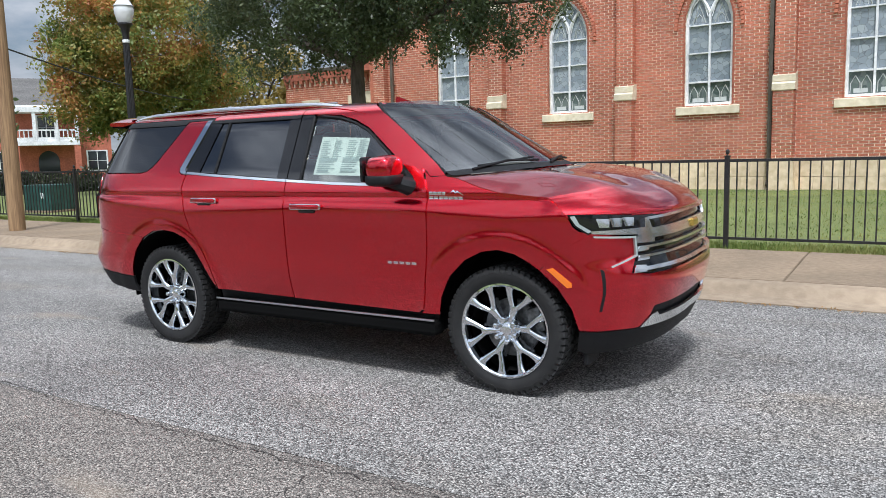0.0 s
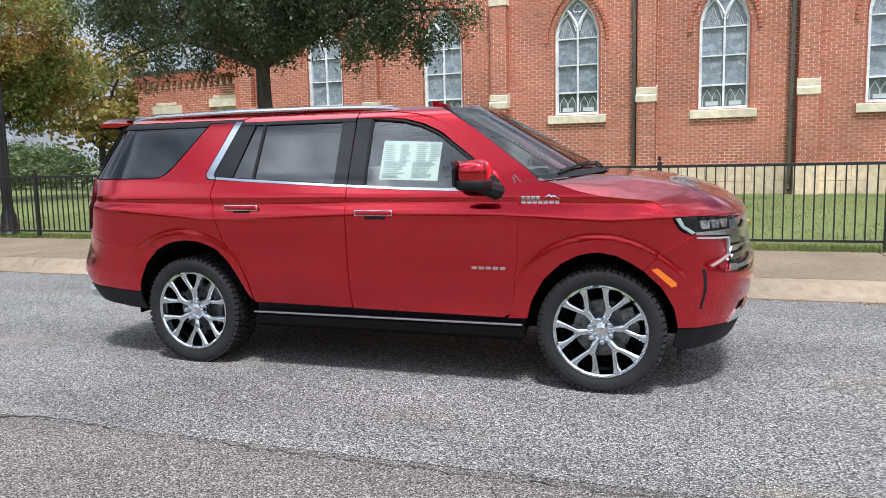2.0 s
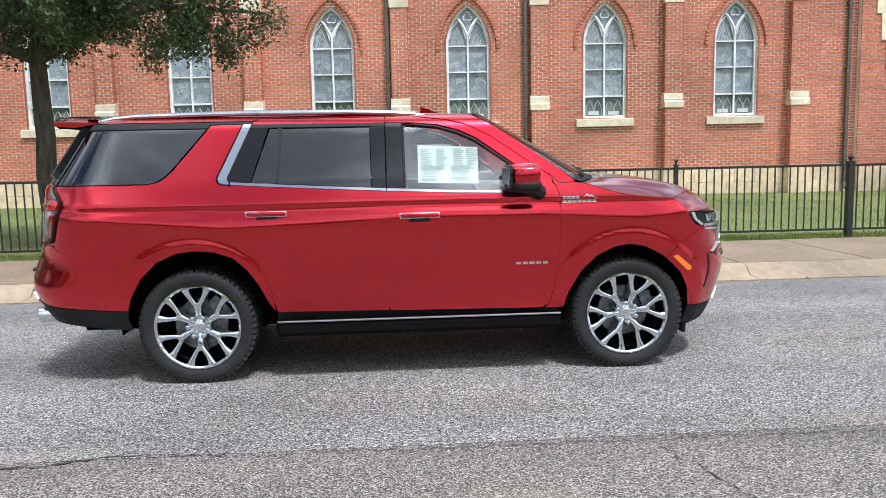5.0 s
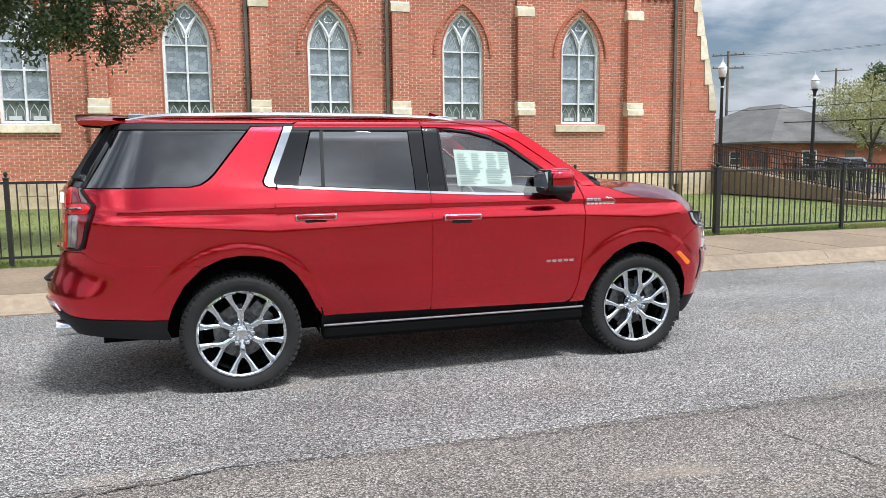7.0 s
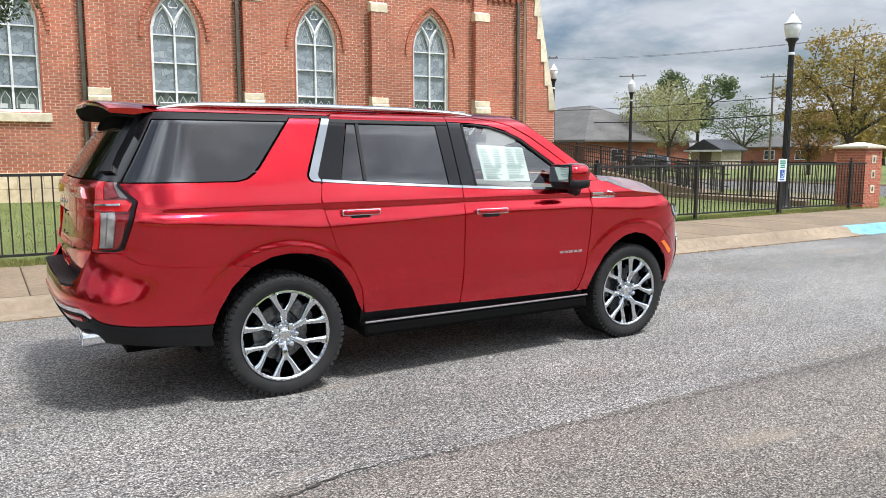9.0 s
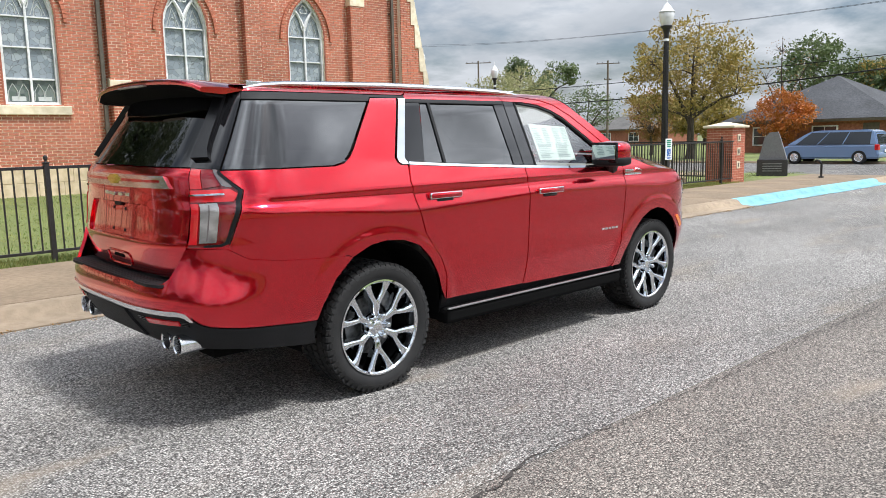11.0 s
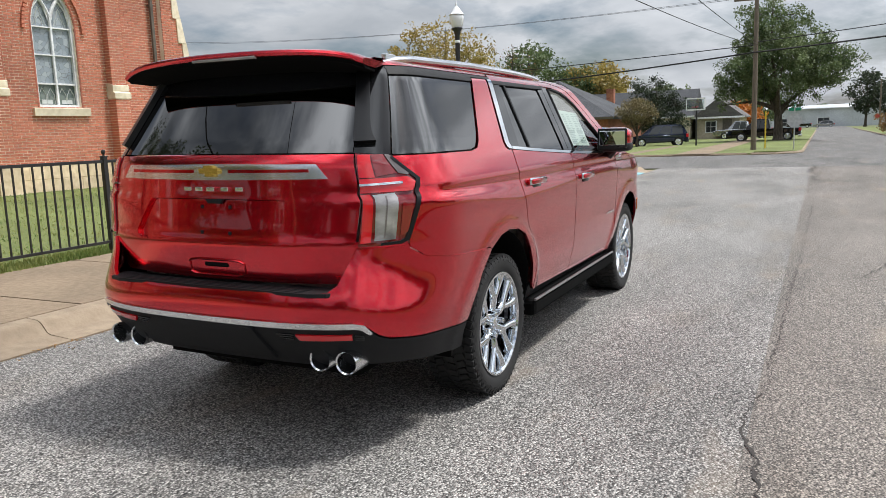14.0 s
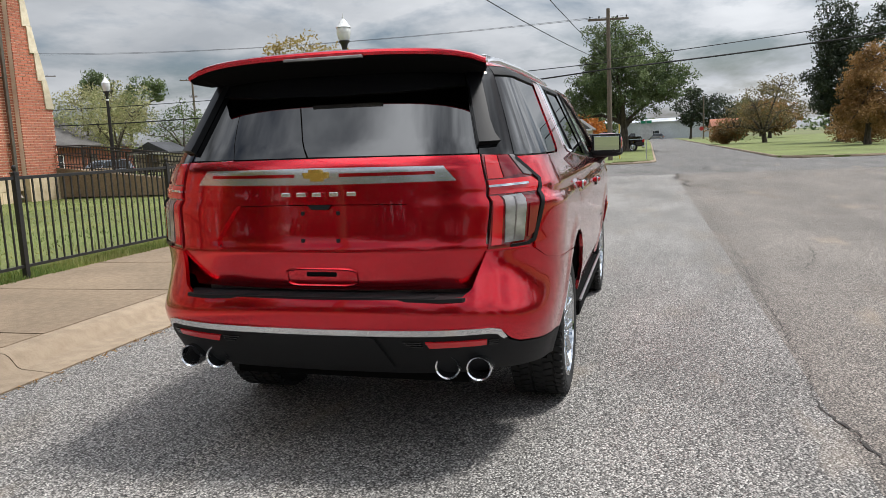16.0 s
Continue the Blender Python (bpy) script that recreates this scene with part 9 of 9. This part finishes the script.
# ---- brickwork of the church, laid course by course ----
def brick_boxes(regions, y_face, depth, course, length, joint, seed, holes=()):
    """Bricks (x0, x1, z0, z1, y) filling rectangles in running bond, left out where a hole(x, z) says so."""
    rng = random.Random(seed)
    out = []
    for x0, x1, z0, z1 in regions:
        row = 0
        z = z0
        while z < z1 - 0.02:
            zt = min(z + course - joint, z1)
            x = x0 - (length / 2 if row % 2 else 0)
            while x < x1:
                a, b = max(x, x0), min(x + length - joint, x1)
                spans = [(a, b)]
                for hole in holes:
                    nxt = []
                    for p, q in spans:
                        h = hole(z + course / 2, p, q)
                        if h is None:
                            nxt.append((p, q))
                        else:
                            if h[0] - p > 0.03:
                                nxt.append((p, min(q, h[0])))
                            if q - h[1] > 0.03:
                                nxt.append((max(p, h[1]), q))
                    spans = nxt
                for p, q in spans:
                    if q - p > 0.03:
                        out.append((p, q, z, zt, y_face - rng.uniform(0, 0.004)))
                x += length
            z += course
            row += 1
    return out


def brick_mesh(name, bricks, depth, mat):
    n = len(bricks)
    b = np.array(bricks)
    v = np.empty((n, 8, 3))
    for i, (cx, cy, cz) in enumerate(((0, 0, 2), (1, 0, 2), (1, 0, 3), (0, 0, 3), (0, 1, 2), (1, 1, 2), (1, 1, 3), (0, 1, 3))):
        v[:, i, 0], v[:, i, 2] = b[:, cx], b[:, cz]
        v[:, i, 1] = b[:, 4] + (depth if cy else 0)
    quads = np.array([(0, 1, 2, 3), (0, 4, 5, 1), (3, 2, 6, 7), (0, 3, 7, 4), (1, 5, 6, 2)])
    faces = (np.arange(n)[:, None, None] * 8 + quads[None]).reshape(-1, 4)
    me = bpy.data.meshes.new(name)
    me.from_pydata(v.reshape(-1, 3).tolist(), [], faces.tolist())
    me.materials.append(mat)
    return me


def window_hole(wx):
    cx = wx + WIN_W / 2
    def hole(z, p, q):
        if z < SILL or z > APEX:
            return None
        h = arch_half(z)
        if q < cx - h or p > cx + h:
            return None
        return (cx - h, cx + h)
    return hole


wall_bricks = brick_boxes([(WALL_X0, WALL_X1, FOOT, 8.1)], WY - 0.002, 0.1, COURSE, BRICK_L, JOINT, 5, [window_hole(w) for w in WINDOW_X])
single = [b for b in wall_bricks if abs((b[1] - b[0]) - (BRICK_L - JOINT)) < 1e-6 and -1.3 < b[0] < 2.0 and 1.1 < b[2] < 3.0][:280]
chosen = set(single)
rest = [b for b in wall_bricks if b not in chosen]
ob = new("brickwork", brick_mesh("brickwork", rest, 0.05, M["brick"]))
ob.parent = church_wall
tagged(ob, kind="stuff")
# brick jambs that close the courses round each window
for wx in WINDOW_X:
    cx = wx + WIN_W / 2
    zs = [SILL + (APEX - SILL) * k / 40 for k in range(40)]
    bm = bmesh.new()
    for sg in (-1, 1):
        prev = None
        for z in zs:
            h = arch_half(z)
            row = [bm.verts.new((cx + sg * (h + e), WY - d, z)) for e, d in ((0.0, -0.05), (0.0, 0.007), (0.055, 0.007), (0.055, -0.05))]
            if prev:
                for a in range(3):
                    bm.faces.new((prev[a], prev[a + 1], row[a + 1], row[a]))
            prev = row
    part("brick_jamb", bm, M["brick_dark"], church_wall)
one = brick_mesh("brick", [(0, BRICK_L - JOINT, 0, COURSE - JOINT, 0)], 0.05, M["brick_piece"])
for b in single:
    ob = new("brick", one)
    ob.parent, ob.location = church_wall, (b[0], b[4], b[2])
for bx in BUTTRESS_X:
    face = brick_boxes([(bx - BUT_W / 2, bx + BUT_W / 2, FOOT, 3.30)], WY - BUT_D, 0.1, COURSE, BRICK_L, JOINT, 6)
    face += brick_boxes([(bx - BUT_W / 2, bx + BUT_W / 2, 3.30, 7.05)], WY - BUT_D + 0.12, 0.1, COURSE, BRICK_L, JOINT, 7)
    face += brick_boxes([(bx - BUT_W / 2, bx + BUT_W / 2, 7.05, 8.1)], WY - 0.16, 0.1, COURSE, BRICK_L, JOINT, 8)
    ob = new("buttress_bricks", brick_mesh("buttress_bricks", face, BUT_D, M["brick"]))
    ob.parent = church_wall
    tagged(ob, kind="stuff")
    bm = bmesh.new()
    box(bm, bx - BUT_W / 2 + 0.025, bx + BUT_W / 2 - 0.025, WY - BUT_D + 0.012, WY + 0.012, FOOT, 3.32)
    box(bm, bx - BUT_W / 2 + 0.025, bx + BUT_W / 2 - 0.025, WY - BUT_D + 0.132, WY + 0.012, 3.32, 7.1)
    box(bm, bx - BUT_W / 2 + 0.025, bx + BUT_W / 2 - 0.025, WY - 0.148, WY + 0.012, 7.1, 8.1)
    part("mortar_bed", bm, M["mortar"], church_wall)
for z0, z1, w in steps:
    face = brick_boxes([(CB0, CB0 + w, z0, z1)], WY - 0.255, 0.1, COURSE, BRICK_L, JOINT, 9)
    ob = new("corner_bricks", brick_mesh("corner_bricks", face, 0.05, M["brick"]))
    ob.parent = corner
    tagged(ob, kind="stuff")

def annex_hole(x0, x1, z0, z1):
    return lambda z, p, q: (x0, x1) if z0 < z < z1 and q > x0 and p < x1 else None


face = brick_boxes([(-22.5, -15.75, 1.0, 4.92)], AY - 0.002, 0.1, COURSE, BRICK_L, JOINT, 10, [annex_hole(-21.4, -20.25, 0.9, 3.75), annex_hole(-18.2, -16.85, 2.1, 3.95)])
ob = new("annex_bricks", brick_mesh("annex_bricks", face, 0.05, M["brick"]))
ob.parent = annex
tagged(ob, kind="stuff")

# the finished church turned into its place
for ob in list(scene.objects):
    if ob.parent is None:
        kind = ob.name.split(".")[0]
        if kind in ("wall_church", "wall_corner", "church_roof", "downspout") or kind in ["window_%d" % k for k in range(1, 7)]:
            ob.matrix_world = NAVE @ ob.matrix_world
        elif kind in ("wall_annex", "window_7", "door_1", "entrance_steps"):
            ob.matrix_world = ANNEX @ ob.matrix_world
        elif kind == "access_ramp":
            ob.matrix_world = RAMP @ ob.matrix_world
